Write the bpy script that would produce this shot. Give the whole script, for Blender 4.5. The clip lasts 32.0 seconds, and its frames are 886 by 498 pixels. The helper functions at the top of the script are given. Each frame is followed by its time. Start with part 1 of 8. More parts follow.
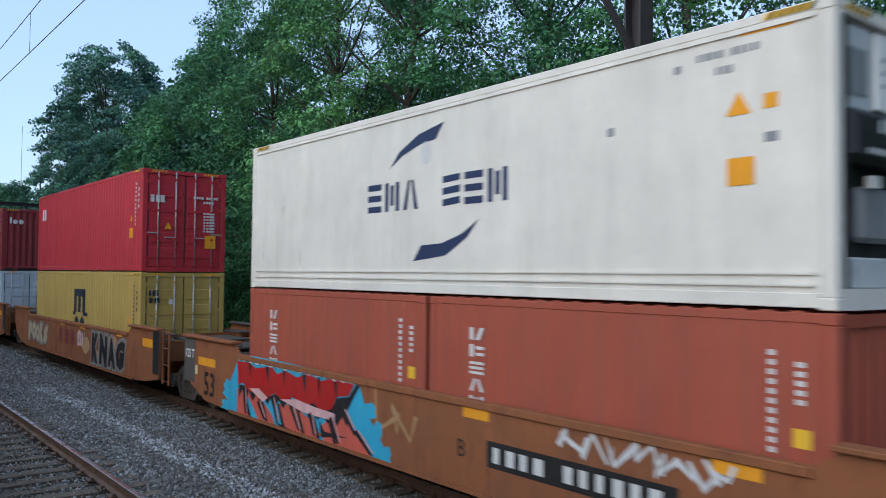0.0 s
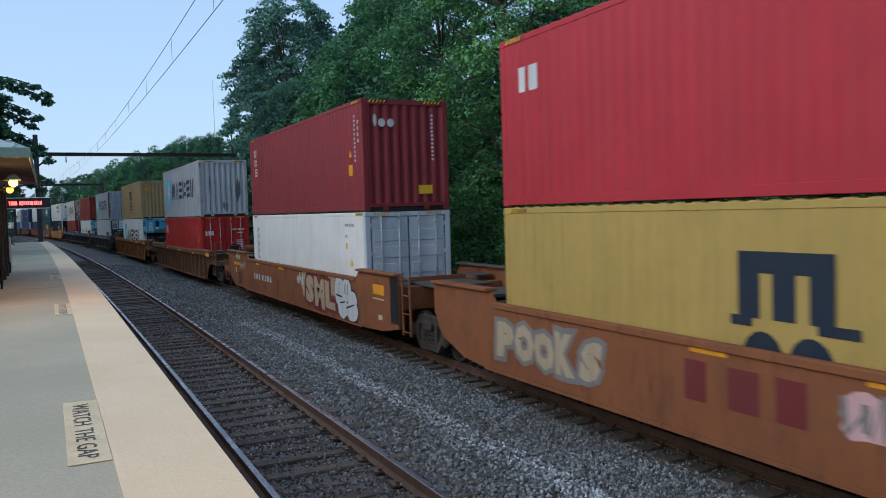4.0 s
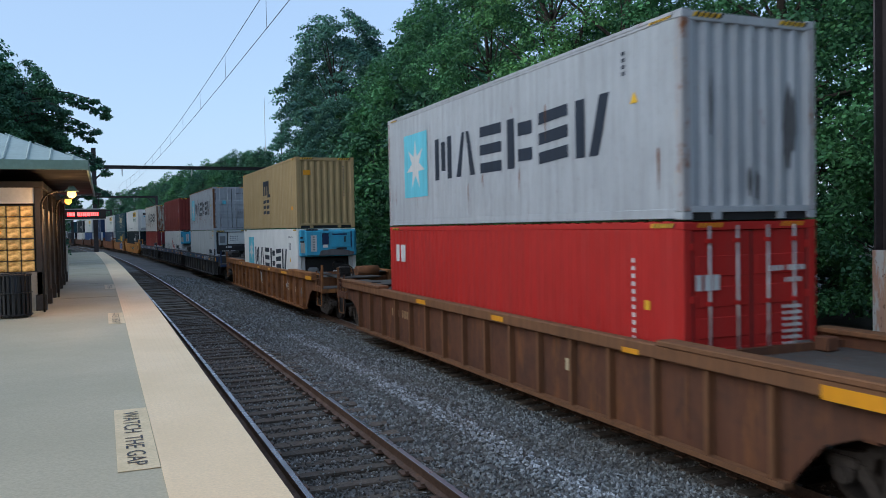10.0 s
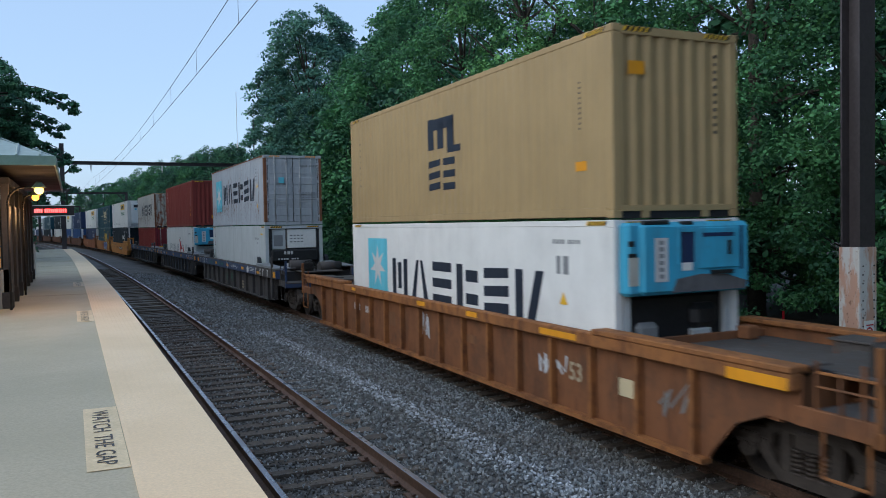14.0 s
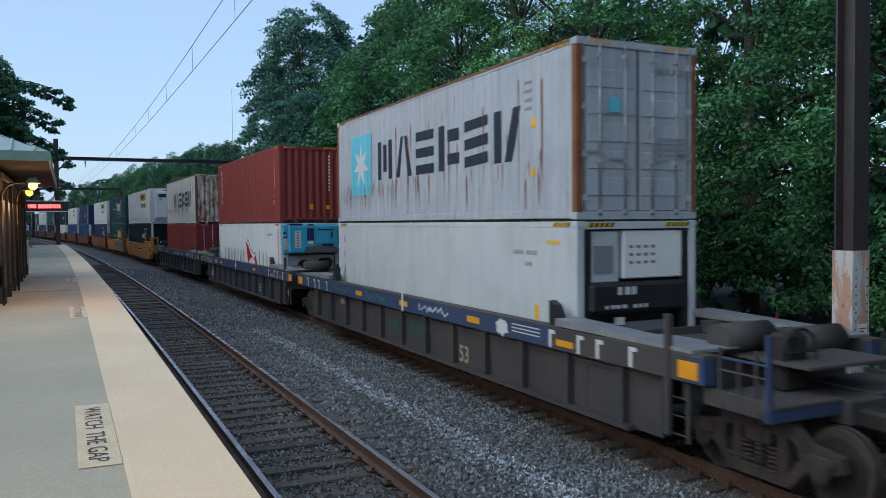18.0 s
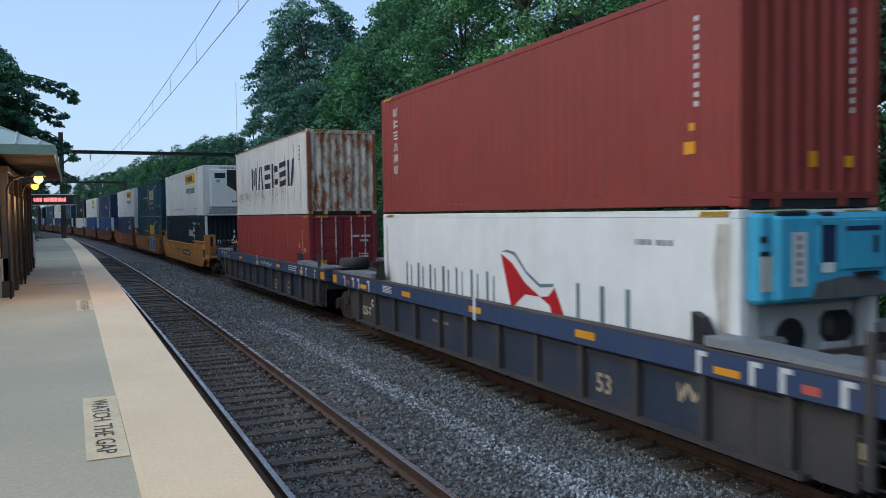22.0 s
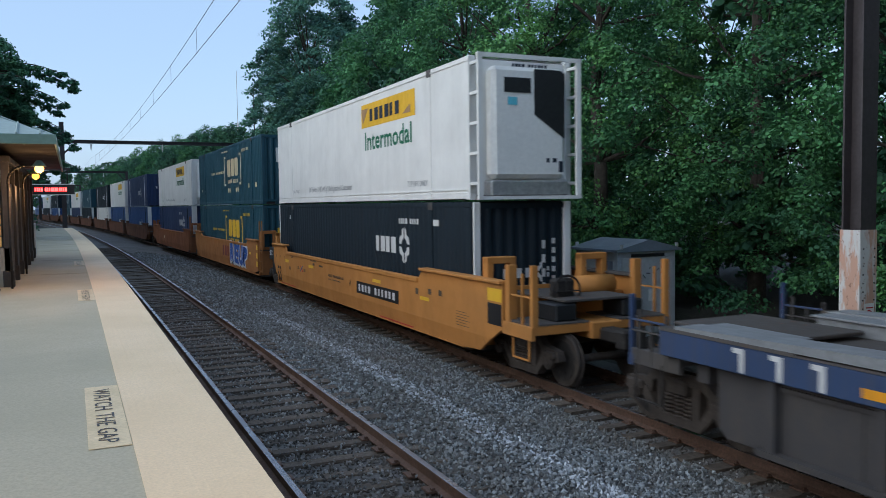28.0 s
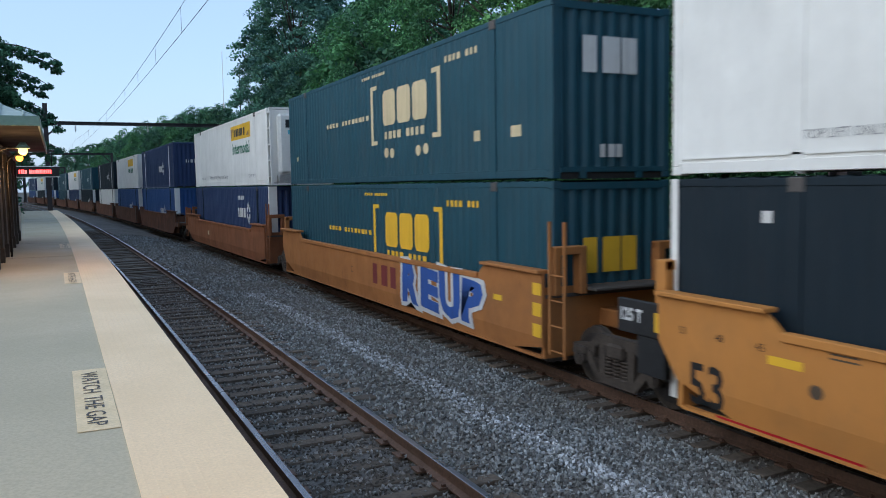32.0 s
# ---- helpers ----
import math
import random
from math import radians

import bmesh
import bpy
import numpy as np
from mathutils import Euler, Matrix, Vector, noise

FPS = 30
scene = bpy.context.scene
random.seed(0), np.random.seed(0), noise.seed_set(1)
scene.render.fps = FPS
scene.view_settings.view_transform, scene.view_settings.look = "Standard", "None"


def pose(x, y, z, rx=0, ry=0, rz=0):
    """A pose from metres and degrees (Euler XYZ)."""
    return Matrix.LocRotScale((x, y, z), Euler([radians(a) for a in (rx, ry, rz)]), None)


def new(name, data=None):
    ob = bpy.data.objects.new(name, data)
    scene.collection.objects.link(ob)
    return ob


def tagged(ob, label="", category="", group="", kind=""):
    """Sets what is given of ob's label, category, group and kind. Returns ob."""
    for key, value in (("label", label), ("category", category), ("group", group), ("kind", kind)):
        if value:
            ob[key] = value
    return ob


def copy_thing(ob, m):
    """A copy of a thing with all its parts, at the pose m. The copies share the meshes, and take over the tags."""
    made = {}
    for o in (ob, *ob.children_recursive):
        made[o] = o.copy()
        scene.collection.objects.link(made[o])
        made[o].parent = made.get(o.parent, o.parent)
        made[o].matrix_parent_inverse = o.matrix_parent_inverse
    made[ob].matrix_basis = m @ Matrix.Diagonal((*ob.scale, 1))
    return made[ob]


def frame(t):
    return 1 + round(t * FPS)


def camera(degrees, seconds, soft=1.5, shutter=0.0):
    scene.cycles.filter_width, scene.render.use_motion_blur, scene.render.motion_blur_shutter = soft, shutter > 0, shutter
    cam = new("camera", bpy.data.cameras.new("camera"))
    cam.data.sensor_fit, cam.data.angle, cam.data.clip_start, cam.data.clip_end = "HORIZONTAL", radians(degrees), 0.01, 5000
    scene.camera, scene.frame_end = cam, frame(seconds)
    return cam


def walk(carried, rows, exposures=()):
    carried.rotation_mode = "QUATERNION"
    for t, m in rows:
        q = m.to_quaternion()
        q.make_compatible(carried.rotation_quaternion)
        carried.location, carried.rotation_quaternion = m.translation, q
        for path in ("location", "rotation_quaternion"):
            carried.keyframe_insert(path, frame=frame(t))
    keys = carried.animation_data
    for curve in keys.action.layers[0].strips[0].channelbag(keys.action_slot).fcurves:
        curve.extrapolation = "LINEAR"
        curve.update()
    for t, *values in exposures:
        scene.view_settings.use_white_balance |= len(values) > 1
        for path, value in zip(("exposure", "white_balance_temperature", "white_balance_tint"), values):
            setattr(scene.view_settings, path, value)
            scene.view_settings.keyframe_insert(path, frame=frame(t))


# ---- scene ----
cam = camera(57.57, 32.0, soft=0.75, shutter=0.5)
PATH = [
    (0, pose(0, 0, 3.25, 91.82, -0.52, -38.33)),
    (0.5, pose(0, 0, 3.25, 91.49, 0.18, -37.28)),
    (1, pose(0, 0, 3.25, 90.82, 0.66, -31.69)),
    (1.5, pose(0, 0, 3.25, 89.69, 0.33, -28.88)),
    (2, pose(0, 0, 3.25, 88.75, 0.69, -27.27)),
    (2.5, pose(0, 0, 3.25, 87.91, 1.50, -26.36)),
    (3, pose(0, 0, 3.25, 87.45, 1.59, -25.80)),
    (3.5, pose(0, 0, 3.25, 87.19, 1.75, -26.15)),
    (5.5, pose(0, 0, 3.25, 87.33, 1.82, -25.54)),
    (6, pose(0, 0, 3.25, 88.19, 1.79, -24.47)),
    (6.5, pose(0, 0, 3.25, 88.26, 1.56, -23.59)),
    (7, pose(0, 0, 3.25, 88.01, 1.41, -23.43)),
    (7.5, pose(0, 0, 3.25, 87.84, 1.11, -23.80)),
    (8, pose(0, 0, 3.25, 88.24, 0.91, -23.87)),
    (8.5, pose(0, 0, 3.25, 88.56, 0.85, -23.38)),
    (9, pose(0, 0, 3.25, 88.39, 0.94, -23.10)),
    (9.5, pose(0, 0, 3.25, 88.33, 1.10, -22.96)),
    (10, pose(0, 0, 3.25, 88.35, 1.11, -22.86)),
    (10.5, pose(0, 0, 3.25, 88.31, 1.03, -23.21)),
    (11, pose(0, 0, 3.25, 88.36, 0.90, -23.65)),
    (11.5, pose(0, 0, 3.25, 88.36, 1.03, -24.11)),
    (12, pose(0, 0, 3.25, 88.21, 1.20, -24.29)),
    (12.5, pose(0, 0, 3.25, 87.95, 1.47, -24.33)),
    (13, pose(0, 0, 3.25, 87.87, 1.51, -24.54)),
    (13.5, pose(0, 0, 3.25, 87.91, 1.46, -24.76)),
    (14, pose(0, 0, 3.25, 88.10, 1.06, -24.74)),
    (14.5, pose(0, 0, 3.25, 88.28, 0.77, -24.32)),
    (15, pose(0, 0, 3.25, 88.17, 0.60, -24.05)),
    (15.5, pose(0, 0, 3.25, 88.03, 0.56, -23.99)),
    (17.5, pose(0, 0, 3.25, 88.15, 0.48, -24.55)),
    (18, pose(0, 0, 3.25, 88.06, 0.49, -25.10)),
    (18.5, pose(0, 0, 3.25, 87.74, 0.45, -25.45)),
    (19, pose(0, 0, 3.25, 87.60, 0.38, -25.38)),
    (19.5, pose(0, 0, 3.25, 87.43, 0.43, -25.04)),
    (20, pose(0, 0, 3.25, 87.13, 0.56, -25.18)),
    (20.5, pose(0, 0, 3.25, 86.90, 0.61, -25.34)),
    (21, pose(0, 0, 3.25, 86.85, 0.61, -25.31)),
    (21.5, pose(0, 0, 3.25, 87.19, 0.72, -25.17)),
    (22, pose(0, 0, 3.25, 87.44, 0.82, -24.76)),
    (22.5, pose(0, 0, 3.25, 87.58, 0.87, -24.31)),
    (23, pose(0, 0, 3.25, 87.55, 0.86, -24.18)),
    (23.5, pose(0, 0, 3.25, 87.32, 0.89, -24.24)),
    (24, pose(0, 0, 3.25, 87.05, 0.79, -24.38)),
    (24.5, pose(0, 0, 3.25, 86.82, 0.69, -24.59)),
    (25, pose(0, 0, 3.25, 86.58, 0.69, -24.59)),
    (25.5, pose(0, 0, 3.25, 86.39, 0.55, -24.41)),
    (26, pose(0, 0, 3.25, 86.10, 0.46, -24.31)),
    (26.5, pose(0, 0, 3.25, 86.28, 0.62, -24.26)),
    (28.5, pose(0, 0, 3.25, 86.80, 0.76, -25.13)),
    (29, pose(0, 0, 3.25, 86.74, 0.51, -25.89)),
    (29.5, pose(0, 0, 3.25, 86.66, 0.51, -26.21)),
    (30, pose(0, 0, 3.25, 86.73, 0.59, -26.22)),
    (30.5, pose(0, 0, 3.25, 86.73, 0.74, -25.68)),
    (31, pose(0, 0, 3.25, 86.45, 0.78, -25.12)),
    (31.5, pose(0, 0, 3.25, 86.16, 0.92, -25.22)),
    (32, pose(0, 0, 3.25, 85.38, 0.97, -25.54)),
]
walk(cam, PATH, [(0.0, 1.35), (0.8, 1.27), (2.0, 1.16), (6.0, 1.11), (28.5, 1.11), (30.5, 1.03), (32.0, 1.24)])

# ---- light: dusk sky, sun just set behind the camera, station lamps ----
world = bpy.data.worlds.new("dusk")
scene.world = world
world.use_nodes = True
wn = world.node_tree
bg = wn.nodes["Background"]
sky = wn.nodes.new("ShaderNodeTexSky")
sky.sky_type = "NISHITA"
sky.sun_disc = False
sky.sun_elevation = radians(32.0)
sky.sun_rotation = radians(262)
sky.air_density, sky.dust_density, sky.ozone_density = 1.0, 1.6, 3.0
veil = wn.nodes.new("ShaderNodeMix")          # thin even evening haze over the clear sky
veil.data_type = "RGBA"
veil.inputs[0].default_value = 0.6
veil.inputs[7].default_value = (2.45, 3.5, 5.1, 1)
wn.links.new(sky.outputs["Color"], veil.inputs[6])
wn.links.new(veil.outputs[2], bg.inputs["Color"])
bg.inputs["Strength"].default_value = 0.098
sun_data = bpy.data.lights.new("sun", "SUN")
sun_data.energy, sun_data.angle, sun_data.color = 0.92, radians(90), (0.92, 0.99, 1.0)
sun = new("sun", sun_data)
sun.rotation_euler = (radians(67), 0, radians(-97))

# ---- materials ----
MATS = {}


def shader(name, rough=0.7, metal=0.0):
    m = bpy.data.materials.new(name)
    m.use_nodes = True
    n, l = m.node_tree.nodes, m.node_tree.links
    b = n["Principled BSDF"]
    b.inputs["Roughness"].default_value, b.inputs["Metallic"].default_value = rough, metal
    MATS[name] = m
    return m, n, l, b


def noise_node(n, l, vec, scale, detail=4.0, rough=0.6):
    t = n.new("ShaderNodeTexNoise")
    t.inputs["Scale"].default_value, t.inputs["Detail"].default_value, t.inputs["Roughness"].default_value = scale, detail, rough
    l.new(vec, t.inputs["Vector"])
    return t.outputs["Fac"]


def ramp(n, l, fac, lo, hi, a=0.0, b=1.0):
    r = n.new("ShaderNodeMapRange")
    r.inputs["From Min"].default_value, r.inputs["From Max"].default_value = lo, hi
    r.inputs["To Min"].default_value, r.inputs["To Max"].default_value = a, b
    l.new(fac, r.inputs["Value"])
    return r.outputs["Result"]


def mixc(n, l, fac, a, b):
    m = n.new("ShaderNodeMix")
    m.data_type = "RGBA"
    for sock, v in ((m.inputs[0], fac), (m.inputs[6], a), (m.inputs[7], b)):
        if isinstance(v, (tuple, list)):
            sock.default_value = (*v[:3], 1)
        elif isinstance(v, (int, float)):
            sock.default_value = v
        else:
            l.new(v, sock)
    return m.outputs[2]


def coords(n, l, scale=(1, 1, 1)):
    tc = n.new("ShaderNodeTexCoord")
    mp = n.new("ShaderNodeMapping")
    mp.inputs["Scale"].default_value = scale
    l.new(tc.outputs["Object"], mp.inputs["Vector"])
    return mp.outputs["Vector"]


def bump(n, l, b, height, strength=0.3, dist=0.01):
    bp = n.new("ShaderNodeBump")
    bp.inputs["Strength"].default_value, bp.inputs["Distance"].default_value = strength, dist
    l.new(height, bp.inputs["Height"])
    l.new(bp.outputs["Normal"], b.inputs["Normal"])


def dim(c, k):
    return tuple(max(0.0, min(1.0, v * k)) for v in c)


def surface(name, col, rough=0.7, metal=0.0, var=0.25, fine=12.0, coarse=1.2, relief=0.15, dist=0.01, rand=0.0):
    """Two scales of colour variation, fine relief; rand varies from piece to piece."""
    m, n, l, b = shader(name, rough, metal)
    v = coords(n, l)
    f1, f2 = noise_node(n, l, v, fine), noise_node(n, l, v, coarse, 3.0)
    c = mixc(n, l, ramp(n, l, f1, 0.3, 0.7), dim(col, 1 - var), dim(col, 1 + var))
    c = mixc(n, l, ramp(n, l, f2, 0.35, 0.7, 0, 0.6), c, dim(col, 1 - var * 1.3))
    if rand:
        oi = n.new("ShaderNodeObjectInfo")
        hsv = n.new("ShaderNodeHueSaturation")
        l.new(c, hsv.inputs["Color"])
        l.new(ramp(n, l, oi.outputs["Random"], 0, 1, 1 - rand, 1 + rand), hsv.inputs["Value"])
        c = hsv.outputs["Color"]
    l.new(c, b.inputs["Base Color"])
    l.new(ramp(n, l, f2, 0.3, 0.7, max(0.05, rough - 0.12), min(1, rough + 0.12)), b.inputs["Roughness"])
    if relief:
        bump(n, l, b, f1, relief, dist)
    return m


def paint(name, col, rust=0.0, rough=0.45, grime=0.35, rustcol=(0.17, 0.06, 0.025), dirtcol=(0.10, 0.085, 0.07), stretch=0.5, runs=(3.2, 3.2, 0.22)):
    """Painted steel: chalky fading, grime in streaks that run down, rust patches and runs."""
    m, n, l, b = shader(name, rough + 0.08)
    b.inputs["Specular IOR Level"].default_value = 0.18
    v = coords(n, l)
    streak = coords(n, l, runs)
    f1 = noise_node(n, l, v, 0.9, 5.0)
    f2 = noise_node(n, l, streak, 2.2, 5.0, 0.65)
    f3 = noise_node(n, l, v, 6.0, 6.0, 0.7)
    c = mixc(n, l, ramp(n, l, f1, 0.3, 0.75), dim(col, 0.9), dim(col, 1.08))
    c = mixc(n, l, ramp(n, l, f2, 0.44, 0.70, 0, grime), c, dirtcol)
    c = mixc(n, l, ramp(n, l, f3, 0.54, 0.76, 0, grime * 0.8), c, dirtcol)
    if rust:
        f4 = noise_node(n, l, coords(n, l, (2.3, 2.3, stretch)), 1.7, 7.0, 0.72)
        k = ramp(n, l, f4, 0.66 - 0.16 * rust, 0.76 - 0.12 * rust, 0, 0.95)
        c = mixc(n, l, k, c, rustcol)
        f5 = noise_node(n, l, coords(n, l, (5.0, 5.0, 0.12)), 2.0, 4.0, 0.6)
        c = mixc(n, l, ramp(n, l, f5, 0.66 - 0.08 * rust, 0.82, 0, 0.75 * rust), c, dim(rustcol, 1.6))
    l.new(c, b.inputs["Base Color"])
    l.new(ramp(n, l, f2, 0.3, 0.8, rough - 0.08, rough + 0.25), b.inputs["Roughness"])
    bump(n, l, b, f1, 0.12, 0.02)
    return m


def glow(name, col, strength):
    m, n, l, b = shader(name, 0.5)
    b.inputs["Base Color"].default_value = (*col, 1)
    b.inputs["Emission Color"].default_value = (*col, 1)
    b.inputs["Emission Strength"].default_value = strength
    return m


# containers
paint("c_white", (0.70, 0.70, 0.675), 0.0, 0.45, 0.06, runs=(1.2, 1.2, 0.2))
paint("c_cream", (0.65, 0.615, 0.555), 0.05, 0.5, 0.10, runs=(1.2, 1.2, 0.2))
paint("c_grey", (0.38, 0.405, 0.43), 0.2, 0.5, 0.22)
paint("c_greyrust", (0.385, 0.415, 0.45), 0.40, 0.55, 0.22, (0.24, 0.085, 0.03))
paint("c_whiterust", (0.58, 0.56, 0.52), 0.22, 0.6, 0.22, (0.22, 0.075, 0.025))
paint("c_whiterustend", (0.52, 0.49, 0.42), 1.4, 0.65, 0.25, (0.21, 0.058, 0.018), stretch=1.1)
paint("c_rustpost", (0.21, 0.085, 0.042), 1.0, 0.8, 0.5, (0.12, 0.045, 0.022), stretch=1.2)
paint("c_greypost", (0.34, 0.34, 0.35), 0.85, 0.7, 0.4, (0.20, 0.075, 0.03), stretch=1.4)
paint("c_reefer", (0.48, 0.51, 0.515), 0.02, 0.4, 0.10, runs=(1.2, 1.2, 0.2))
paint("c_crimson", (0.42, 0.030, 0.043), 0.0, 0.42, 0.14)
paint("c_paleblue", (0.46, 0.52, 0.58), 0.05, 0.45, 0.12)
paint("c_red", (0.42, 0.025, 0.022), 0.0, 0.4, 0.1)
paint("c_maroon", (0.22, 0.030, 0.037), 0.0, 0.5, 0.18)
paint("c_triton", (0.235, 0.042, 0.034), 0.0, 0.5, 0.15)
paint("c_brick", (0.33, 0.076, 0.047), 0.1, 0.5, 0.22)
paint("c_fadedred", (0.255, 0.036, 0.030), 0.08, 0.5, 0.2)
paint("c_yellow", (0.42, 0.29, 0.085), 0.03, 0.45, 0.15)
paint("c_tan", (0.365, 0.258, 0.128), 0.0, 0.45, 0.12)
paint("c_navy", (0.010, 0.019, 0.027), 0.0, 0.6, 0.05)
paint("c_teal", (0.015, 0.064, 0.090), 0.0, 0.42, 0.14)
paint("c_blue", (0.025, 0.075, 0.21), 0.0, 0.42, 0.12)
paint("c_midblue", (0.025, 0.045, 0.11), 0.0, 0.42, 0.12)
paint("genset_blue", (0.05, 0.36, 0.54), 0.05, 0.4, 0.3)
surface("black_gap", (0.012, 0.012, 0.013), 0.8)
surface("machine_black", (0.02, 0.021, 0.023), 0.5, 0.2)
surface("steel_bar", (0.45, 0.45, 0.45), 0.4, 0.6)
surface("casting", (0.10, 0.09, 0.085), 0.7, 0.3)
paint("c_rustrun", (0.19, 0.072, 0.03), 0.3, 0.7, 0.3, (0.2, 0.07, 0.025))
paint("soot", (0.12, 0.12, 0.125), 0.1, 0.8, 0.6, (0.10, 0.06, 0.04), (0.05, 0.045, 0.045))
paint("stain_tan", (0.54, 0.51, 0.44), 0.1, 0.6, 0.5)
# decals
paint("d_white", (0.58, 0.58, 0.57), 0.0, 0.5, 0.2)
paint("d_dark", (0.018, 0.028, 0.045), 0.0, 0.5, 0.12)
paint("d_navy", (0.02, 0.035, 0.09), 0.0, 0.5, 0.12)
paint("d_sky", (0.12, 0.50, 0.62), 0.0, 0.5, 0.2)
paint("d_black", (0.016, 0.016, 0.017), 0.0, 0.55, 0.1)
paint("d_yellow", (0.72, 0.30, 0.018), 0.0, 0.5, 0.15)
paint("d_gold", (0.72, 0.42, 0.035), 0.0, 0.5, 0.12)
paint("d_green", (0.01, 0.14, 0.075), 0.0, 0.5, 0.1)
paint("d_red", (0.42, 0.012, 0.02), 0.0, 0.5, 0.1)
paint("d_grey", (0.22, 0.23, 0.24), 0.0, 0.5, 0.15)
paint("d_tealgrey", (0.12, 0.18, 0.20), 0.0, 0.5, 0.1)
paint("d_cream", (0.58, 0.48, 0.30), 0.0, 0.5, 0.2)
# cars
paint("car_orange", (0.235, 0.086, 0.037), 0.7, 0.7, 0.42, (0.135, 0.047, 0.025), (0.12, 0.065, 0.042), runs=(0.7, 0.7, 0.5))
paint("car_yellow", (0.46, 0.195, 0.052), 0.12, 0.55, 0.22, (0.26, 0.11, 0.04), (0.2, 0.12, 0.06), runs=(0.7, 0.7, 0.5))
paint("car_amber", (0.34, 0.138, 0.045), 0.4, 0.65, 0.4, (0.18, 0.075, 0.03), (0.14, 0.08, 0.045), runs=(0.7, 0.7, 0.5))
paint("car_rust", (0.21, 0.088, 0.040), 0.7, 0.8, 0.6, (0.13, 0.055, 0.028), (0.055, 0.04, 0.033), runs=(0.7, 0.7, 0.5))
paint("car_patchy", (0.30, 0.122, 0.042), 1.05, 0.75, 0.5, (0.13, 0.052, 0.026), (0.08, 0.05, 0.036), stretch=1.2, runs=(0.7, 0.7, 0.5))
paint("car_brown", (0.125, 0.054, 0.032), 0.8, 0.8, 0.6, (0.19, 0.08, 0.035), (0.05, 0.036, 0.03), runs=(0.7, 0.7, 0.5))
paint("car_chord_brown", (0.185, 0.086, 0.042), 0.4, 0.75, 0.5, (0.24, 0.11, 0.045), (0.08, 0.05, 0.036))
paint("car_slate", (0.060, 0.056, 0.056), 0.25, 0.65, 0.5, (0.10, 0.055, 0.03), runs=(0.7, 0.7, 0.5))
paint("car_blue", (0.035, 0.06, 0.125), 0.1, 0.5, 0.3)
paint("car_navy", (0.034, 0.046, 0.070), 0.1, 0.6, 0.4, runs=(0.7, 0.7, 0.5))
paint("car_deck", (0.075, 0.068, 0.065), 0.4, 0.75, 0.5)
surface("iron", (0.032, 0.027, 0.024), 0.75, 0.3, 0.4, 20, 3, 0.4)
surface("truck_iron", (0.054, 0.041, 0.032), 0.85, 0.1, 0.4, 18, 3, 0.5)
surface("wheel_tread", (0.30, 0.27, 0.25), 0.35, 0.9, 0.2)
surface("spring_iron", (0.06, 0.045, 0.035), 0.8)
# graffiti paints
for nm, c in (("g_red", (0.38, 0.012, 0.012)), ("g_salmon", (0.52, 0.10, 0.07)), ("g_cyan", (0.03, 0.33, 0.50)), ("g_black", (0.012, 0.011, 0.014)),
              ("g_white", (0.55, 0.56, 0.57)), ("g_pink", (0.60, 0.36, 0.36)), ("g_beige", (0.42, 0.33, 0.22)), ("g_maroon", (0.16, 0.03, 0.03)),
              ("g_blue", (0.03, 0.09, 0.32)), ("g_tan", (0.36, 0.22, 0.11)), ("g_grey", (0.20, 0.19, 0.18)), ("g_green", (0.045, 0.17, 0.15)), ("g_darkgreen", (0.04, 0.085, 0.065))):
    paint(nm, c, 0.0, 0.6, 0.22)
# place
surface("rail_steel", (0.115, 0.064, 0.042), 0.7, 0.3, 0.35, 25, 2, 0.3)
surface("rail_head", (0.30, 0.28, 0.29), 0.30, 0.9, 0.2, 30, 2, 0.05)
surface("tie_wood", (0.085, 0.066, 0.050), 0.9, 0, 0.4, 14, 2, 0.6, 0.02, 0.3)
surface("stone", (0.10, 0.095, 0.09), 0.9, 0, 0.4, 30, 0.35, 0.6)
surface("platform_concrete", (0.455, 0.395, 0.275), 0.75, 0, 0.13, 40, 0.5, 0.12, 0.004)
surface("warning_strip", (0.84, 0.62, 0.385), 0.7, 0, 0.10, 50, 0.7, 0.15, 0.004)
surface("edge_black", (0.03, 0.03, 0.032), 0.7)
surface("joint_grey", (0.36, 0.325, 0.25), 0.8)
surface("mark_paint", (0.74, 0.57, 0.34), 0.6, 0, 0.15, 30, 3)
surface("stencil_dark", (0.075, 0.05, 0.03), 0.7)
surface("mark_black", (0.05, 0.045, 0.04), 0.6)
surface("soil", (0.032, 0.029, 0.021), 0.95, 0, 0.4, 8, 0.6, 0.6, 0.03)
surface("pole_steel", (0.060, 0.050, 0.052), 0.65, 0.3, 0.2, 15, 0.8, 0.2)
surface("pole_white", (0.55, 0.55, 0.53), 0.6, 0, 0.12, 20, 2)


def peeling_mat():
    """White paint gone to salmon primer in tall patches, rust specks through it."""
    m, n, l, b = shader("pole_peeling", 0.65)
    v = coords(n, l, (2.2, 2.2, 0.55))
    f = noise_node(n, l, v, 1.7, 6.0, 0.65)
    g = noise_node(n, l, coords(n, l), 14.0, 4.0)
    c = mixc(n, l, ramp(n, l, f, 0.47, 0.55), (0.56, 0.55, 0.53), (0.50, 0.30, 0.22))
    c = mixc(n, l, ramp(n, l, g, 0.60, 0.70, 0, 0.7), c, (0.16, 0.08, 0.05))
    l.new(c, b.inputs["Base Color"])
    bump(n, l, b, f, 0.2, 0.005)


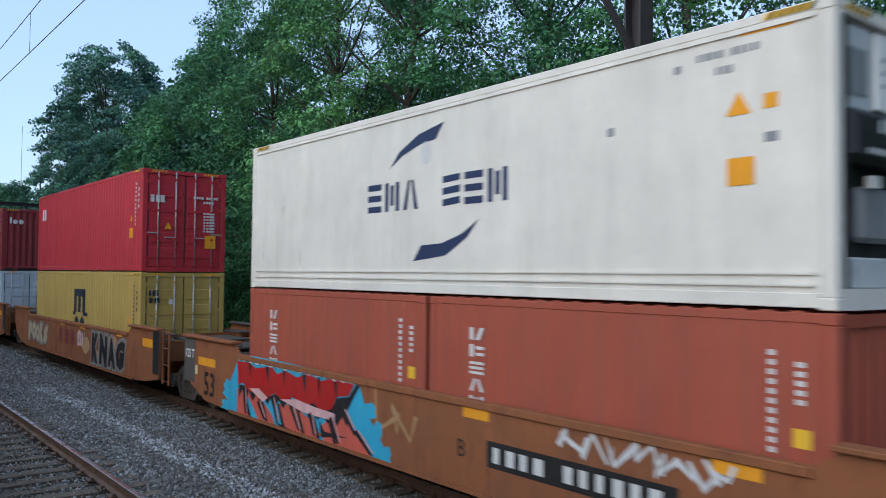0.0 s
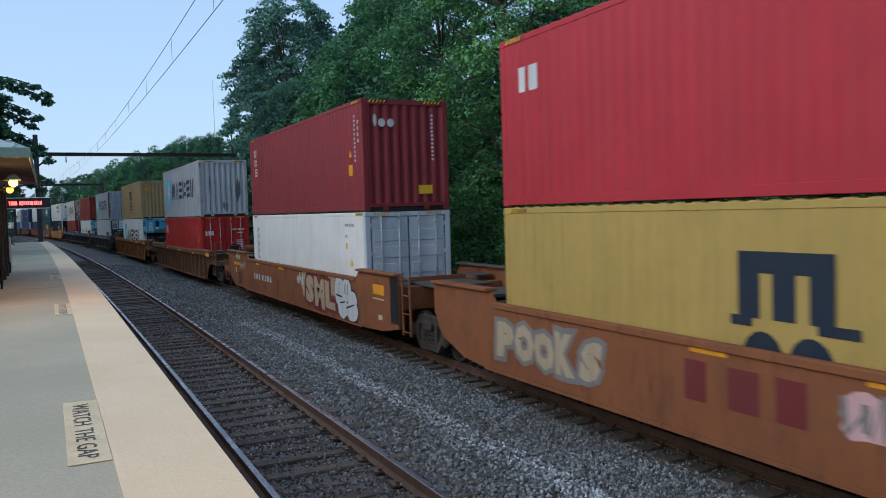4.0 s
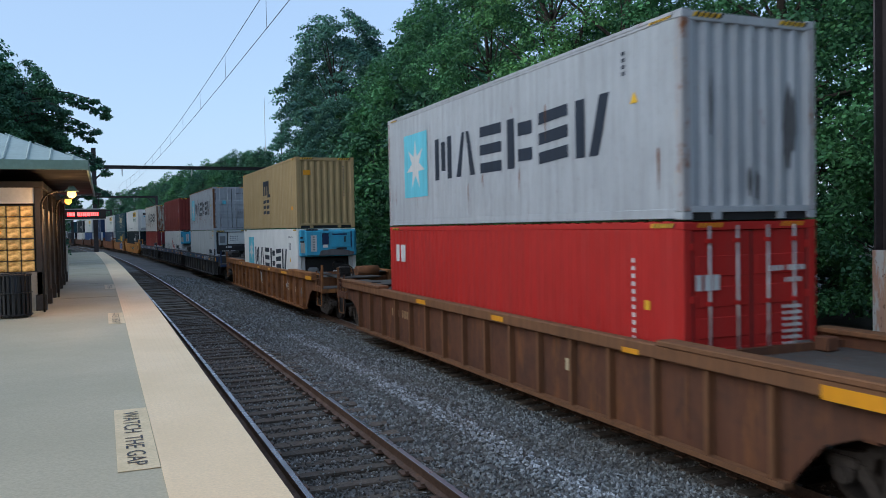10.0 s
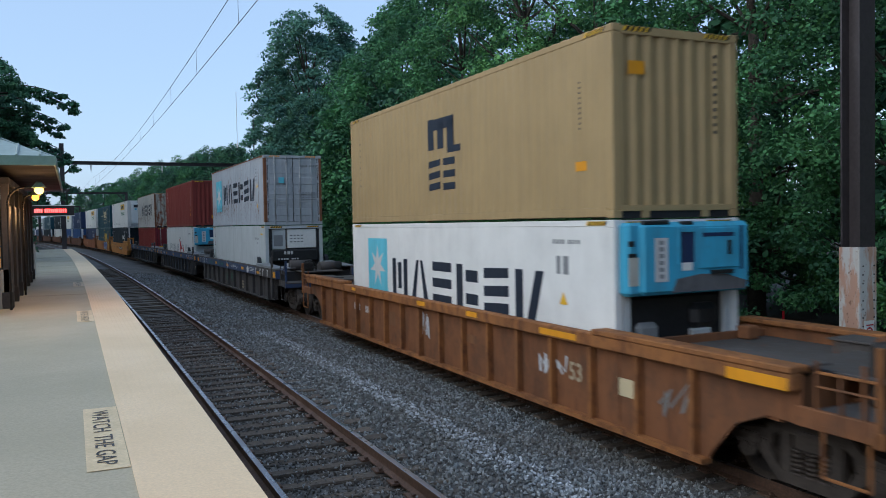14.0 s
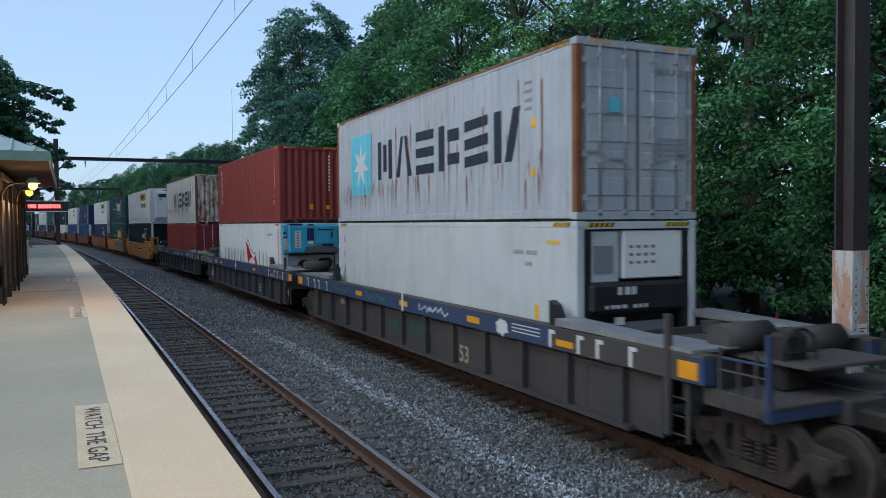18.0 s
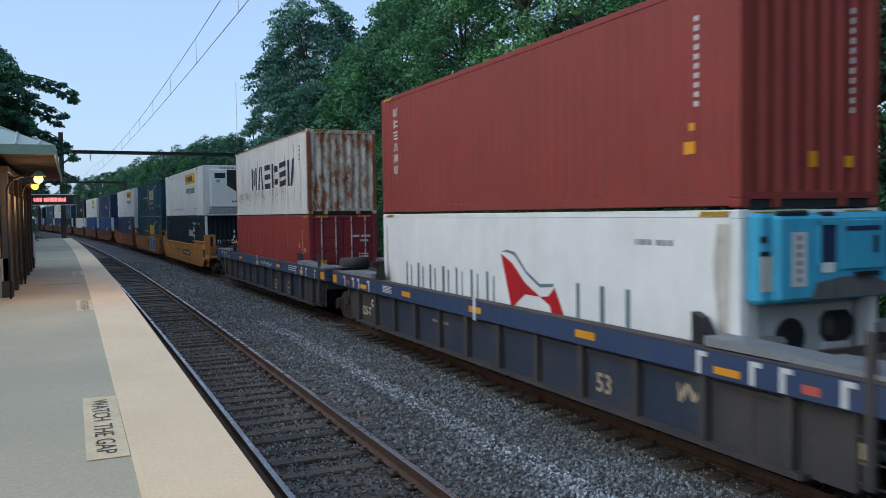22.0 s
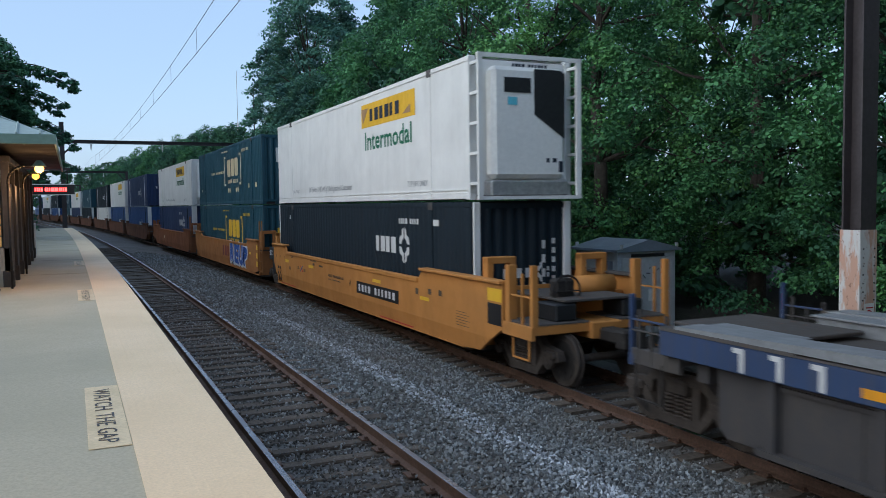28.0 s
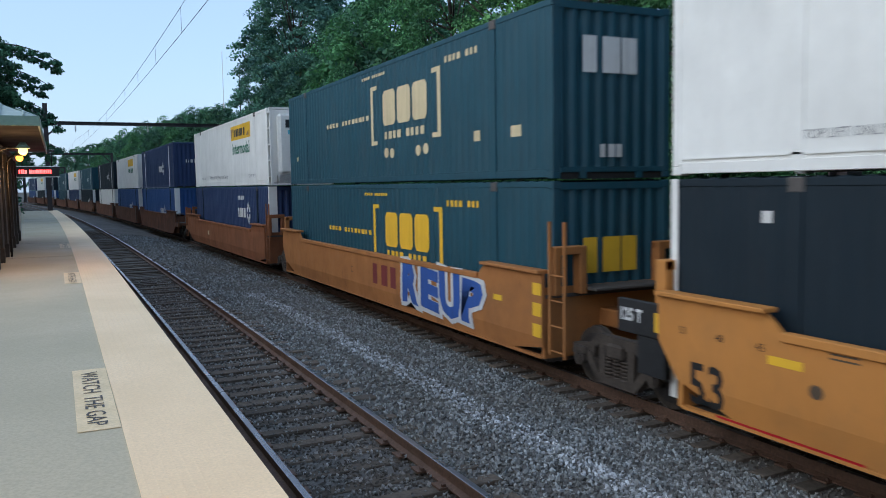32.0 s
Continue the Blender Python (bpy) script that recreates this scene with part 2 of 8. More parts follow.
peeling_mat()
surface("wire_metal", (0.085, 0.095, 0.105), 0.5, 0.5)
surface("roof_green", (0.36, 0.44, 0.41), 0.5, 0.1, 0.12, 10, 1)
surface("trim_green", (0.17, 0.27, 0.22), 0.5, 0, 0.15)
surface("shelter_wall", (0.30, 0.27, 0.22), 0.7, 0, 0.15)
surface("shelter_brown", (0.034, 0.029, 0.026), 0.6, 0, 0.3)
surface("panel_white", (0.72, 0.72, 0.69), 0.5, 0, 0.08)
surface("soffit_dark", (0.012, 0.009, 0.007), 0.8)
surface("bin_black", (0.015, 0.015, 0.016), 0.5)
surface("cab_grey", (0.48, 0.50, 0.51), 0.55, 0.1, 0.15, 8, 1)
surface("cab_roof", (0.20, 0.235, 0.28), 0.5, 0.1, 0.15, 8, 1)
surface("walk_grey", (0.24, 0.25, 0.26), 0.6, 0.3, 0.2, 12, 1.5)
surface("bark", (0.05, 0.04, 0.032), 0.95, 0, 0.4, 10, 2, 0.8, 0.03)
glow("lamp_glow", (1.0, 0.46, 0.085), 3.6)
glow("lamp_amber", (1.0, 0.36, 0.05), 1.6)


def lit_glass():
    """Glass blocks lit from the room behind: uneven, dimmer at their rims."""
    m, n, l, b = shader("block_glow", 0.15)
    v = coords(n, l, (1, 1, 2.5))
    f = noise_node(n, l, v, 5.0, 4.0)
    oi = n.new("ShaderNodeObjectInfo")
    c = mixc(n, l, ramp(n, l, f, 0.35, 0.65), (0.35, 0.17, 0.035), (1.0, 0.62, 0.22))
    l.new(c, b.inputs["Base Color"])
    l.new(c, b.inputs["Emission Color"])
    mu = n.new("ShaderNodeMath")
    mu.operation = "MULTIPLY"
    l.new(ramp(n, l, f, 0.3, 0.7, 0.05, 0.22), mu.inputs[0])
    l.new(ramp(n, l, oi.outputs["Random"], 0, 1, 0.6, 1.25), mu.inputs[1])
    l.new(mu.outputs[0], b.inputs["Emission Strength"])


lit_glass()
glow("led_red", (1.0, 0.03, 0.03), 6.0)
glow("head_lamp", (1.0, 0.95, 0.85), 3.0)


def leaf_mat(name, col):
    """Matt leaves: each its own tone, dark patches for shaded boughs, paler yellower ones."""
    m, n, l, b = shader(name, 0.7)
    b.inputs["Specular IOR Level"].default_value = 0.3
    g = n.new("ShaderNodeNewGeometry")
    v = coords(n, l)
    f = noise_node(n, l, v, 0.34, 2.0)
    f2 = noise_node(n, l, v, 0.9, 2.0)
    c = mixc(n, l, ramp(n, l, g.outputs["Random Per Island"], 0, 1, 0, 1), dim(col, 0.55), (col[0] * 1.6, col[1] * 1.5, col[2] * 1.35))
    # Dark noise patches put the shade between leaf clumps into the colour.
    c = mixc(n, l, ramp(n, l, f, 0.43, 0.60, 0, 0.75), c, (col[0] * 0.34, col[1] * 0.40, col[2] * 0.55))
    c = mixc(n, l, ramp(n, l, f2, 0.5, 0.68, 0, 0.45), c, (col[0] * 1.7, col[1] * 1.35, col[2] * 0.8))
    l.new(c, b.inputs["Base Color"])
    tr = n.new("ShaderNodeBsdfTranslucent")
    l.new(c, tr.inputs["Color"])
    mx = n.new("ShaderNodeMixShader")
    mx.inputs["Fac"].default_value = 0.2
    l.new(b.outputs["BSDF"], mx.inputs[1])
    l.new(tr.outputs["BSDF"], mx.inputs[2])
    l.new(mx.outputs["Shader"], n["Material Output"].inputs["Surface"])
    return m


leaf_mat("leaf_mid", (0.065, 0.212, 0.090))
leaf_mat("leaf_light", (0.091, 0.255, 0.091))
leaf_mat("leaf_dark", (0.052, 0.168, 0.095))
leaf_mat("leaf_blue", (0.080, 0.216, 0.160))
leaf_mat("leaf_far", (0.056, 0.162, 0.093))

# ---- mesh tools ----
def mesh_of(bm, name, mats):
    me = bpy.data.meshes.new(name)
    bm.to_mesh(me)
    bm.free()
    for m in ([mats] if isinstance(mats, str) else mats):
        me.materials.append(MATS[m])
    return me


def part(name, bm, material, parent, label=""):
    ob = new(name, mesh_of(bm, name, material))
    ob.parent = parent
    if label:
        ob["label"] = label
    return ob


def share(name, me, parent, m=None):
    ob = new(name, me)
    ob.parent = parent
    if m is not None:
        ob.matrix_basis = m
    return ob


def empty(name, m=None):
    ob = new(name)
    ob.empty_display_size = 0.2
    if m is not None:
        ob.matrix_basis = m
    return ob


def box(bm, x0, x1, y0, y1, z0, z1, mi=0, bevel=0.0):
    r = bmesh.ops.create_cube(bm, size=1.0, matrix=Matrix.Translation(((x0 + x1) / 2, (y0 + y1) / 2, (z0 + z1) / 2)) @ Matrix.Diagonal((abs(x1 - x0), abs(y1 - y0), abs(z1 - z0), 1)))
    fs = {f for v in r["verts"] for f in v.link_faces}
    for f in fs:
        f.material_index = mi
    if bevel:
        es = list({e for v in r["verts"] for e in v.link_edges})
        bmesh.ops.bevel(bm, geom=es, offset=bevel, segments=1, affect="EDGES", profile=0.5)
    return bm


def boxes(*bb, bevel=0.0):
    bm = bmesh.new()
    for b in bb:
        box(bm, *b[:6], b[6] if len(b) > 6 else 0, bevel)
    return bm


def tube(bm, p, q, r, n=8, mi=0, r2=None):
    p, q = Vector(p), Vector(q)
    d = q - p
    m = Matrix.Translation((p + q) / 2) @ d.to_track_quat("Z", "Y").to_matrix().to_4x4()
    res = bmesh.ops.create_cone(bm, cap_ends=True, segments=n, radius1=r, radius2=r if r2 is None else r2, depth=d.length, matrix=m)
    for f in {f for v in res["verts"] for f in v.link_faces}:
        f.material_index = mi
        f.smooth = len(f.verts) == 4 and n > 6
    return bm


def pipe(pts, r, n=8):
    bm = bmesh.new()
    for a, b in zip(pts, pts[1:]):
        tube(bm, a, b, r, n)
    return bm


def extrude_yz(bm, poly, x0, x1, mi=0):
    """A plate from a polygon in (y, z), between x0 and x1."""
    a = [bm.verts.new((x0, y, z)) for y, z in poly]
    b = [bm.verts.new((x1, y, z)) for y, z in poly]
    fs = [bm.faces.new(a), bm.faces.new(b[::-1])]
    n = len(poly)
    for i in range(n):
        fs.append(bm.faces.new((a[i], b[i], b[(i + 1) % n], a[(i + 1) % n])))
    for f in fs:
        f.material_index = mi
    bmesh.ops.recalc_face_normals(bm, faces=fs)
    return bm


def corrugation(length, pitch=0.278):
    """(distance, depth 0..1) points of a pressed steel side along its length."""
    n = max(1, round(length / pitch))
    p = length / n
    out = []
    for i in range(n):
        for a, d in ((0.0, 0), (0.26, 0), (0.5, 1), (0.76, 1)):
            out.append(((i + a) * p, d))
    out.append((length, 0))
    return out


def depth_at(prof, s):
    for (a, da), (b, db) in zip(prof, prof[1:]):
        if a <= s <= b:
            return da + (db - da) * (s - a) / max(1e-6, b - a)
    return 0.0


def corr_side(length, z0, z1, x, depth, prof, ys=1):
    """Corrugated wall in the plane x, pressed inwards by depth; runs along y, centred."""
    bm = bmesh.new()
    sg = -1 if x < 0 else 1
    lo, hi = [], []
    for s, d in prof:
        px = x - sg * depth * d
        y = length / 2 - s
        lo.append(bm.verts.new((px, y, z0)))
        hi.append(bm.verts.new((px, y, z1)))
    for i in range(len(lo) - 1):
        bm.faces.new((lo[i], lo[i + 1], hi[i + 1], hi[i]))
    bmesh.ops.recalc_face_normals(bm, faces=bm.faces[:])
    return bm


# flat artwork: polygons in (u, v) metres, u to the viewer's right
def rect(u0, v0, u1, v1):
    return [(u0, v0), (u1, v0), (u1, v1), (u0, v1)]


def ellipse(cu, cv, a, b, n=20, t0=0.0, t1=360.0):
    return [(cu + a * math.cos(radians(t0 + (t1 - t0) * i / n)), cv + b * math.sin(radians(t0 + (t1 - t0) * i / n))) for i in range(n if t1 - t0 >= 360 else n + 1)]


def bars(u0, v0, w, h, n, gap=0.25):
    """A row of n plain blocks, one for each sign of a lettering."""
    p = w / n
    wide = (0.8, 1.05, 0.9, 1.15, 0.7, 1.0, 0.85)
    return [rect(u0 + i * p, v0, u0 + (i + min(0.93, (1 - gap) * wide[i % 7])) * p, v0 + h) for i in range(n) if n < 8 or i != 4]


def star(cu, cv, r, n=7, inner=0.38):
    return [(cu + (r if i % 2 == 0 else r * inner) * math.sin(math.pi * i / n), cv + (r if i % 2 == 0 else r * inner) * math.cos(math.pi * i / n)) for i in range(2 * n)]


def art(polys, place, cuts=(), cut_axis=0, shift=None):
    """Polygons laid out by place(u, v); cut at the folds of the wall and pressed in with it."""
    bm = bmesh.new()
    for poly in polys:
        vs = [bm.verts.new((u, v, 0)) for u, v in poly]
        bm.faces.new(vs).normal_update()
    if shift is not None and polys:
        us = [p[0] for poly in polys for p in poly]
        lo, hi = min(us), max(us)
        bmesh.ops.triangulate(bm, faces=[f for f in bm.faces if len(f.verts) > 4], ngon_method="EAR_CLIP")
        for s in cuts:
            if lo < s < hi:
                bmesh.ops.bisect_plane(bm, geom=bm.verts[:] + bm.edges[:] + bm.faces[:], plane_co=(s, 0, 0), plane_no=(1, 0, 0))
    for v in bm.verts:
        d = shift(v.co.x) if shift else 0.0
        v.co = Vector(place(v.co.x, v.co.y, d))
    return bm


def text_mesh(body, size, bold=0.0):
    """Outline polygons of a line of writing as a bmesh in (u, v), starting at 0."""
    cu = bpy.data.curves.new("writing", "FONT")
    cu.body, cu.size, cu.offset, cu.resolution_u = body, size, bold, 2
    ob = bpy.data.objects.new("writing", cu)
    me = bpy.data.meshes.new_from_object(ob)
    bm = bmesh.new()
    bm.from_mesh(me)
    bpy.data.objects.remove(ob)
    bpy.data.curves.remove(cu)
    bpy.data.meshes.remove(me)
    return bm


def lettering(name, body, size, place, u, v, material, parent, sx=1.0, bold=0.0, label=""):
    bm = text_mesh(body, size, bold)
    for w in bm.verts:
        w.co = Vector(place(u + w.co.x * sx, v + w.co.y, 0.0))
    return part(name, bm, material, parent, label)


# ---- the line of the tracks ----
def bend(y):
    return -max(0.0, y - 14.0) ** 2 / 3500.0


def turn(y):
    return math.degrees(math.atan(max(0.0, y - 14.0) / 1750.0))


NEAR_X, FAR_X, NEAR_Z, PLAT_Z = 2.74, 8.52, 0.34, 1.57
SPEED = 5.618


def stations(y0, y1, near=2.0, far=8.0):
    out, y = [], y0
    while y < y1:
        out.append(y)
        y += near if y < 70 else far
    return out + [y1]


def strip(section, ys, mi=None):
    """A long body with the cross-section [(x, z), ...], closed, along the line of the tracks."""
    bm = bmesh.new()
    rings = [[bm.verts.new((x + bend(y), y, z)) for x, z in section] for y in ys]
    n = len(section)
    for a, b in zip(rings, rings[1:]):
        for i in range(n):
            f = bm.faces.new((a[i], a[(i + 1) % n], b[(i + 1) % n], b[i]))
            if mi:
                f.material_index = mi[i]
    bm.faces.new(rings[0])
    bm.faces.new(rings[-1][::-1])
    bmesh.ops.recalc_face_normals(bm, faces=bm.faces[:])
    return bm

# ---- ground, ballast, tracks, platform ----
YS = stations(-40, 420)


def ground_sheet():
    bm = strip([(-900, 0.0), (-6, 0.0), (0.0, 0.05), (1.2, 0.0), (6.5, -0.35), (11.2, -0.5), (12.5, -0.42), (16, 0.1), (30, 0.6), (900, 0.8), (900, -3), (-900, -3)], stations(-300, 1500, 6.0, 40.0))
    ob = tagged(new("ground", mesh_of(bm, "ground", "soil")), "dark bare soil and leaf litter beside the tracks", "ground", kind="structure")
    return ob


def ballast_bed():
    bm = strip([(1.25, 0.112), (4.0, 0.112), (4.7, 0.125), (5.6, 0.02), (6.5, -0.19), (7.1, -0.225), (10.4, -0.225), (11.3, -0.55), (11.3, -0.9), (1.25, -0.9)], YS)
    return tagged(new("ballast", mesh_of(bm, "ballast", "stone")), "grey crushed stone ballast between the tracks", "ballast", kind="structure")


def bed_z(x):
    pts = ((1.25, 0.112), (4.0, 0.112), (4.7, 0.125), (5.6, 0.02), (6.5, -0.19), (7.1, -0.225), (10.4, -0.225))
    return float(np.interp(x, [p[0] for p in pts], [p[1] for p in pts]))


def stones(name, n, x0, x1, y0, y1, rmin, rmax, label, sink=0.3, power=1.7, material="pebble"):
    rng = np.random.default_rng(len(name) + n)
    u = rng.random(n) ** power
    y = y0 + (y1 - y0) * u
    x = x0 + (x1 - x0) * rng.random(n)
    z = np.array([bed_z(v) for v in x])
    r = rng.uniform(rmin, rmax, n)
    base = np.array([(1, 0, 0), (-1, 0, 0), (0, 1, 0), (0, -1, 0), (0, 0, 1), (0, 0, -1)], float)
    tri = np.array([(0, 2, 4), (2, 1, 4), (1, 3, 4), (3, 0, 4), (2, 0, 5), (1, 2, 5), (3, 1, 5), (0, 3, 5)])
    a = rng.uniform(0, math.tau, (n, 3))
    ca, sa = np.cos(a), np.sin(a)
    v = base[None] * rng.uniform(0.6, 1.25, (n, 6, 1)) * np.stack([np.ones(n), rng.uniform(0.6, 1, n), rng.uniform(0.5, 0.9, n)], 1)[:, None, :] * r[:, None, None]
    for i, j, k in ((0, 1, 2), (1, 2, 0), (2, 0, 1)):
        p, q = v[..., i] * ca[:, k, None] - v[..., j] * sa[:, k, None], v[..., i] * sa[:, k, None] + v[..., j] * ca[:, k, None]
        v[..., i], v[..., j] = p, q
    cx = x + np.array([bend(t) for t in y])
    v += np.stack([cx, y, z + r * sink + rng.uniform(0, 0.012, n)], 1)[:, None, :]
    me = bpy.data.meshes.new(name)
    me.from_pydata(v.reshape(-1, 3).tolist(), [], (tri[None] + 6 * np.arange(n)[:, None, None]).reshape(-1, 3).tolist())
    me.materials.append(MATS[material])
    return tagged(new(name, me), label, "gravel", kind="stuff")


def pebble_mat(name, lo, mid, hi, earth, much):
    m, n, l, b = shader(name, 0.85)
    g = n.new("ShaderNodeNewGeometry")
    cr = n.new("ShaderNodeValToRGB")
    cr.color_ramp.elements[0].color, cr.color_ramp.elements[1].color = (*lo, 1), (*hi, 1)
    e = cr.color_ramp.elements.new(0.55)
    e.color = (*mid, 1)
    l.new(g.outputs["Random Per Island"], cr.inputs["Fac"])
    v = coords(n, l)
    c = mixc(n, l, ramp(n, l, noise_node(n, l, v, 0.45, 3.0), 0.4, 0.65, 0, much), cr.outputs["Color"], earth)
    l.new(c, b.inputs["Base Color"])


def rail(x, top, parent):
    sec = [(-0.075, -0.17), (0.075, -0.17), (0.075, -0.155), (0.012, -0.13), (0.012, -0.045), (0.036, -0.035), (0.036, -0.004), (0.028, 0.0), (-0.028, 0.0), (-0.036, -0.004), (-0.036, -0.035), (-0.012, -0.045), (-0.012, -0.13), (-0.075, -0.155)]
    mi = [0] * 14
    mi[6] = mi[7] = mi[8] = 1
    part("rail", strip([(x + a, top + c) for a, c in sec], YS, mi), ["rail_steel", "rail_head"], parent)


def track(name, x, top, label):
    t = tagged(empty(name), label, "track", kind="structure")
    rail(x - 0.7525, top, t)
    rail(x + 0.7525, top, t)
    ties = []
    rng = random.Random(5)
    for k in range(4):
        bm = bmesh.new()
        box(bm, -1.29 + rng.uniform(-0.04, 0.04), 1.29 + rng.uniform(-0.04, 0.04), -0.112, 0.112, -0.16, 0.0, 0, 0.012)
        for v in bm.verts:
            v.co += Vector((0, rng.uniform(-0.012, 0.012), rng.uniform(-0.008, 0.004)))
        ties.append(mesh_of(bm, "tie", "tie_wood"))
    y = -12.0
    i = 0
    plate = mesh_of(boxes((-0.17, 0.17, -0.095, 0.095, 0, 0.022), (-0.125, -0.085, -0.08, -0.04, 0.02, 0.05), (0.085, 0.125, 0.04, 0.08, 0.02, 0.05)), "tie_plate", "rail_steel")
    while i < 150:
        share("tie", ties[rng.randrange(4)], t, pose(x + bend(y) + rng.uniform(-0.05, 0.05), y, top - 0.178 - rng.random() ** 1.4 * (0.05 if top > 0.1 else 0.015) + (0.0 if top > 0.1 else 0.008), 0, 0, turn(y) + rng.uniform(-1.2, 1.2)))
        if 2 < y < 22:
            for sx in (-0.7525, 0.7525):
                share("tie_plate", plate, t, pose(x + sx + bend(y), y, top - 0.172, 0, 0, turn(y)))
        y += 0.535
        i += 1
    return t


def platform():
    ys = stations(-30, 76)
    bm = strip([(-9.0, 0.0), (0.96, 0.0), (0.96, PLAT_Z - 0.02), (0.335, PLAT_Z - 0.004), (-9.0, PLAT_Z)], ys)
    p = tagged(new("platform", mesh_of(bm, "platform", "platform_concrete")), "weathered beige concrete station platform", "platform", kind="structure")
    bm = strip([(0.335, PLAT_Z - 0.06), (1.05, PLAT_Z - 0.06), (1.05, PLAT_Z + 0.004), (0.335, PLAT_Z + 0.004)], ys)
    part("edge_strip", bm, "warning_strip", p, "cream tactile warning strip along the platform edge")
    bm = strip([(0.97, PLAT_Z - 0.34), (1.085, PLAT_Z - 0.34), (1.085, PLAT_Z - 0.062), (0.97, PLAT_Z - 0.062)], ys)
    part("rubbing_board", bm, "edge_black", p, "black rubbing board under the platform edge")
    # joints across the slab
    y = 22.8
    while y < 70:
        part("slab_joint", boxes((-6 + bend(y), 0.33 + bend(y), y, y + 0.012, PLAT_Z - 0.002, PLAT_Z + 0.0015)), "joint_grey", p)
        y += 6.1
    # raised dots of the warning strip near the camera
    bm = bmesh.new()
    dot = []
    for i in range(10):
        for j in range(330):
            yy = 4.2 + j * 0.06
            cx, z = 0.375 + i * 0.062 + bend(yy), PLAT_Z + 0.004
            dot.append((cx, yy, z))
    vs, fs = [], []
    for cx, yy, z in dot:
        b = len(vs)
        for k in range(6):
            a = k * math.tau / 6
            vs.append((cx + 0.009 * math.cos(a), yy + 0.009 * math.sin(a), z))
        for k in range(6):
            a = k * math.tau / 6
            vs.append((cx + 0.006 * math.cos(a), yy + 0.006 * math.sin(a), z + 0.0013))
        fs.append([b + 6 + k for k in range(6)])
        fs += [[b + k, b + (k + 1) % 6, b + 6 + (k + 1) % 6, b + 6 + k] for k in range(6)]
    bm.free()
    me = bpy.data.meshes.new("domes")
    me.from_pydata(vs, [], fs)
    me.materials.append(MATS["warning_strip"])
    d = new("domes", me)
    d.parent = p
    d["kind"] = "stuff"
    return p


def gap_sign(y, h):
    """Painted warning on the floor, read from the platform towards the track."""
    s = tagged(empty("floor_sign", pose(0.19 + bend(y), y, PLAT_Z + 0.004, 0, 0, -90 + turn(y))), "tan painted floor panel with faded black warning words", "floor sign", group="floor warnings")
    part("panel", boxes((-h / 2, h / 2, -0.145, 0.14, -0.003, 0.0)), "mark_paint", s)
    place = lambda u, v, d: (u, v, 0.004)
    bm = text_mesh("WATCH THE GAP", 0.2)
    wid = max(v.co.x for v in bm.verts)
    bm.free()
    done = ""
    for word in ("WATCH", "THE", "GAP"):
        start = 0.0
        if done:
            bm = text_mesh(done + ".", 0.2)
            start = max(v.co.x for v in bm.verts)
            bm.free()
        lettering("writing", word, 0.2, place, -h * 0.43 + start * h * 0.86 / wid, -0.075, "mark_black", s, sx=h * 0.86 / wid)
        done += word + " "
    return s


ground_sheet()
ballast_bed()
pebble_mat("pebble", (0.055, 0.057, 0.057), (0.150, 0.160, 0.160), (0.33, 0.36, 0.37), (0.10, 0.085, 0.065), 0.5)
pebble_mat("pebble_dirty", (0.035, 0.032, 0.028), (0.10, 0.092, 0.083), (0.36, 0.36, 0.355), (0.07, 0.056, 0.044), 0.55)
pebble_mat("pebble_pale", (0.14, 0.15, 0.16), (0.35, 0.375, 0.40), (0.58, 0.62, 0.66), (0.17, 0.16, 0.15), 0.4)
stones("pale_stones", 2600, 4.9, 5.4, 3.4, 24.0, 0.020, 0.042, "band of pale fresh stones between the tracks", 0.55, 1.7, "pebble_pale")
stones("ballast_stones", 32000, 3.6, 7.3, 3.4, 24.0, 0.020, 0.044, "loose grey crushed stones of the track bed")
stones("track_stones", 17000, 1.5, 3.6, 3.4, 30.0, 0.018, 0.036, "small dirty stones between the sleepers", 0.3, 1.7, "pebble_dirty")
stones("distant_stones", 9000, 3.6, 7.7, 24.0, 60.0, 0.035, 0.06, "grey crushed stones along the line")
stones("stray_stones", 2600, 1.6, 4.1, 3.4, 26.0, 0.014, 0.028, "stray stones lying on the sleepers", 2.4, 1.7, "pebble")
stones("far_track_stones", 9000, 7.2, 8.7, 3.4, 34.0, 0.016, 0.030, "dirty stones between the sleepers under the train", 0.15, 1.6, "pebble_dirty")
stones("close_stones", 12000, 1.5, 7.6, -6.0, 3.4, 0.022, 0.044, "loose grey stones beside the platform", 0.3, 1.0)
track("track_near", NEAR_X, NEAR_Z, "rusty running rails on old timber ties")
track("track_far", FAR_X, 0.0, "rails on timber ties under the freight train")
platform()
gap_sign(7.1, 2.12)
gap_sign(17.0, 2.12)
gap_sign(26.9, 2.12)


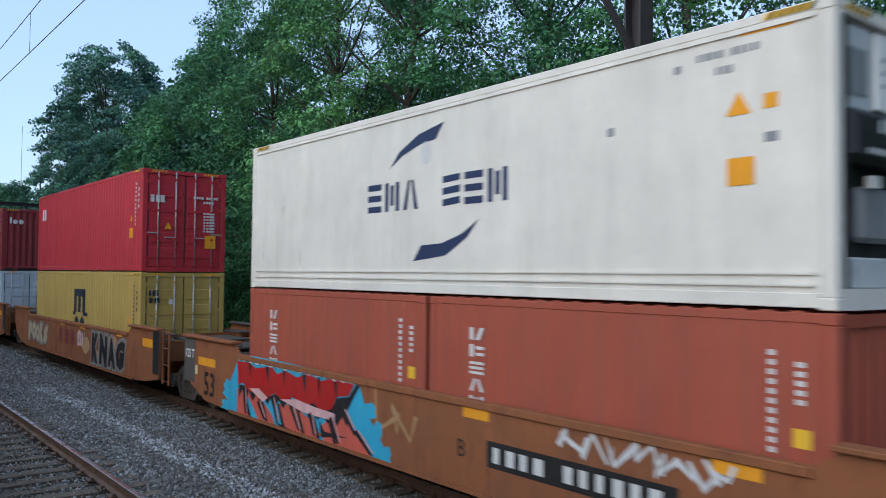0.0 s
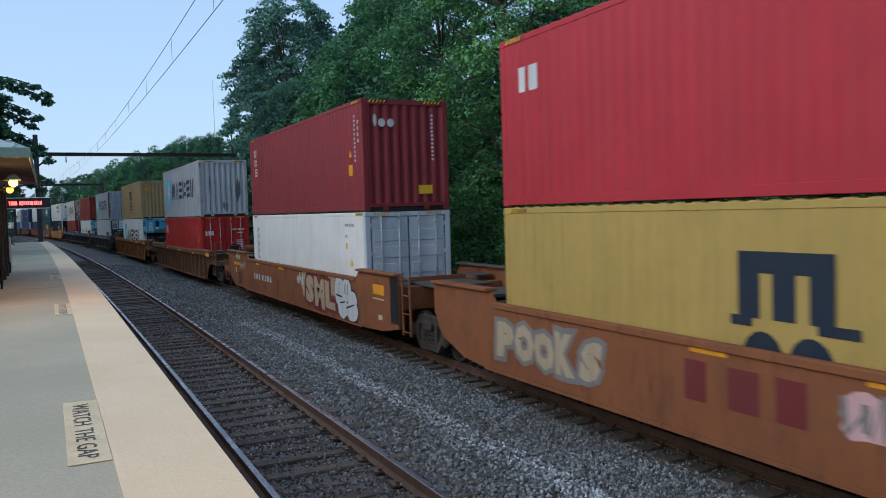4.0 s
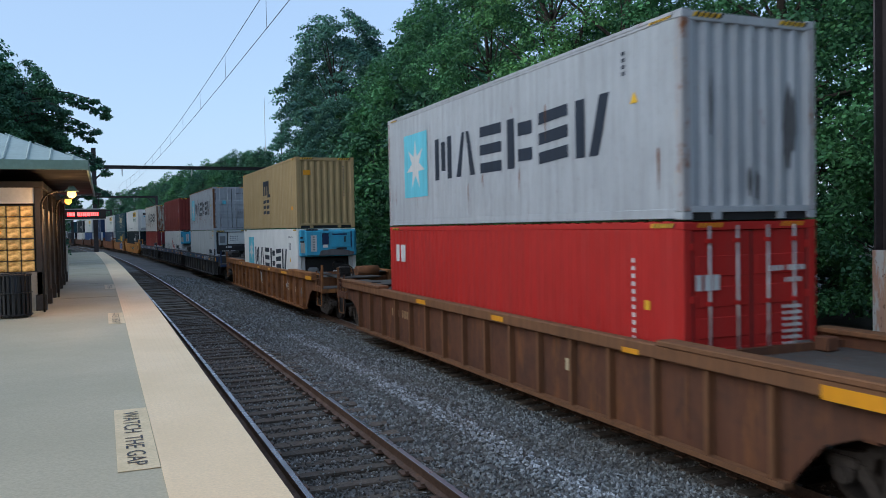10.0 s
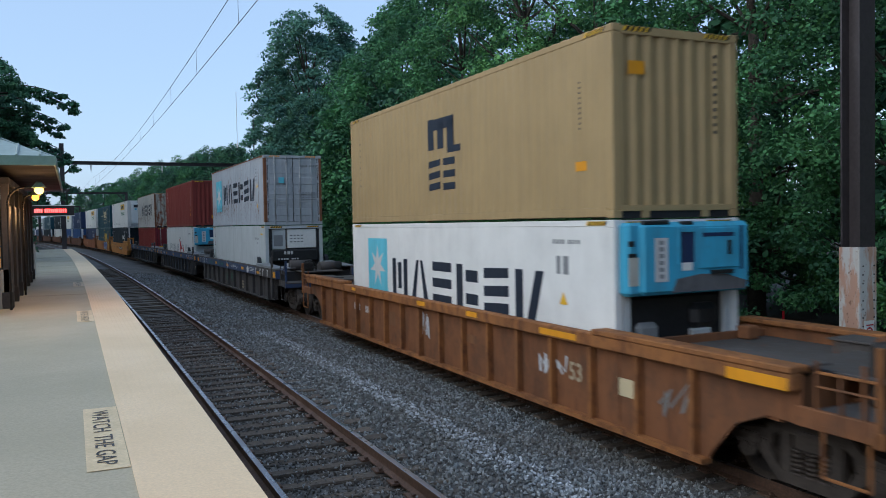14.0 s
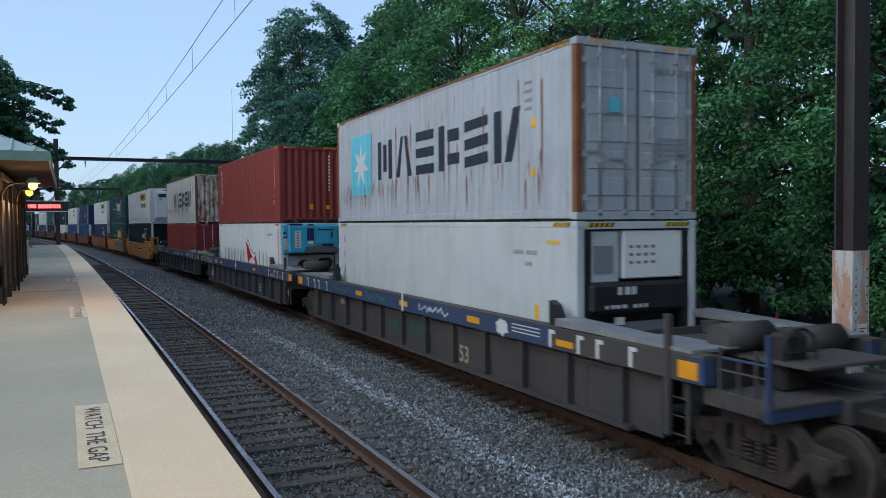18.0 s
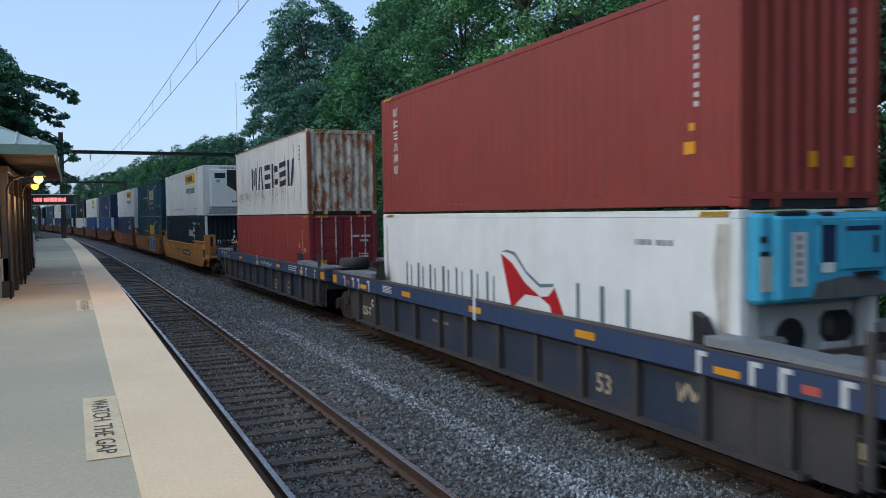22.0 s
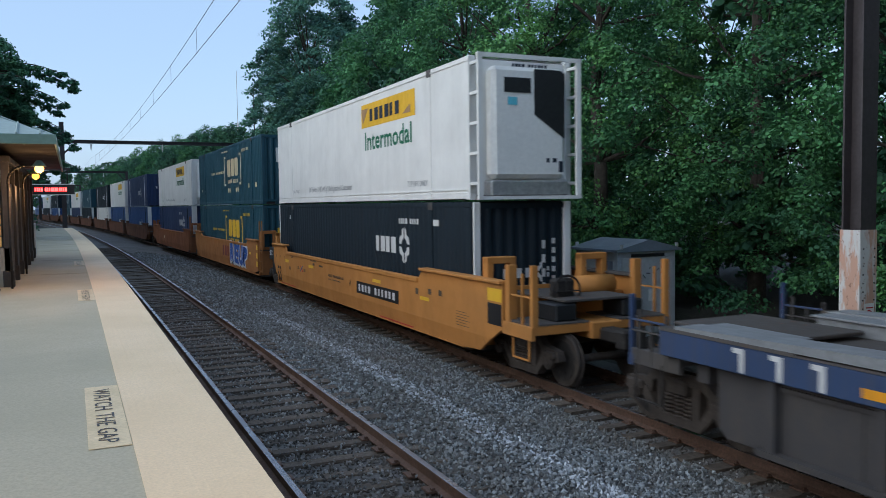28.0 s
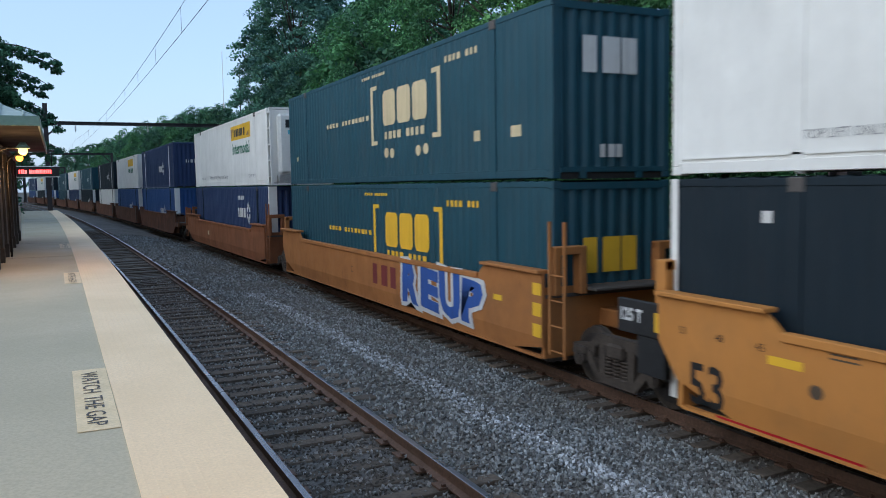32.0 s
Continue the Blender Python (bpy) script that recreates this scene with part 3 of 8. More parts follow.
# ---- station shelter, lamp, bin, signs ----
def shelter():
    s = tagged(empty("station_shelter", pose(0, 0, PLAT_Z)), "low brown station shelter with a green metal hip roof", "shelter")
    x1, x0, y0, y1, h = -1.2, -5.4, 19.6, 31.0, 2.82
    # glazed end wall of lit glass blocks
    part("base_wall", boxes((x0, x1, y0, y0 + 0.2, 0, 0.84)), "shelter_wall", s)
    part("head_panel", boxes((x0, x1 - 0.16, y0 + 0.02, y0 + 0.14, 2.34, 2.78)), "panel_white", s, "white panel above the glass blocks")
    blk = mesh_of(boxes((-0.125, 0.125, -0.04, 0.04, -0.112, 0.112), bevel=0.018), "glass_block", "block_glow")
    for i in range(11):
        for j in range(6):
            share("glass_block", blk, s, pose(x1 - 0.32 - i * 0.265, y0 + 0.09, 0.975 + j * 0.24))
    for j in range(7):
        part("glazing_bar", boxes((x0, x1 - 0.17, y0 + 0.035 - 0.02 * (j == 3), y0 + 0.14, 0.85 + j * 0.24 - 0.012 * (j == 3), 0.862 + j * 0.24 + 0.012 * (j == 3))), "shelter_brown", s)
    for i in range(12):
        part("glazing_bar", boxes((x1 - 0.19 - i * 0.265, x1 - 0.178 - i * 0.265, y0 + 0.03, y0 + 0.14, 0.84, 2.3)), "shelter_brown", s)
    part("back_wall", boxes((x0, x1 - 0.1, y1 - 0.2, y1, 0, h)), "shelter_wall", s)
    part("side_wall", boxes((x0 - 0.2, x0, y0, y1, 0, h)), "shelter_wall", s)
    for i in range(7):
        y = y0 + 0.08 + i * (y1 - y0 - 0.3) / 6
        part("post", boxes((x1 - 0.16, x1, y - 0.08, y + 0.08, 0, h), (x1 - 0.19, x1 + 0.03, y - 0.11, y + 0.11, 0, 0.35), bevel=0.01), "shelter_brown", s)
    for i in range(6):
        y = y0 + 0.3 + i * (y1 - y0 - 0.3) / 6
        part("side_panel", boxes((x1 - 0.10, x1 - 0.06, y, y + 1.55, 0.25, 2.25)), "shelter_brown", s)
    part("wall_plate", boxes((x0, x1 + 0.02, y0 - 0.05, y1, h - 0.14, h), bevel=0.01), "shelter_brown", s)
    # hip roof with raised seams and a fascia
    ex0, ex1, ey0, ey1, ez = x0 - 0.9, x1 + 0.92, y0 - 1.3, y1 + 1.0, 3.12
    rx, rz = (ex0 + ex1) / 2, ez + 1.25
    half = (ex1 - ex0) / 2
    bm = bmesh.new()
    e = [bm.verts.new(p) for p in ((ex0, ey0, ez), (ex1, ey0, ez), (ex1, ey1, ez), (ex0, ey1, ez))]
    r = [bm.verts.new(p) for p in ((rx, ey0 + half, rz), (rx, ey1 - half, rz))]
    for f in ((e[0], e[1], r[0]), (e[1], e[2], r[1], r[0]), (e[2], e[3], r[1]), (e[3], e[0], r[0], r[1])):
        bm.faces.new(f)
    ret = bmesh.ops.extrude_face_region(bm, geom=bm.faces[:])
    bmesh.ops.translate(bm, verts=[g for g in ret["geom"] if isinstance(g, bmesh.types.BMVert)], vec=(0, 0, 0.05))
    bmesh.ops.recalc_face_normals(bm, faces=bm.faces[:])
    roof = part("roof", bm, "roof_green", s, "green standing-seam metal roof")
    k = rz - ez
    for i in range(14):
        x = ex0 + 0.25 + i * (ex1 - ex0 - 0.5) / 13
        t = min(x - ex0, ex1 - x)
        part("seam", pipe([(x, ey0, ez + 0.07), (x, ey0 + t, ez + 0.07 + k * t / half)], 0.025, 5), "roof_green", roof)
    for i in range(22):
        y = ey0 + 0.4 + i * (ey1 - ey0 - 0.8) / 21
        t = min(half, y - ey0, ey1 - y)
        part("seam", pipe([(ex1, y, ez + 0.07), (ex1 - t, y, ez + 0.07 + k * t / half)], 0.025, 5), "roof_green", roof)
    part("fascia", boxes((ex0, ex1 + 0.04, ey0 - 0.04, ey0, ez - 0.14, ez + 0.06), (ex1, ex1 + 0.04, ey0, ey1, ez - 0.14, ez + 0.06), bevel=0.006), "trim_green", s, "dark green fascia and gutter")
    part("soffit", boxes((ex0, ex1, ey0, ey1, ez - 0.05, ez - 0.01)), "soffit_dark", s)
    return s


def bracket_lamp(x, y, z, side=0.62, watts=30.0, bulb="lamp_glow"):
    m = tagged(empty("wall_lamp", pose(x, y, z)), "lit gooseneck lamp on the station platform", "lamp", group="platform lamps")
    pts = [(0, 0, -2.6), (0, 0, -0.4)]
    for i in range(9):
        a = math.pi / 2 * i / 8
        pts.append((side * 0.55 * (1 - math.cos(a)), 0, -0.35 + 0.33 * math.sin(a)))
    pts.append((side, 0, 0.0))
    part("arm", pipe(pts, 0.024, 8), "iron", m, "bent pipe arm")
    bm = bmesh.new()
    tube(bm, (side, 0, -0.03), (side, 0, 0.1), 0.15, 14, 0, 0.05)
    part("shade", bm, "trim_green", m)
    bm = bmesh.new()
    bmesh.ops.create_uvsphere(bm, u_segments=12, v_segments=8, radius=0.09, matrix=Matrix.Translation((side, 0, -0.08)))
    part("bulb", bm, bulb, m, "glowing warm bulb")
    d = bpy.data.lights.new("lamp_light", "POINT")
    d.energy, d.color, d.shadow_soft_size = watts, (1.0, 0.55, 0.24), 0.12
    o = new("lamp_light", d)
    o.location = (x + side, y, z - 0.45)
    return m


def litter_bin(x, y):
    b = tagged(empty("litter_bin", pose(x, y, PLAT_Z)), "black slatted metal litter bin on the platform", "bin")
    bm = bmesh.new()
    tube(bm, (0, 0, 0.03), (0, 0, 0.86), 0.27, 18)
    part("liner", bm, "bin_black", b)
    slat = mesh_of(boxes((0.285, 0.305, -0.028, 0.028, 0.02, 0.88), bevel=0.006), "slat", "bin_black")
    for i in range(20):
        share("slat", slat, b, pose(0, 0, 0, 0, 0, i * 18))
    for z in (0.06, 0.5, 0.86):
        bm = bmesh.new()
        for i in range(20):
            a, c = math.radians(i * 18), math.radians(i * 18 + 18)
            tube(bm, (0.315 * math.cos(a), 0.315 * math.sin(a), z), (0.315 * math.cos(c), 0.315 * math.sin(c), z), 0.016, 6)
        part("hoop", bm, "bin_black", b)
    return b


def led_sign(y):
    x0, x1 = -1.3, 0.06
    s = tagged(empty("led_sign", pose((x0 + x1) / 2, y, PLAT_Z + 2.25)), "hanging black platform sign with red lit letters", "sign")
    part("case", boxes((-0.74, 0.74, -0.1, 0.1, -0.05, 0.33), bevel=0.015), "bin_black", s)
    part("rim", boxes((-0.76, 0.76, -0.115, -0.1, -0.07, -0.045), (-0.76, 0.76, -0.115, -0.1, 0.325, 0.35)), "panel_white", s)
    bm = art(bars(-0.62, 0.07, 1.1, 0.14, 16, 0.22), lambda u, v, d: (u, -0.105, v))
    part("red_writing", bm, "led_red", s, "row of glowing red signs")
    for x in (-0.5, 0.5):
        part("hanger", pipe([(x, 0, 0.33), (x, 0, 0.9)], 0.02), "bin_black", s)
    part("cross_arm", boxes((-1.9, 0.6, -0.05, 0.05, 0.86, 0.96)), "shelter_brown", s)
    part("stand", boxes((-1.95, -1.8, -0.08, 0.08, -2.25, 0.98)), "shelter_brown", s)
    return s


def bollard(x, y):
    b = tagged(empty("white_post", pose(x, y, PLAT_Z)), "white painted panel post at the platform", "post")
    part("panel", boxes((-0.08, 0.08, -0.05, 0.05, 0, 1.15), bevel=0.02), "pole_white", b)
    return b


shelter()
bracket_lamp(-1.2, 19.2, PLAT_Z + 2.6, 0.6)
bracket_lamp(-1.12, 23.4, PLAT_Z + 2.6, 0.3, 14.0, "lamp_amber")
# Lamp behind the camera, out of view, added for the platform's warm light.
bracket_lamp(-1.9, 1.2, PLAT_Z + 2.6, 0.6, 48.0)
litter_bin(-1.68, 18.35)
led_sign(34.0)
bollard(-1.3, 33.0)


# ---- catenary portals and wires ----
def h_column(name, x, y, z0, z1, parent, w=0.36):
    h, t, q = w / 2, w / 2 - 0.035, 0.014
    sec = [(-h, -h), (h, -h), (h, -t), (q, -t), (q, t), (h, t), (h, h), (-h, h), (-h, t), (-q, t), (-q, -t), (-h, -t)]
    bm = bmesh.new()
    lo, hi = ([bm.verts.new((x + a, y + b, z)) for a, b in sec] for z in (z0, z1))
    bm.faces.new(lo)
    bm.faces.new(hi[::-1])
    for i in range(12):
        bm.faces.new((lo[i], hi[i], hi[(i + 1) % 12], lo[(i + 1) % 12]))
    bmesh.ops.recalc_face_normals(bm, faces=bm.faces[:])
    return part(name, bm, "pole_steel", parent)


def portal(y, xl, xr, zb, painted=False, mast=0.0):
    p = tagged(empty("catenary_portal", pose(bend(y), y, 0, 0, 0, turn(y))), "dark riveted steel catenary portal over the tracks", "catenary portal", group="catenary portals")
    h_column("column", xr, 0, -0.5, zb + (1.6 if painted else 0.14), p)
    h_column("column", xl, 0, PLAT_Z, zb + 1.6, p, 0.36)
    part("beam", boxes((xl, xr, -0.12, 0.12, zb + 0.12, zb + 0.15), (xl, xr, -0.12, 0.12, zb - 0.15, zb - 0.12), (xl, xr, -0.012, 0.012, zb - 0.13, zb + 0.13)), "pole_steel", p)
    for a, b in (((xl, 0, zb - 1.1), (xl + 1.1, 0, zb - 0.1)), ((xr, 0, zb - 1.5), (xr - 1.3, 0, zb - 0.1))):
        bm = bmesh.new()
        tube(bm, a, b, 0.07, 6)
        part("brace", bm, "pole_steel", p)
    if mast:
        bm = bmesh.new()
        tube(bm, (xr - 0.1, 0, zb + 0.14), (xr - 0.1, 0, zb + mast * 0.6), 0.06, 8)
        tube(bm, (xr - 0.1, 0, zb + mast * 0.6), (xr - 0.1, 0, zb + mast), 0.035, 8)
        part("mast", bm, "wire_metal", p, "slim steel mast")
    for x in (NEAR_X, FAR_X):
        bm = bmesh.new()
        for k in range(5):
            tube(bm, (x, 0, zb - 0.2 - k * 0.09), (x, 0, zb - 0.25 - k * 0.09), 0.07, 8)
        tube(bm, (x, 0, zb - 0.1), (x, 0, zb - 0.75), 0.02, 6)
        part("insulator", bm, "pole_white", p)
    if painted:
        part("painted_foot", boxes((xr - 0.19, xr + 0.19, -0.196, -0.182, -0.2, 2.72), (xr - 0.205, xr - 0.182, -0.19, 0.19, -0.2, 2.72)), "pole_peeling", p, "peeling white and salmon paint on the column foot")
        part("warning_plate", boxes((xr - 0.11, xr + 0.12, -0.212, -0.203, 1.16, 1.52)), "panel_white", p, "small white prohibition plate")
        bm = art([ellipse(xr, 1.33, 0.085, 0.085)], lambda u, v, d: (u, -0.215, v))
        part("red_ring", bm, "d_red", p)
        bm = art([ellipse(xr, 1.33, 0.06, 0.06)], lambda u, v, d: (u, -0.2175, v))
        part("ring_field", bm, "panel_white", p)
        bm = art([[(xr - 0.06, 1.29), (xr - 0.045, 1.275), (xr + 0.06, 1.37), (xr + 0.045, 1.385)], rect(xr - 0.08, 1.44, xr + 0.09, 1.46), rect(xr - 0.05, 1.185, xr + 0.06, 1.2)], lambda u, v, d: (u, -0.2195, v))
        part("ring_bar", bm, "d_red", p)
        for sx in (-0.13, 0.13):
            for k in range(16):
                part("rivet", boxes((xr + sx - 0.012, xr + sx + 0.012, -0.206, -0.195, 0.3 + k * 0.14, 0.324 + k * 0.14)), "pole_steel", p)
    return p


def wires():
    w = tagged(empty("overhead_wires"), "two dark catenary wires with droppers above the track", "overhead wire", kind="structure")
    poles = (-70.0, 9.2, 75.0, 135.0, 200.0, 270.0)
    for x in (NEAR_X,):
        for sag, top in ((0.0, 6.76), (0.36, 7.52)):
            pts = []
            for a, b in zip(poles, poles[1:]):
                for i in range(12):
                    t = i / 12
                    y = a + (b - a) * t
                    pts.append((x + bend(y), y, top - sag * 4 * t * (1 - t)))
            part("wire", pipe(pts, 0.0066, 5), "wire_metal", w)
        bm = bmesh.new()
        for a, b in zip(poles, poles[1:]):
            n = int((b - a) / 4.8)
            for i in range(1, n):
                t = i / n
                y = a + (b - a) * t
                tube(bm, (x + bend(y), y, 6.76), (x + bend(y), y, 7.52 - 1.44 * t * (1 - t)), 0.004, 4)
        part("droppers", bm, "wire_metal", w)
    return w


portal(9.2, -3.2, 11.75, 8.6, True)
portal(75.0, 0.5, 16.8, 8.85, mast=5.4)
portal(132.0, -0.2, 11.8, 8.6)
portal(200.0, -0.2, 11.8, 8.3)
wires()


def cabinet():
    c = tagged(empty("relay_cabinet", pose(12.5, 16.66, -0.3)), "grey steel relay cabinet with a pitched roof and scrawls", "cabinet")
    w, d, h = 1.86, 1.87, 2.24
    part("body", boxes((0, w, 0, d, 0, h), bevel=0.02), "cab_grey", c)
    bm = bmesh.new()
    extr = [(-0.1, h), (w + 0.1, h), (w + 0.1, h + 0.06), (w / 2, h + 0.30), (-0.1, h + 0.06)]
    a = [bm.verts.new((x, -0.12, z)) for x, z in extr]
    b = [bm.verts.new((x, d + 0.12, z)) for x, z in extr]
    bm.faces.new(a)
    bm.faces.new(b[::-1])
    for i in range(5):
        bm.faces.new((a[i], b[i], b[(i + 1) % 5], a[(i + 1) % 5]))
    bmesh.ops.recalc_face_normals(bm, faces=bm.faces[:])
    part("roof", bm, "cab_roof", c, "blue-grey pitched steel roof")
    for x, y in ((0.05, -0.1), (w - 0.05, -0.1), (0.05, d)):
        part("lifting_eye", boxes((x - 0.05, x + 0.05, y - 0.02, y + 0.02, h + 0.05, h + 0.2), bevel=0.01), "cab_grey", c)
    part("door", boxes((0.12, w - 0.12, -0.03, 0.0, 0.12, h - 0.16), bevel=0.008), "cab_grey", c)
    part("vent", boxes((0.4, w - 0.4, -0.045, -0.03, h - 0.14, h - 0.06)), "machine_black", c)
    part("notice", boxes((0.95, 1.22, -0.04, -0.03, 0.95, 1.25)), "panel_white", c)
    rng = random.Random(3)
    bm = bmesh.new()
    for k in range(9):
        u, v = 0.55 + 0.11 * k, 1.72 + rng.uniform(-0.08, 0.08)
        tube(bm, (u, -0.035, v), (u + rng.uniform(-0.08, 0.12), -0.035, v + rng.uniform(-0.2, 0.2)), 0.014, 4)
    part("scrawl", bm, "d_dark", c, "dark spray-can scrawl")
    part("blue_patch", boxes((-0.006, 0.0, 0.2, 0.9, 0.9, 2.0)), "cab_roof", c, "dull blue overpainted patch")
    return c


cabinet()
mk = tagged(empty("line_marker", pose(11.6, 10.6, -0.5)), "thin red and white marker stake beside the tracks", "marker post")
part("stake", boxes((-0.014, 0.014, -0.014, 0.014, 0, 1.76)), "pole_white", mk)
part("cap", boxes((-0.016, 0.016, -0.016, 0.016, 1.76, 2.04)), "d_red", mk, "red top")

# ---- trees and undergrowth ----
def leaves(name, centres, radii, per, size, material, seed, droop=0.35):
    rng = np.random.default_rng(seed)
    n = len(centres) * per
    c = np.repeat(np.array(centres), per, 0)
    r = np.repeat(np.array(radii), per, 0)[:, None]
    d = rng.normal(0, 1, (n, 3))
    d /= np.linalg.norm(d, axis=1)[:, None]
    d[:, 2] = np.abs(d[:, 2]) - 0.25 * rng.random(n)
    p = c + d * r * rng.random((n, 1)) ** 0.4 * np.array([1.0, 1.0, 0.78])
    up = d * 0.9 + np.array([0, 0, 0.5]) + rng.normal(0, 0.45, (n, 3))
    t = np.cross(up, rng.normal(0, 1, (n, 3)))
    t /= np.linalg.norm(t, axis=1)[:, None]
    t[:, 2] -= droop * 0.6
    t /= np.linalg.norm(t, axis=1)[:, None]
    s = np.cross(t, up)
    s /= np.linalg.norm(s, axis=1)[:, None]
    ln = size * rng.uniform(0.6, 1.35, (n, 1))
    w = ln * rng.uniform(0.28, 0.45, (n, 1))
    v = np.stack([p, p + t * ln * 0.5 + s * w, p + t * ln, p + t * ln * 0.5 - s * w], 1).reshape(-1, 3)
    f = np.arange(4 * n).reshape(-1, 4)
    me = bpy.data.meshes.new(name)
    me.from_pydata(v.tolist(), [], f.tolist())
    me.materials.append(MATS[material])
    return me


def tree(height, spread, boughs, subs, per, leaf, material, seed, low=0.22, name="tree", label="tall leafy broadleaf tree", fat=1.0, droop=0.55, sprays=0):
    """Tapered trunk, limbs that fork, boughs of hanging leaf clumps with dark gaps between them."""
    rng = random.Random(seed)
    t = tagged(empty(name), label, "tree", group="trees along the line")
    bm = bmesh.new()
    r0 = height * 0.016
    p, pts = Vector((0, 0, -0.3)), []
    for i in range(7):
        q = Vector((rng.uniform(-0.3, 0.3) * i * 0.3, rng.uniform(-0.3, 0.3) * i * 0.3, height * 0.86 * (i + 1) / 7))
        tube(bm, p, q, r0 * (1 - i / 8), 8, 0, r0 * (1 - (i + 1) / 8))
        pts.append((p, q))
        p = q
    centres, radii = [], []
    for k in range(boughs):
        h = low + (1 - low) * (k + rng.random()) / boughs
        prof = math.sin(math.pi * min(1, (h - low * 0.6) / (1.06 - low * 0.6)) ** 0.8) ** 0.7
        a = k * 2.4 + rng.uniform(-0.5, 0.5)
        rad = spread * prof * (0.35 + 0.65 * math.sqrt(rng.random())) * rng.choice((0.8, 1.0, 1.0, 1.12))
        size = spread * rng.uniform(0.24, 0.40) * fat
        out = Vector((math.cos(a), math.sin(a), 0))
        c = out * rad + Vector((0, 0, h * height))
        for j in range(subs):
            q = j / max(1, subs - 1)
            b = a + rng.uniform(-1.1, 1.1)
            w = Vector((math.cos(b), math.sin(b), 0)) * size * (0.15 + 0.85 * q)
            centres.append(tuple(c + w + Vector((0, 0, size * (0.4 - droop * 1.5 * q) + rng.uniform(-0.15, 0.15)))))
            radii.append(size * rng.uniform(0.34, 0.52))
        if k % 2 == 0:
            st = pts[min(6, int(max(0.12, h - 0.13) * 7))][1]
            mid = st.lerp(c, 0.5) + Vector((0, 0, -0.25))
            tube(bm, st, mid, r0 * 0.24, 5, 0, r0 * 0.15)
            tube(bm, mid, c, r0 * 0.15, 5, 0, r0 * 0.04)
    for k in range(sprays):
        # long thin outer branches that rise and then hang, with little leaf on them
        a, h = rng.uniform(-0.9, 0.5), height * (0.52 + 0.42 * k / max(1, sprays - 1))
        out = Vector((math.cos(a), math.sin(a), 0))
        reach = spread * rng.uniform(1.2, 1.75)
        last = Vector((0, 0, h - 1.0))
        for j in range(1, 9):
            q = j / 8
            here = out * reach * q + Vector((0, 0, h - 1.0 + 1.9 * q - 2.3 * q * q))
            tube(bm, last, here, 0.05 * (1.1 - q) + 0.01, 4)
            last = here
            if j > 2:
                for side in (-1, 1):
                    centres.append(tuple(here + Vector((rng.uniform(-0.15, 0.15), side * 0.25, -0.10 - 0.2 * rng.random()))))
                    radii.append(0.30)
    part("trunk", bm, "bark", t)
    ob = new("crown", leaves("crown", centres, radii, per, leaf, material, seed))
    ob.parent = t
    return t


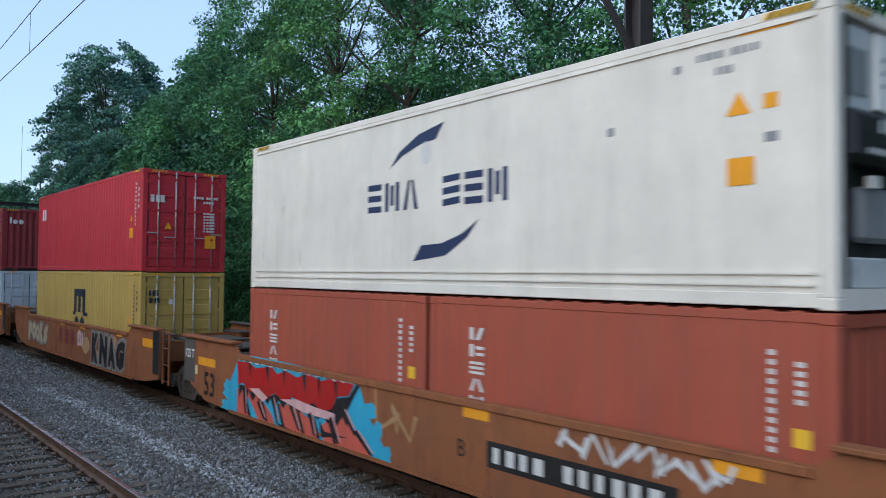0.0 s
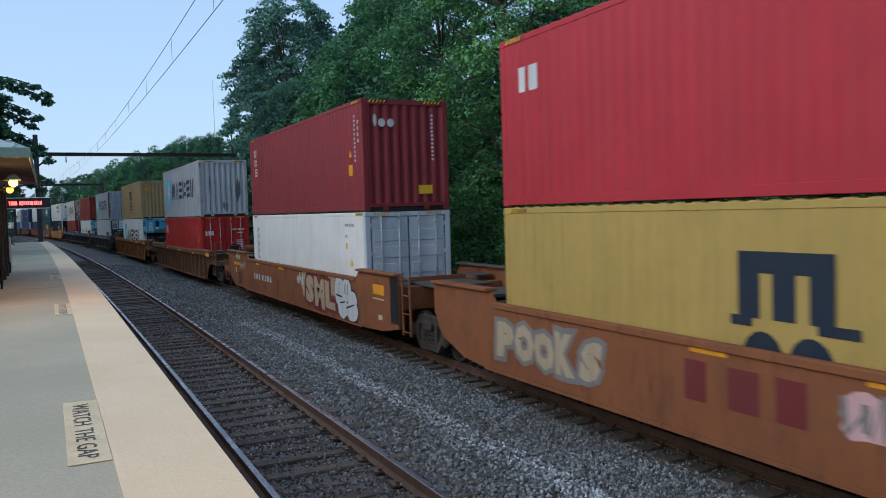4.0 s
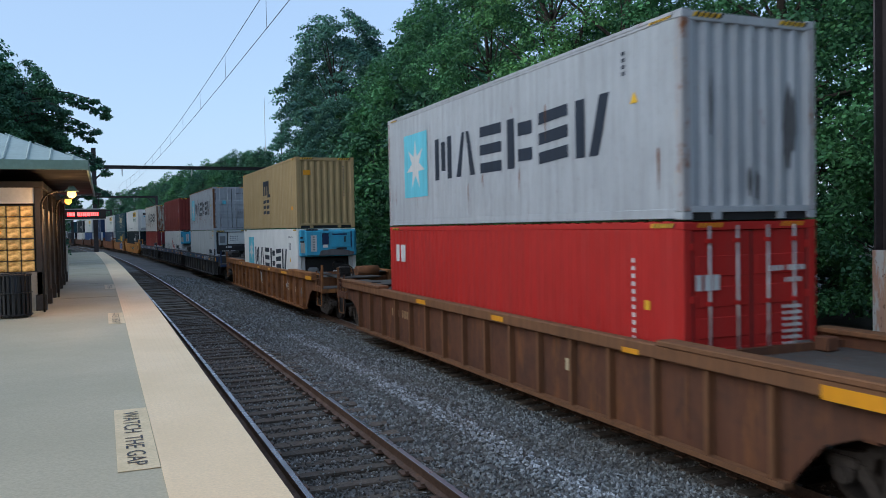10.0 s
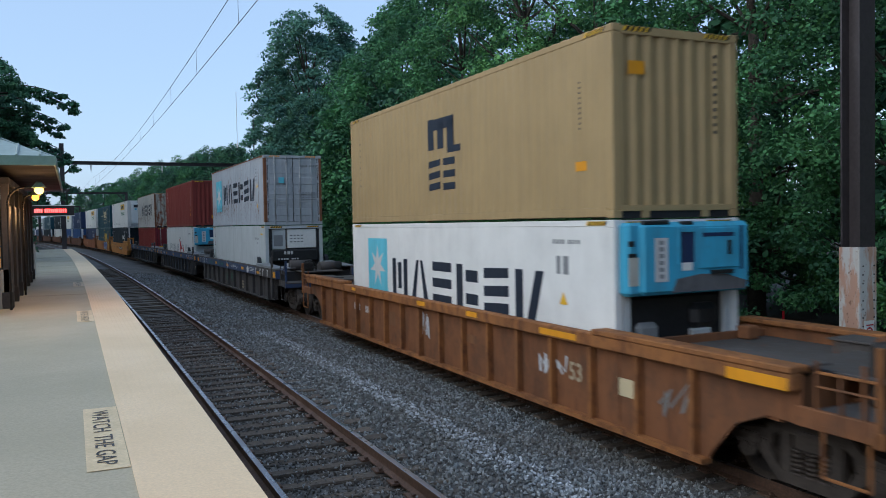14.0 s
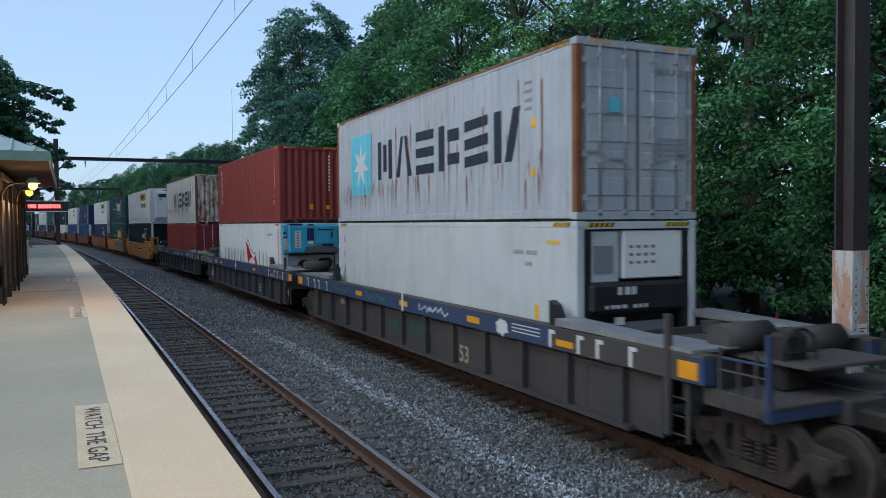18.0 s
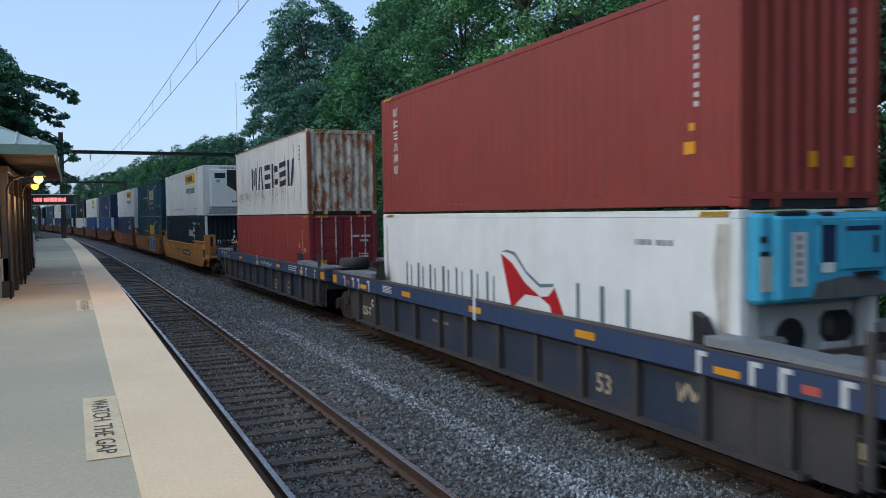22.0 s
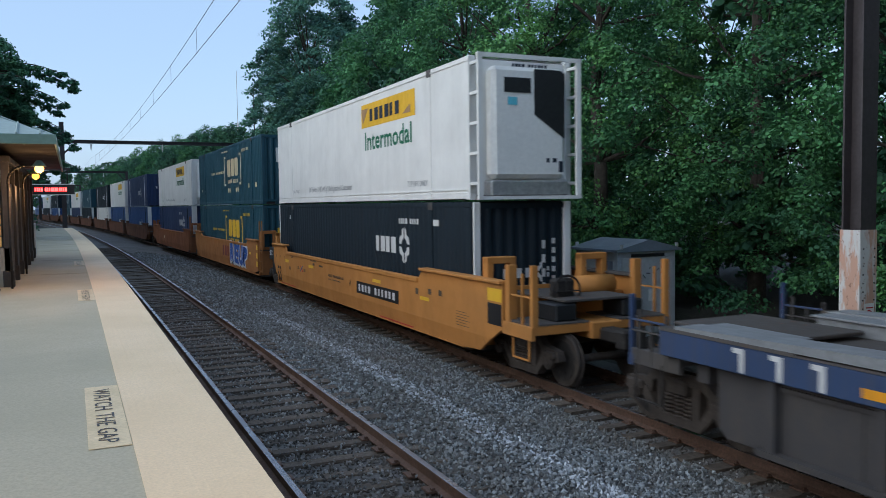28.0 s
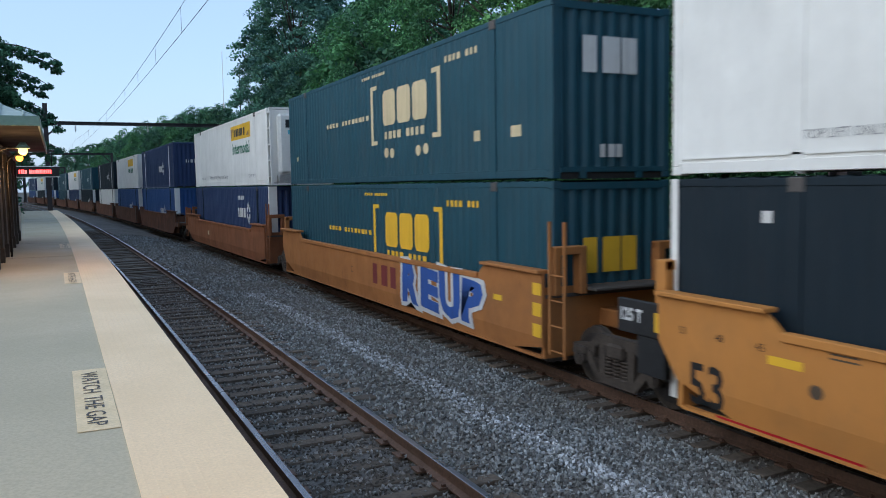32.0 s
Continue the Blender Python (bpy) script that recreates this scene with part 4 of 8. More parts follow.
def woods():
    near = {k: tree(17.0, 4.4, 92, 7, 110, 0.108, m, s, 0.05, fat=1.04) for k, m, s in ((0, "leaf_mid", 11), (1, "leaf_light", 12), (3, "leaf_mid", 14))}
    far = [tree(17.0, 4.6, 78, 6, 42, 0.29, m, s, 0.04, fat=1.22) for m, s in (("leaf_dark", 21), ("leaf_far", 22), ("leaf_mid", 23))]
    blue = tree(19.0, 4.3, 104, 7, 70, 0.20, "leaf_blue", 27, 0.03, label="tall blue-green tree with upswept tufted boughs", fat=1.1, droop=0.45)
    rng = random.Random(8)
    spots = []
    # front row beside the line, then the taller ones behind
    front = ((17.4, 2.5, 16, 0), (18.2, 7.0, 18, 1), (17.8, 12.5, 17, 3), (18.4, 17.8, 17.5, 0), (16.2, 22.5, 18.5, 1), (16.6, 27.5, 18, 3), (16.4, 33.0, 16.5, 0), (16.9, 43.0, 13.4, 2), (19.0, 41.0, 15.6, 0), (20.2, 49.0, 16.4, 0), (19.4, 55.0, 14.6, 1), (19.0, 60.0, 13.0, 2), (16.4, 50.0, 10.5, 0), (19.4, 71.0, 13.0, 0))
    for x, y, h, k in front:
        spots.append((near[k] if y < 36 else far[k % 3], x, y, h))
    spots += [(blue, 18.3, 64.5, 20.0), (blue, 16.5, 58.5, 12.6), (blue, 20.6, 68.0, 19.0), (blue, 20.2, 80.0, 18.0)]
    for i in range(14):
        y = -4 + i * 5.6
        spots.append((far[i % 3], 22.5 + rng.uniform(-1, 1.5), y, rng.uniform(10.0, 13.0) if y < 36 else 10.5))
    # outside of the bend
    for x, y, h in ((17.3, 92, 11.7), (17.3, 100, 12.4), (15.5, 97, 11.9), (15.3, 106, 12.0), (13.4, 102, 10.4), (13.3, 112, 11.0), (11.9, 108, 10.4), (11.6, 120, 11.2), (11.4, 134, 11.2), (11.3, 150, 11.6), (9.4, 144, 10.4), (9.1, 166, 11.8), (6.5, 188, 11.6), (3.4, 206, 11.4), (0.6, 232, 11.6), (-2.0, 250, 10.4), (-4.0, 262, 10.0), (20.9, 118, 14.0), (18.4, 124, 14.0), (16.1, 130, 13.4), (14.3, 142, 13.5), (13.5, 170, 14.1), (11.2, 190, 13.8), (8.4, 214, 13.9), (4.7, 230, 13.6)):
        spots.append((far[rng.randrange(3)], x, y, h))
    # inside of the bend, behind the shelter: unseen trees added to shade the train
    for i in range(20):
        y = 84 + i * 10.0
        spots.append((far[rng.randrange(3)], -6.4 + bend(y) + rng.uniform(-0.8, 0.2), y, rng.uniform(15.0, 18.0)))
    # Mostly left of the view, tall enough to block light from the far cars.
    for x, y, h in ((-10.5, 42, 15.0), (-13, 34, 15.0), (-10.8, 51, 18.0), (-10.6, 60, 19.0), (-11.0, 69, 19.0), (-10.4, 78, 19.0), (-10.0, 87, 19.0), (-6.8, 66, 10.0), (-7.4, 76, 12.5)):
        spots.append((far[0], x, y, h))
    for i in range(9):
        spots.append((far[i % 3], -16 + rng.uniform(-3, 3), -30 + i * 8.0, rng.uniform(9, 12)))
    for i in range(6):
        spots.append((far[i % 3], 19 + rng.uniform(-3, 3), -42 + i * 7.0, rng.uniform(13, 17)))
    feathery = tree(12.4, 2.8, 60, 5, 120, 0.15, "leaf_dark", 31, 0.05, label="airy tree with drooping feathery branches behind the shelter", fat=1.1, sprays=14)
    feathery.matrix_basis = pose(-4.4, 50.0, 0.1)
    second = tree(12.6, 4.6, 80, 6, 120, 0.18, "leaf_dark", 33, 0.04, label="round green tree behind the shelter", fat=1.2)
    second.matrix_basis = pose(-7.6, 52.0, 0.1)
    used = set()
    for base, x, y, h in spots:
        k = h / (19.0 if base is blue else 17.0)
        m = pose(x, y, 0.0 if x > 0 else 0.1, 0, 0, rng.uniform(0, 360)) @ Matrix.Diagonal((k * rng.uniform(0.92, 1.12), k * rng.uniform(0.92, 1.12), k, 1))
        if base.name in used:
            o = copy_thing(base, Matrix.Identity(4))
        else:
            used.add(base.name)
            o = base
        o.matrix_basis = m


def undergrowth():
    rng = random.Random(4)
    groups = (("leaf_light", 12.9, 13.8, -2, 34, 1.7, 0.09, 170, 260), ("leaf_mid", 13.8, 16.0, -4, 44, 3.4, 0.11, 200, 260), ("leaf_dark", 14.0, 17.5, 34, 82, 8.0, 0.24, 300, 120), ("leaf_far", 13.6, 17.5, 84, 200, 4.2, 0.36, 150, 80), ("leaf_far", -9.0, -4.4, 84, 260, 5.0, 0.42, 160, 70), ("leaf_dark", 19.0, 25.0, -10, 90, 9.5, 0.40, 430, 80))
    groups += (("leaf_dark", 16.6, 19.5, -8, 56, 5.5, 0.26, 260, 110),)
    for m, x0, x1, y0, y1, h, lf, n, per in groups:
        cs, rs = [], []
        for _ in range(n):
            y, x = rng.uniform(y0, y1), rng.uniform(x0, x1)
            if 10.5 < y < 19.5 and 12 < x < 15.6:
                continue
            cs.append((x + bend(y), y, rng.uniform(0.0, h)))
            rs.append(rng.uniform(0.5, 1.0))
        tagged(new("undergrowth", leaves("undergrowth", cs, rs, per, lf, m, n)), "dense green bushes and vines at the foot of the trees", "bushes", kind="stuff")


woods()
undergrowth()
mast = tagged(empty("radio_mast", pose(19.8, 106.0, 0)), "thin pale lattice radio mast beyond the trees", "mast")
part("shaft", pipe([(0, 0, 0), (0, 0, 14.0)], 0.10, 6), "pole_white", mast)
part("tip", pipe([(0, 0, 14.0), (0, 0, 20.5)], 0.035, 5), "pole_white", mast)

# ---- freight containers ----
W = 2.438
MOVERS = []          # (thing, place along the train at the clip's start)


def cont_places(L, H):
    side = lambda u, v, d: (-W / 2 - 0.004 + d, L / 2 - u, v)
    front = lambda u, v, d: (-W / 2 + u, -L / 2 - 0.004 + d, v)
    return side, front


def container(y0, z, L, H, body, label, end="corr", posts53=False, smooth=False, end_mat=None, low20=False):
    """A box of length L, its side towards the platform, its front end at -y. Bottom at z."""
    c = tagged(empty("container"), label, "container", group="containers on the train")
    MOVERS.append((c, y0, z))
    dpt = 0.004 if smooth else 0.010
    prof = corrugation(L - 0.3, 0.61 if smooth else 0.278)
    rail_h = 0.10
    for sx in (-1, 1):
        bm = corr_side(L - 0.3, 0.15, H - 0.09, sx * (W / 2 - 0.012), dpt, prof)
        part("side_panel", bm, body, c)
        part("bottom_rail", boxes((sx * (W / 2 - 0.06), sx * (W / 2 - 0.004), -L / 2 + 0.16, L / 2 - 0.16, 0.02, 0.16), bevel=0.008), body, c)
        part("top_rail", boxes((sx * (W / 2 - 0.06), sx * (W / 2 - 0.006), -L / 2 + 0.16, L / 2 - 0.16, H - rail_h, H - 0.005), bevel=0.008), body, c)
    bm = bmesh.new()
    n = 0 if smooth else round((L - 0.4) / 0.31)
    p = (L - 0.5) / max(1, n)
    line = [(-L / 2 + 0.08, H - 0.02)]
    for k in range(n):
        y = -L / 2 + 0.25 + k * p
        line += [(y + 0.15 * p, H - 0.02), (y + 0.3 * p, H + 0.012), (y + 0.7 * p, H + 0.012), (y + 0.85 * p, H - 0.02)]
    line.append((L / 2 - 0.08, H - 0.02))
    rows = [[bm.verts.new((x, y, z + dz)) for y, z in line] for x, dz in ((-W / 2 + 0.03, -0.04), (-W / 2 + 0.03, 0.0), (W / 2 - 0.03, 0.0), (W / 2 - 0.03, -0.04))]
    for r0, r1 in zip(rows, rows[1:]):
        for k in range(len(line) - 1):
            bm.faces.new((r0[k], r0[k + 1], r1[k + 1], r1[k]))
    bmesh.ops.recalc_face_normals(bm, faces=bm.faces[:])
    part("roof", bm, body, c)
    part("floor", boxes((-W / 2 + 0.05, W / 2 - 0.05, -L / 2 + 0.08, L / 2 - 0.08, 0.05, 0.14)), "black_gap", c)
    em = end_mat or body
    posty = [-L / 2, L / 2]
    for sx in (-1, 1):
        for sy in (-1, 1):
            part("corner_post", boxes((sx * (W / 2 - 0.15), sx * W / 2, sy * (L / 2 - 0.15), sy * L / 2, 0.11, H - 0.11), bevel=0.015), em if sy < 0 else body, c)
            for zz in (0.0, H - 0.118):
                part("corner_casting", boxes((sx * (W / 2 - 0.16), sx * (W / 2 + 0.003), sy * (L / 2 - 0.175), sy * (L / 2 + 0.003), zz, zz + 0.118), bevel=0.012), em if sy < 0 else body, c)
    if posts53:
        for sy in (-1, 1):
            part("lift_post", boxes((-W / 2 - 0.006, -W / 2 + 0.05, sy * 6.096 - 0.09, sy * 6.096 + 0.09, 0.02, H - 0.01), bevel=0.01), posts53 if isinstance(posts53, str) else body, c)
            part("lift_casting", boxes((-W / 2 - 0.012, -W / 2 + 0.05, sy * 6.096 - 0.11, sy * 6.096 + 0.11, H - 0.17, H), bevel=0.01), "casting", c)
    # rear end, plain
    part("rear_wall", boxes((-W / 2 + 0.1, W / 2 - 0.1, L / 2 - 0.09, L / 2 - 0.03, 0.1, H - 0.1)), body, c)
    side, front = cont_places(L, H)
    if end == "corr":
        n = 8
        bm = bmesh.new()
        w = W - 0.3
        pr = corrugation(w, 0.26)
        for (s, d), (s2, d2) in zip(pr, pr[1:]):
            vs = [bm.verts.new(p) for p in ((-w / 2 + s, -L / 2 + 0.015 + 0.05 * d, 0.15), (-w / 2 + s2, -L / 2 + 0.015 + 0.05 * d2, 0.15), (-w / 2 + s2, -L / 2 + 0.015 + 0.05 * d2, H - 0.12), (-w / 2 + s, -L / 2 + 0.015 + 0.05 * d, H - 0.12))]
            bm.faces.new(vs)
        bmesh.ops.recalc_face_normals(bm, faces=bm.faces[:])
        part("front_wall", bm, em, c)
        part("front_sill", boxes((-W / 2 + 0.15, W / 2 - 0.15, -L / 2, -L / 2 + 0.06, 0.10, 0.19), bevel=0.006), em, c)
        # Black box painted in for the shade under the raised sill.
        part("sill_gap", boxes((-W / 2 + 0.15, W / 2 - 0.15, -L / 2 + 0.03, -L / 2 + 0.07, -0.01, 0.10)), "black_gap", c)
        for x in (-0.62, 0.55):
            part("sill_foot", extrude_yz(bmesh.new(), [(-L / 2, 0.0), (-L / 2 + 0.06, 0.0), (-L / 2 + 0.06, 0.11), (-L / 2, 0.11)], x - 0.07, x + 0.07), em, c)
        part("front_header", boxes((-W / 2 + 0.15, W / 2 - 0.15, -L / 2, -L / 2 + 0.06, H - 0.14, H - 0.02)), em, c)
    elif end == "doors":
        for sx in (-1, 1):
            dr = part("door", boxes((sx * 0.012, sx * (W / 2 - 0.15), -L / 2 + 0.03, -L / 2 + 0.08, 0.14, H - 0.13), bevel=0.006), em, c)
            for k in range(5):
                zz = 0.32 + k * (H - 0.72) / 5
                part("door_rib", boxes((sx * 0.08, sx * (W / 2 - 0.24), -L / 2 + 0.012, -L / 2 + 0.032, zz + 0.06, zz + (H - 0.72) / 5 - 0.08), bevel=0.01), em, dr)
            for x in (0.28, 0.78):
                bar = part("locking_bar", pipe([(sx * x, -L / 2 - 0.012, 0.06), (sx * x, -L / 2 - 0.012, H - 0.06)], 0.018, 8), "steel_bar", dr)
                part("handle", boxes((sx * x - 0.02, sx * x + sx * 0.3, -L / 2 - 0.03, -L / 2 - 0.018, 0.95 + 0.12 * (x > 0.5), 0.985 + 0.12 * (x > 0.5))), "steel_bar", dr)
                for zz in (0.1, 0.9, 1.7, H - 0.3):
                    part("bar_bracket", boxes((sx * x - 0.04, sx * x + 0.04, -L / 2 - 0.035, -L / 2 + 0.02, zz, zz + 0.06)), em, dr)
            for zz in (0.3, 1.0, 1.75, H - 0.4):
                part("hinge", boxes((sx * (W / 2 - 0.19), sx * (W / 2 - 0.11), -L / 2 - 0.012, -L / 2 + 0.02, zz, zz + 0.1)), em, dr)
        part("front_sill", boxes((-W / 2 + 0.15, W / 2 - 0.15, -L / 2, -L / 2 + 0.08, 0.0, 0.13)), em, c)
        part("front_header", boxes((-W / 2 + 0.15, W / 2 - 0.15, -L / 2, -L / 2 + 0.08, H - 0.12, H - 0.01)), em, c)
        part("door_seal", boxes((-0.012, 0.012, -L / 2 + 0.022, -L / 2 + 0.05, 0.14, H - 0.13)), "black_gap", c)
        for sx in (-1, 1):
            part("door_seal", boxes((sx * (W / 2 - 0.15), sx * (W / 2 - 0.175), -L / 2 + 0.022, -L / 2 + 0.05, 0.14, H - 0.13)), "black_gap", c)
        for u in (0.24, 1.75):
            part("hazard_mark", art([[(u + k * 0.09, H - 0.085), (u + 0.05 + k * 0.09, H - 0.085), (u + 0.085 + k * 0.09, H - 0.02), (u + 0.035 + k * 0.09, H - 0.02)] for k in range(5)], front), "d_yellow", c)
    elif end in ("reefer", "genset", "genset_pale"):
        reefer_end(c, L, H, body, end.startswith("genset"), end == "genset_pale")
    elif end == "thermo":
        thermo_end(c, L, H, body)
    if not posts53 and L > 7:
        stripes(c, L, H, end != "doors")
    c["drape"] = 0.0 if smooth else 1.0
    return c, L, H, prof, dpt


def stripes(c, L, H, across):
    """Black and yellow hazard stripes on the top corners, along the side and across the end."""
    place = lambda u, v, d: (-W / 2 - 0.0005, L / 2 - u, v)
    slant = lambda a, v0, v1: [(a, v0), (a + 0.055, v0), (a + 0.1, v1), (a + 0.045, v1)]
    for u in (0.2, L - 0.72):
        part("hazard_mark", art([slant(u + k * 0.1, H - 0.085, H - 0.02) for k in range(5)], place), "d_gold", c)
        part("hazard_mark", art([slant(u + 0.055 + k * 0.1, H - 0.085, H - 0.02) for k in range(5)], place), "d_black", c)
    if across:
        front = lambda u, v, d: (-W / 2 + u, -L / 2 - 0.004, v)
        for u in (0.18, W - 0.7):
            part("hazard_mark", art([slant(u + k * 0.1, H - 0.10, H - 0.03) for k in range(5)], front), "d_gold", c)
            part("hazard_mark", art([slant(u + 0.055 + k * 0.1, H - 0.10, H - 0.03) for k in range(5)], front), "d_black", c)


def reefer_end(c, L, H, body, genset, pale=False):
    y = -L / 2
    part("recess", boxes((-W / 2 + 0.15, W / 2 - 0.15, y + 0.25, y + 0.32, 0.1, H - 0.1)), "machine_black", c)
    part("front_header", boxes((-W / 2 + 0.15, W / 2 - 0.15, y, y + 0.12, H - 0.13, H - 0.01)), body, c)
    part("front_sill", boxes((-W / 2 + 0.15, W / 2 - 0.15, y, y + 0.12, 0.0, 0.2)), body, c)
    if genset:
        g = part("generator_set", boxes((-W / 2 + 0.05, W / 2 - 0.04, y - 0.26, y - 0.004, H - 1.14, H - 0.05), (-0.98, 1.10, y - 0.36, y - 0.2, H - 1.12, H - 0.07), bevel=0.05), "genset_blue", c, "bright blue clip-on generator set")
        fy = y - 0.36
        part("name_plate", boxes((-0.76, -0.52, fy - 0.006, fy, H - 0.93, H - 0.28)), "d_white", g, "white plate with upright marks")
        part("plate_mark", art([rect(-0.68, H - 0.88 + k * 0.1, -0.60, H - 0.82 + k * 0.1) for k in range(6)], lambda u, v, d: (u, fy - 0.010, v)), "d_grey", g)["kind"] = "stuff"
        part("gauge_recess", boxes((-0.30, -0.02, fy - 0.008, fy, H - 0.66, H - 0.20)), "d_navy", g, "dark recessed gauge panel")
        part("gauge_frame", boxes((-0.33, 0.01, fy - 0.03, fy, H - 0.20, H - 0.15), (-0.33, -0.30, fy - 0.03, fy, H - 0.68, H - 0.15), (-0.02, 0.01, fy - 0.03, fy, H - 0.68, H - 0.15)), "genset_blue", g)
        part("notice", boxes((-0.26, -0.06, fy - 0.012, fy - 0.006, H - 0.78, H - 0.66)), "panel_white", g)
        dr = part("generator_door", boxes((0.05, 0.86, fy - 0.03, fy, H - 0.76, H - 0.14), bevel=0.012), "genset_blue", g)
        part("door_slot", boxes((0.12, 0.74, fy - 0.034, fy - 0.028, H - 0.28, H - 0.22)), "d_navy", dr)
        part("door_latch", boxes((0.62, 0.68, fy - 0.05, fy - 0.03, H - 0.56, H - 0.34)), "machine_black", dr)
        part("door_step", boxes((0.30, 0.72, fy - 0.05, fy, H - 0.85, H - 0.79)), "machine_black", g)
        part("side_slot", boxes((0.90, 0.95, fy - 0.004, fy, H - 0.80, H - 0.12)), "d_navy", g)
        part("cable_recess", boxes((-1.16, -0.98, y - 0.268, y - 0.26, H - 0.98, H - 0.56)), "stain_tan", g)
        part("cable_recess", boxes((-1.17, -1.02, y - 0.272, y - 0.266, H - 0.56, H - 0.50), (-1.17, -1.06, y - 0.272, y - 0.266, H - 0.40, H - 0.32)), "machine_black", g)
        part("soot_patch", art([[(-0.45, H - 1.10), (1.0, H - 1.10), (1.04, H - 0.98), (0.6, H - 0.86), (0.1, H - 0.84), (-0.35, H - 0.90)]], lambda u, v, d: (u, fy - 0.003, v)), "soot", g, "oily soot low on the housing")
        part("top_pipe", boxes((-0.95, -0.45, fy + 0.02, fy + 0.1, H - 0.09, H - 0.02), (-0.25, 0.0, fy + 0.02, fy + 0.1, H - 0.11, H - 0.04), bevel=0.02), "machine_black", g)
        for x0 in (-1.05, 0.92):
            part("side_rail", boxes((x0, x0 + 0.13, y + 0.0, y + 0.12, 0.2, H - 1.15), bevel=0.01), "c_reefer", c)
        part("base_box", boxes((-1.0, 1.0, y + 0.06, y + 0.2, 0.2, 0.45), bevel=0.02), "c_reefer", c)
        part("cowl", boxes((-0.8, -0.35, y + 0.0, y + 0.2, 0.55, 1.3), bevel=0.08), "d_grey", c)
        part("motor", boxes((0.25, 0.8, y - 0.05, y + 0.2, 1.15, 1.55), bevel=0.1), "machine_black", c)
        part("lower_panel", boxes((-0.9, 0.9, y + 0.1, y + 0.25, 0.35, H - 1.2), bevel=0.03), "c_reefer" if pale else "machine_black", c)
        if pale:
            bm = bmesh.new()
            tube(bm, (-0.3, y + 0.06, 1.25), (-0.3, y + 0.12, 1.25), 0.25, 20)
            part("fan", bm, "machine_black", c, "dark round fan")
        part("pipe_box", boxes((-0.1, 0.5, y + 0.02, y + 0.1, 0.5, 0.8), (0.25, 0.65, y + 0.0, y + 0.1, 0.95, 1.15), bevel=0.02), "c_reefer", c)
    else:
        part("upper_panel", boxes((-0.95, -0.35, y + 0.06, y + 0.25, H - 1.0, H - 0.16), bevel=0.02), "c_reefer", c)
        part("inspection_window", boxes((-0.85, -0.48, y + 0.045, y + 0.06, H - 0.85, H - 0.4)), "d_grey", c)
        part("fan_panel", boxes((-0.28, 0.95, y + 0.04, y + 0.25, H - 0.95, H - 0.16), bevel=0.02), "panel_white", c)
        bm = art([rect(u, v, u + 0.09, v + 0.05) for v in (H - 0.45, H - 0.58, H - 0.71) for u in (1.05, 1.2, 1.35, 1.5)], lambda u, v, d: (-W / 2 + u, y + 0.036, v))
        part("label_grid", bm, "d_grey", c)
        part("condenser", boxes((-0.98, 1.0, y - 0.06, y + 0.24, H - 1.5, H - 1.0), bevel=0.06), "machine_black", c)
        bm = art(bars(0.75, H - 1.2, 0.42, 0.13, 3) + bars(0.5, H - 1.42, 0.9, 0.06, 8), lambda u, v, d: (-W / 2 + u, y - 0.064, v))
        part("plate_bars", bm, "d_white", c)
        part("compressor", boxes((-0.5, 0.75, y + 0.1, y + 0.25, 0.65, 1.2), bevel=0.05), "d_grey", c)
        part("lit_plate", boxes((-0.42, -0.26, y + 0.03, y + 0.1, 1.18, 1.3)), "panel_white", c)
        part("base_box", boxes((-1.0, 1.0, y + 0.06, y + 0.25, 0.2, 0.5), bevel=0.02), "c_reefer", c)
        for x in (-1.0, 1.0):
            part("rack_post", boxes((x - 0.07, x + 0.07, y + 0.02, y + 0.12, 0.2, H - 0.15)), "machine_black", c)


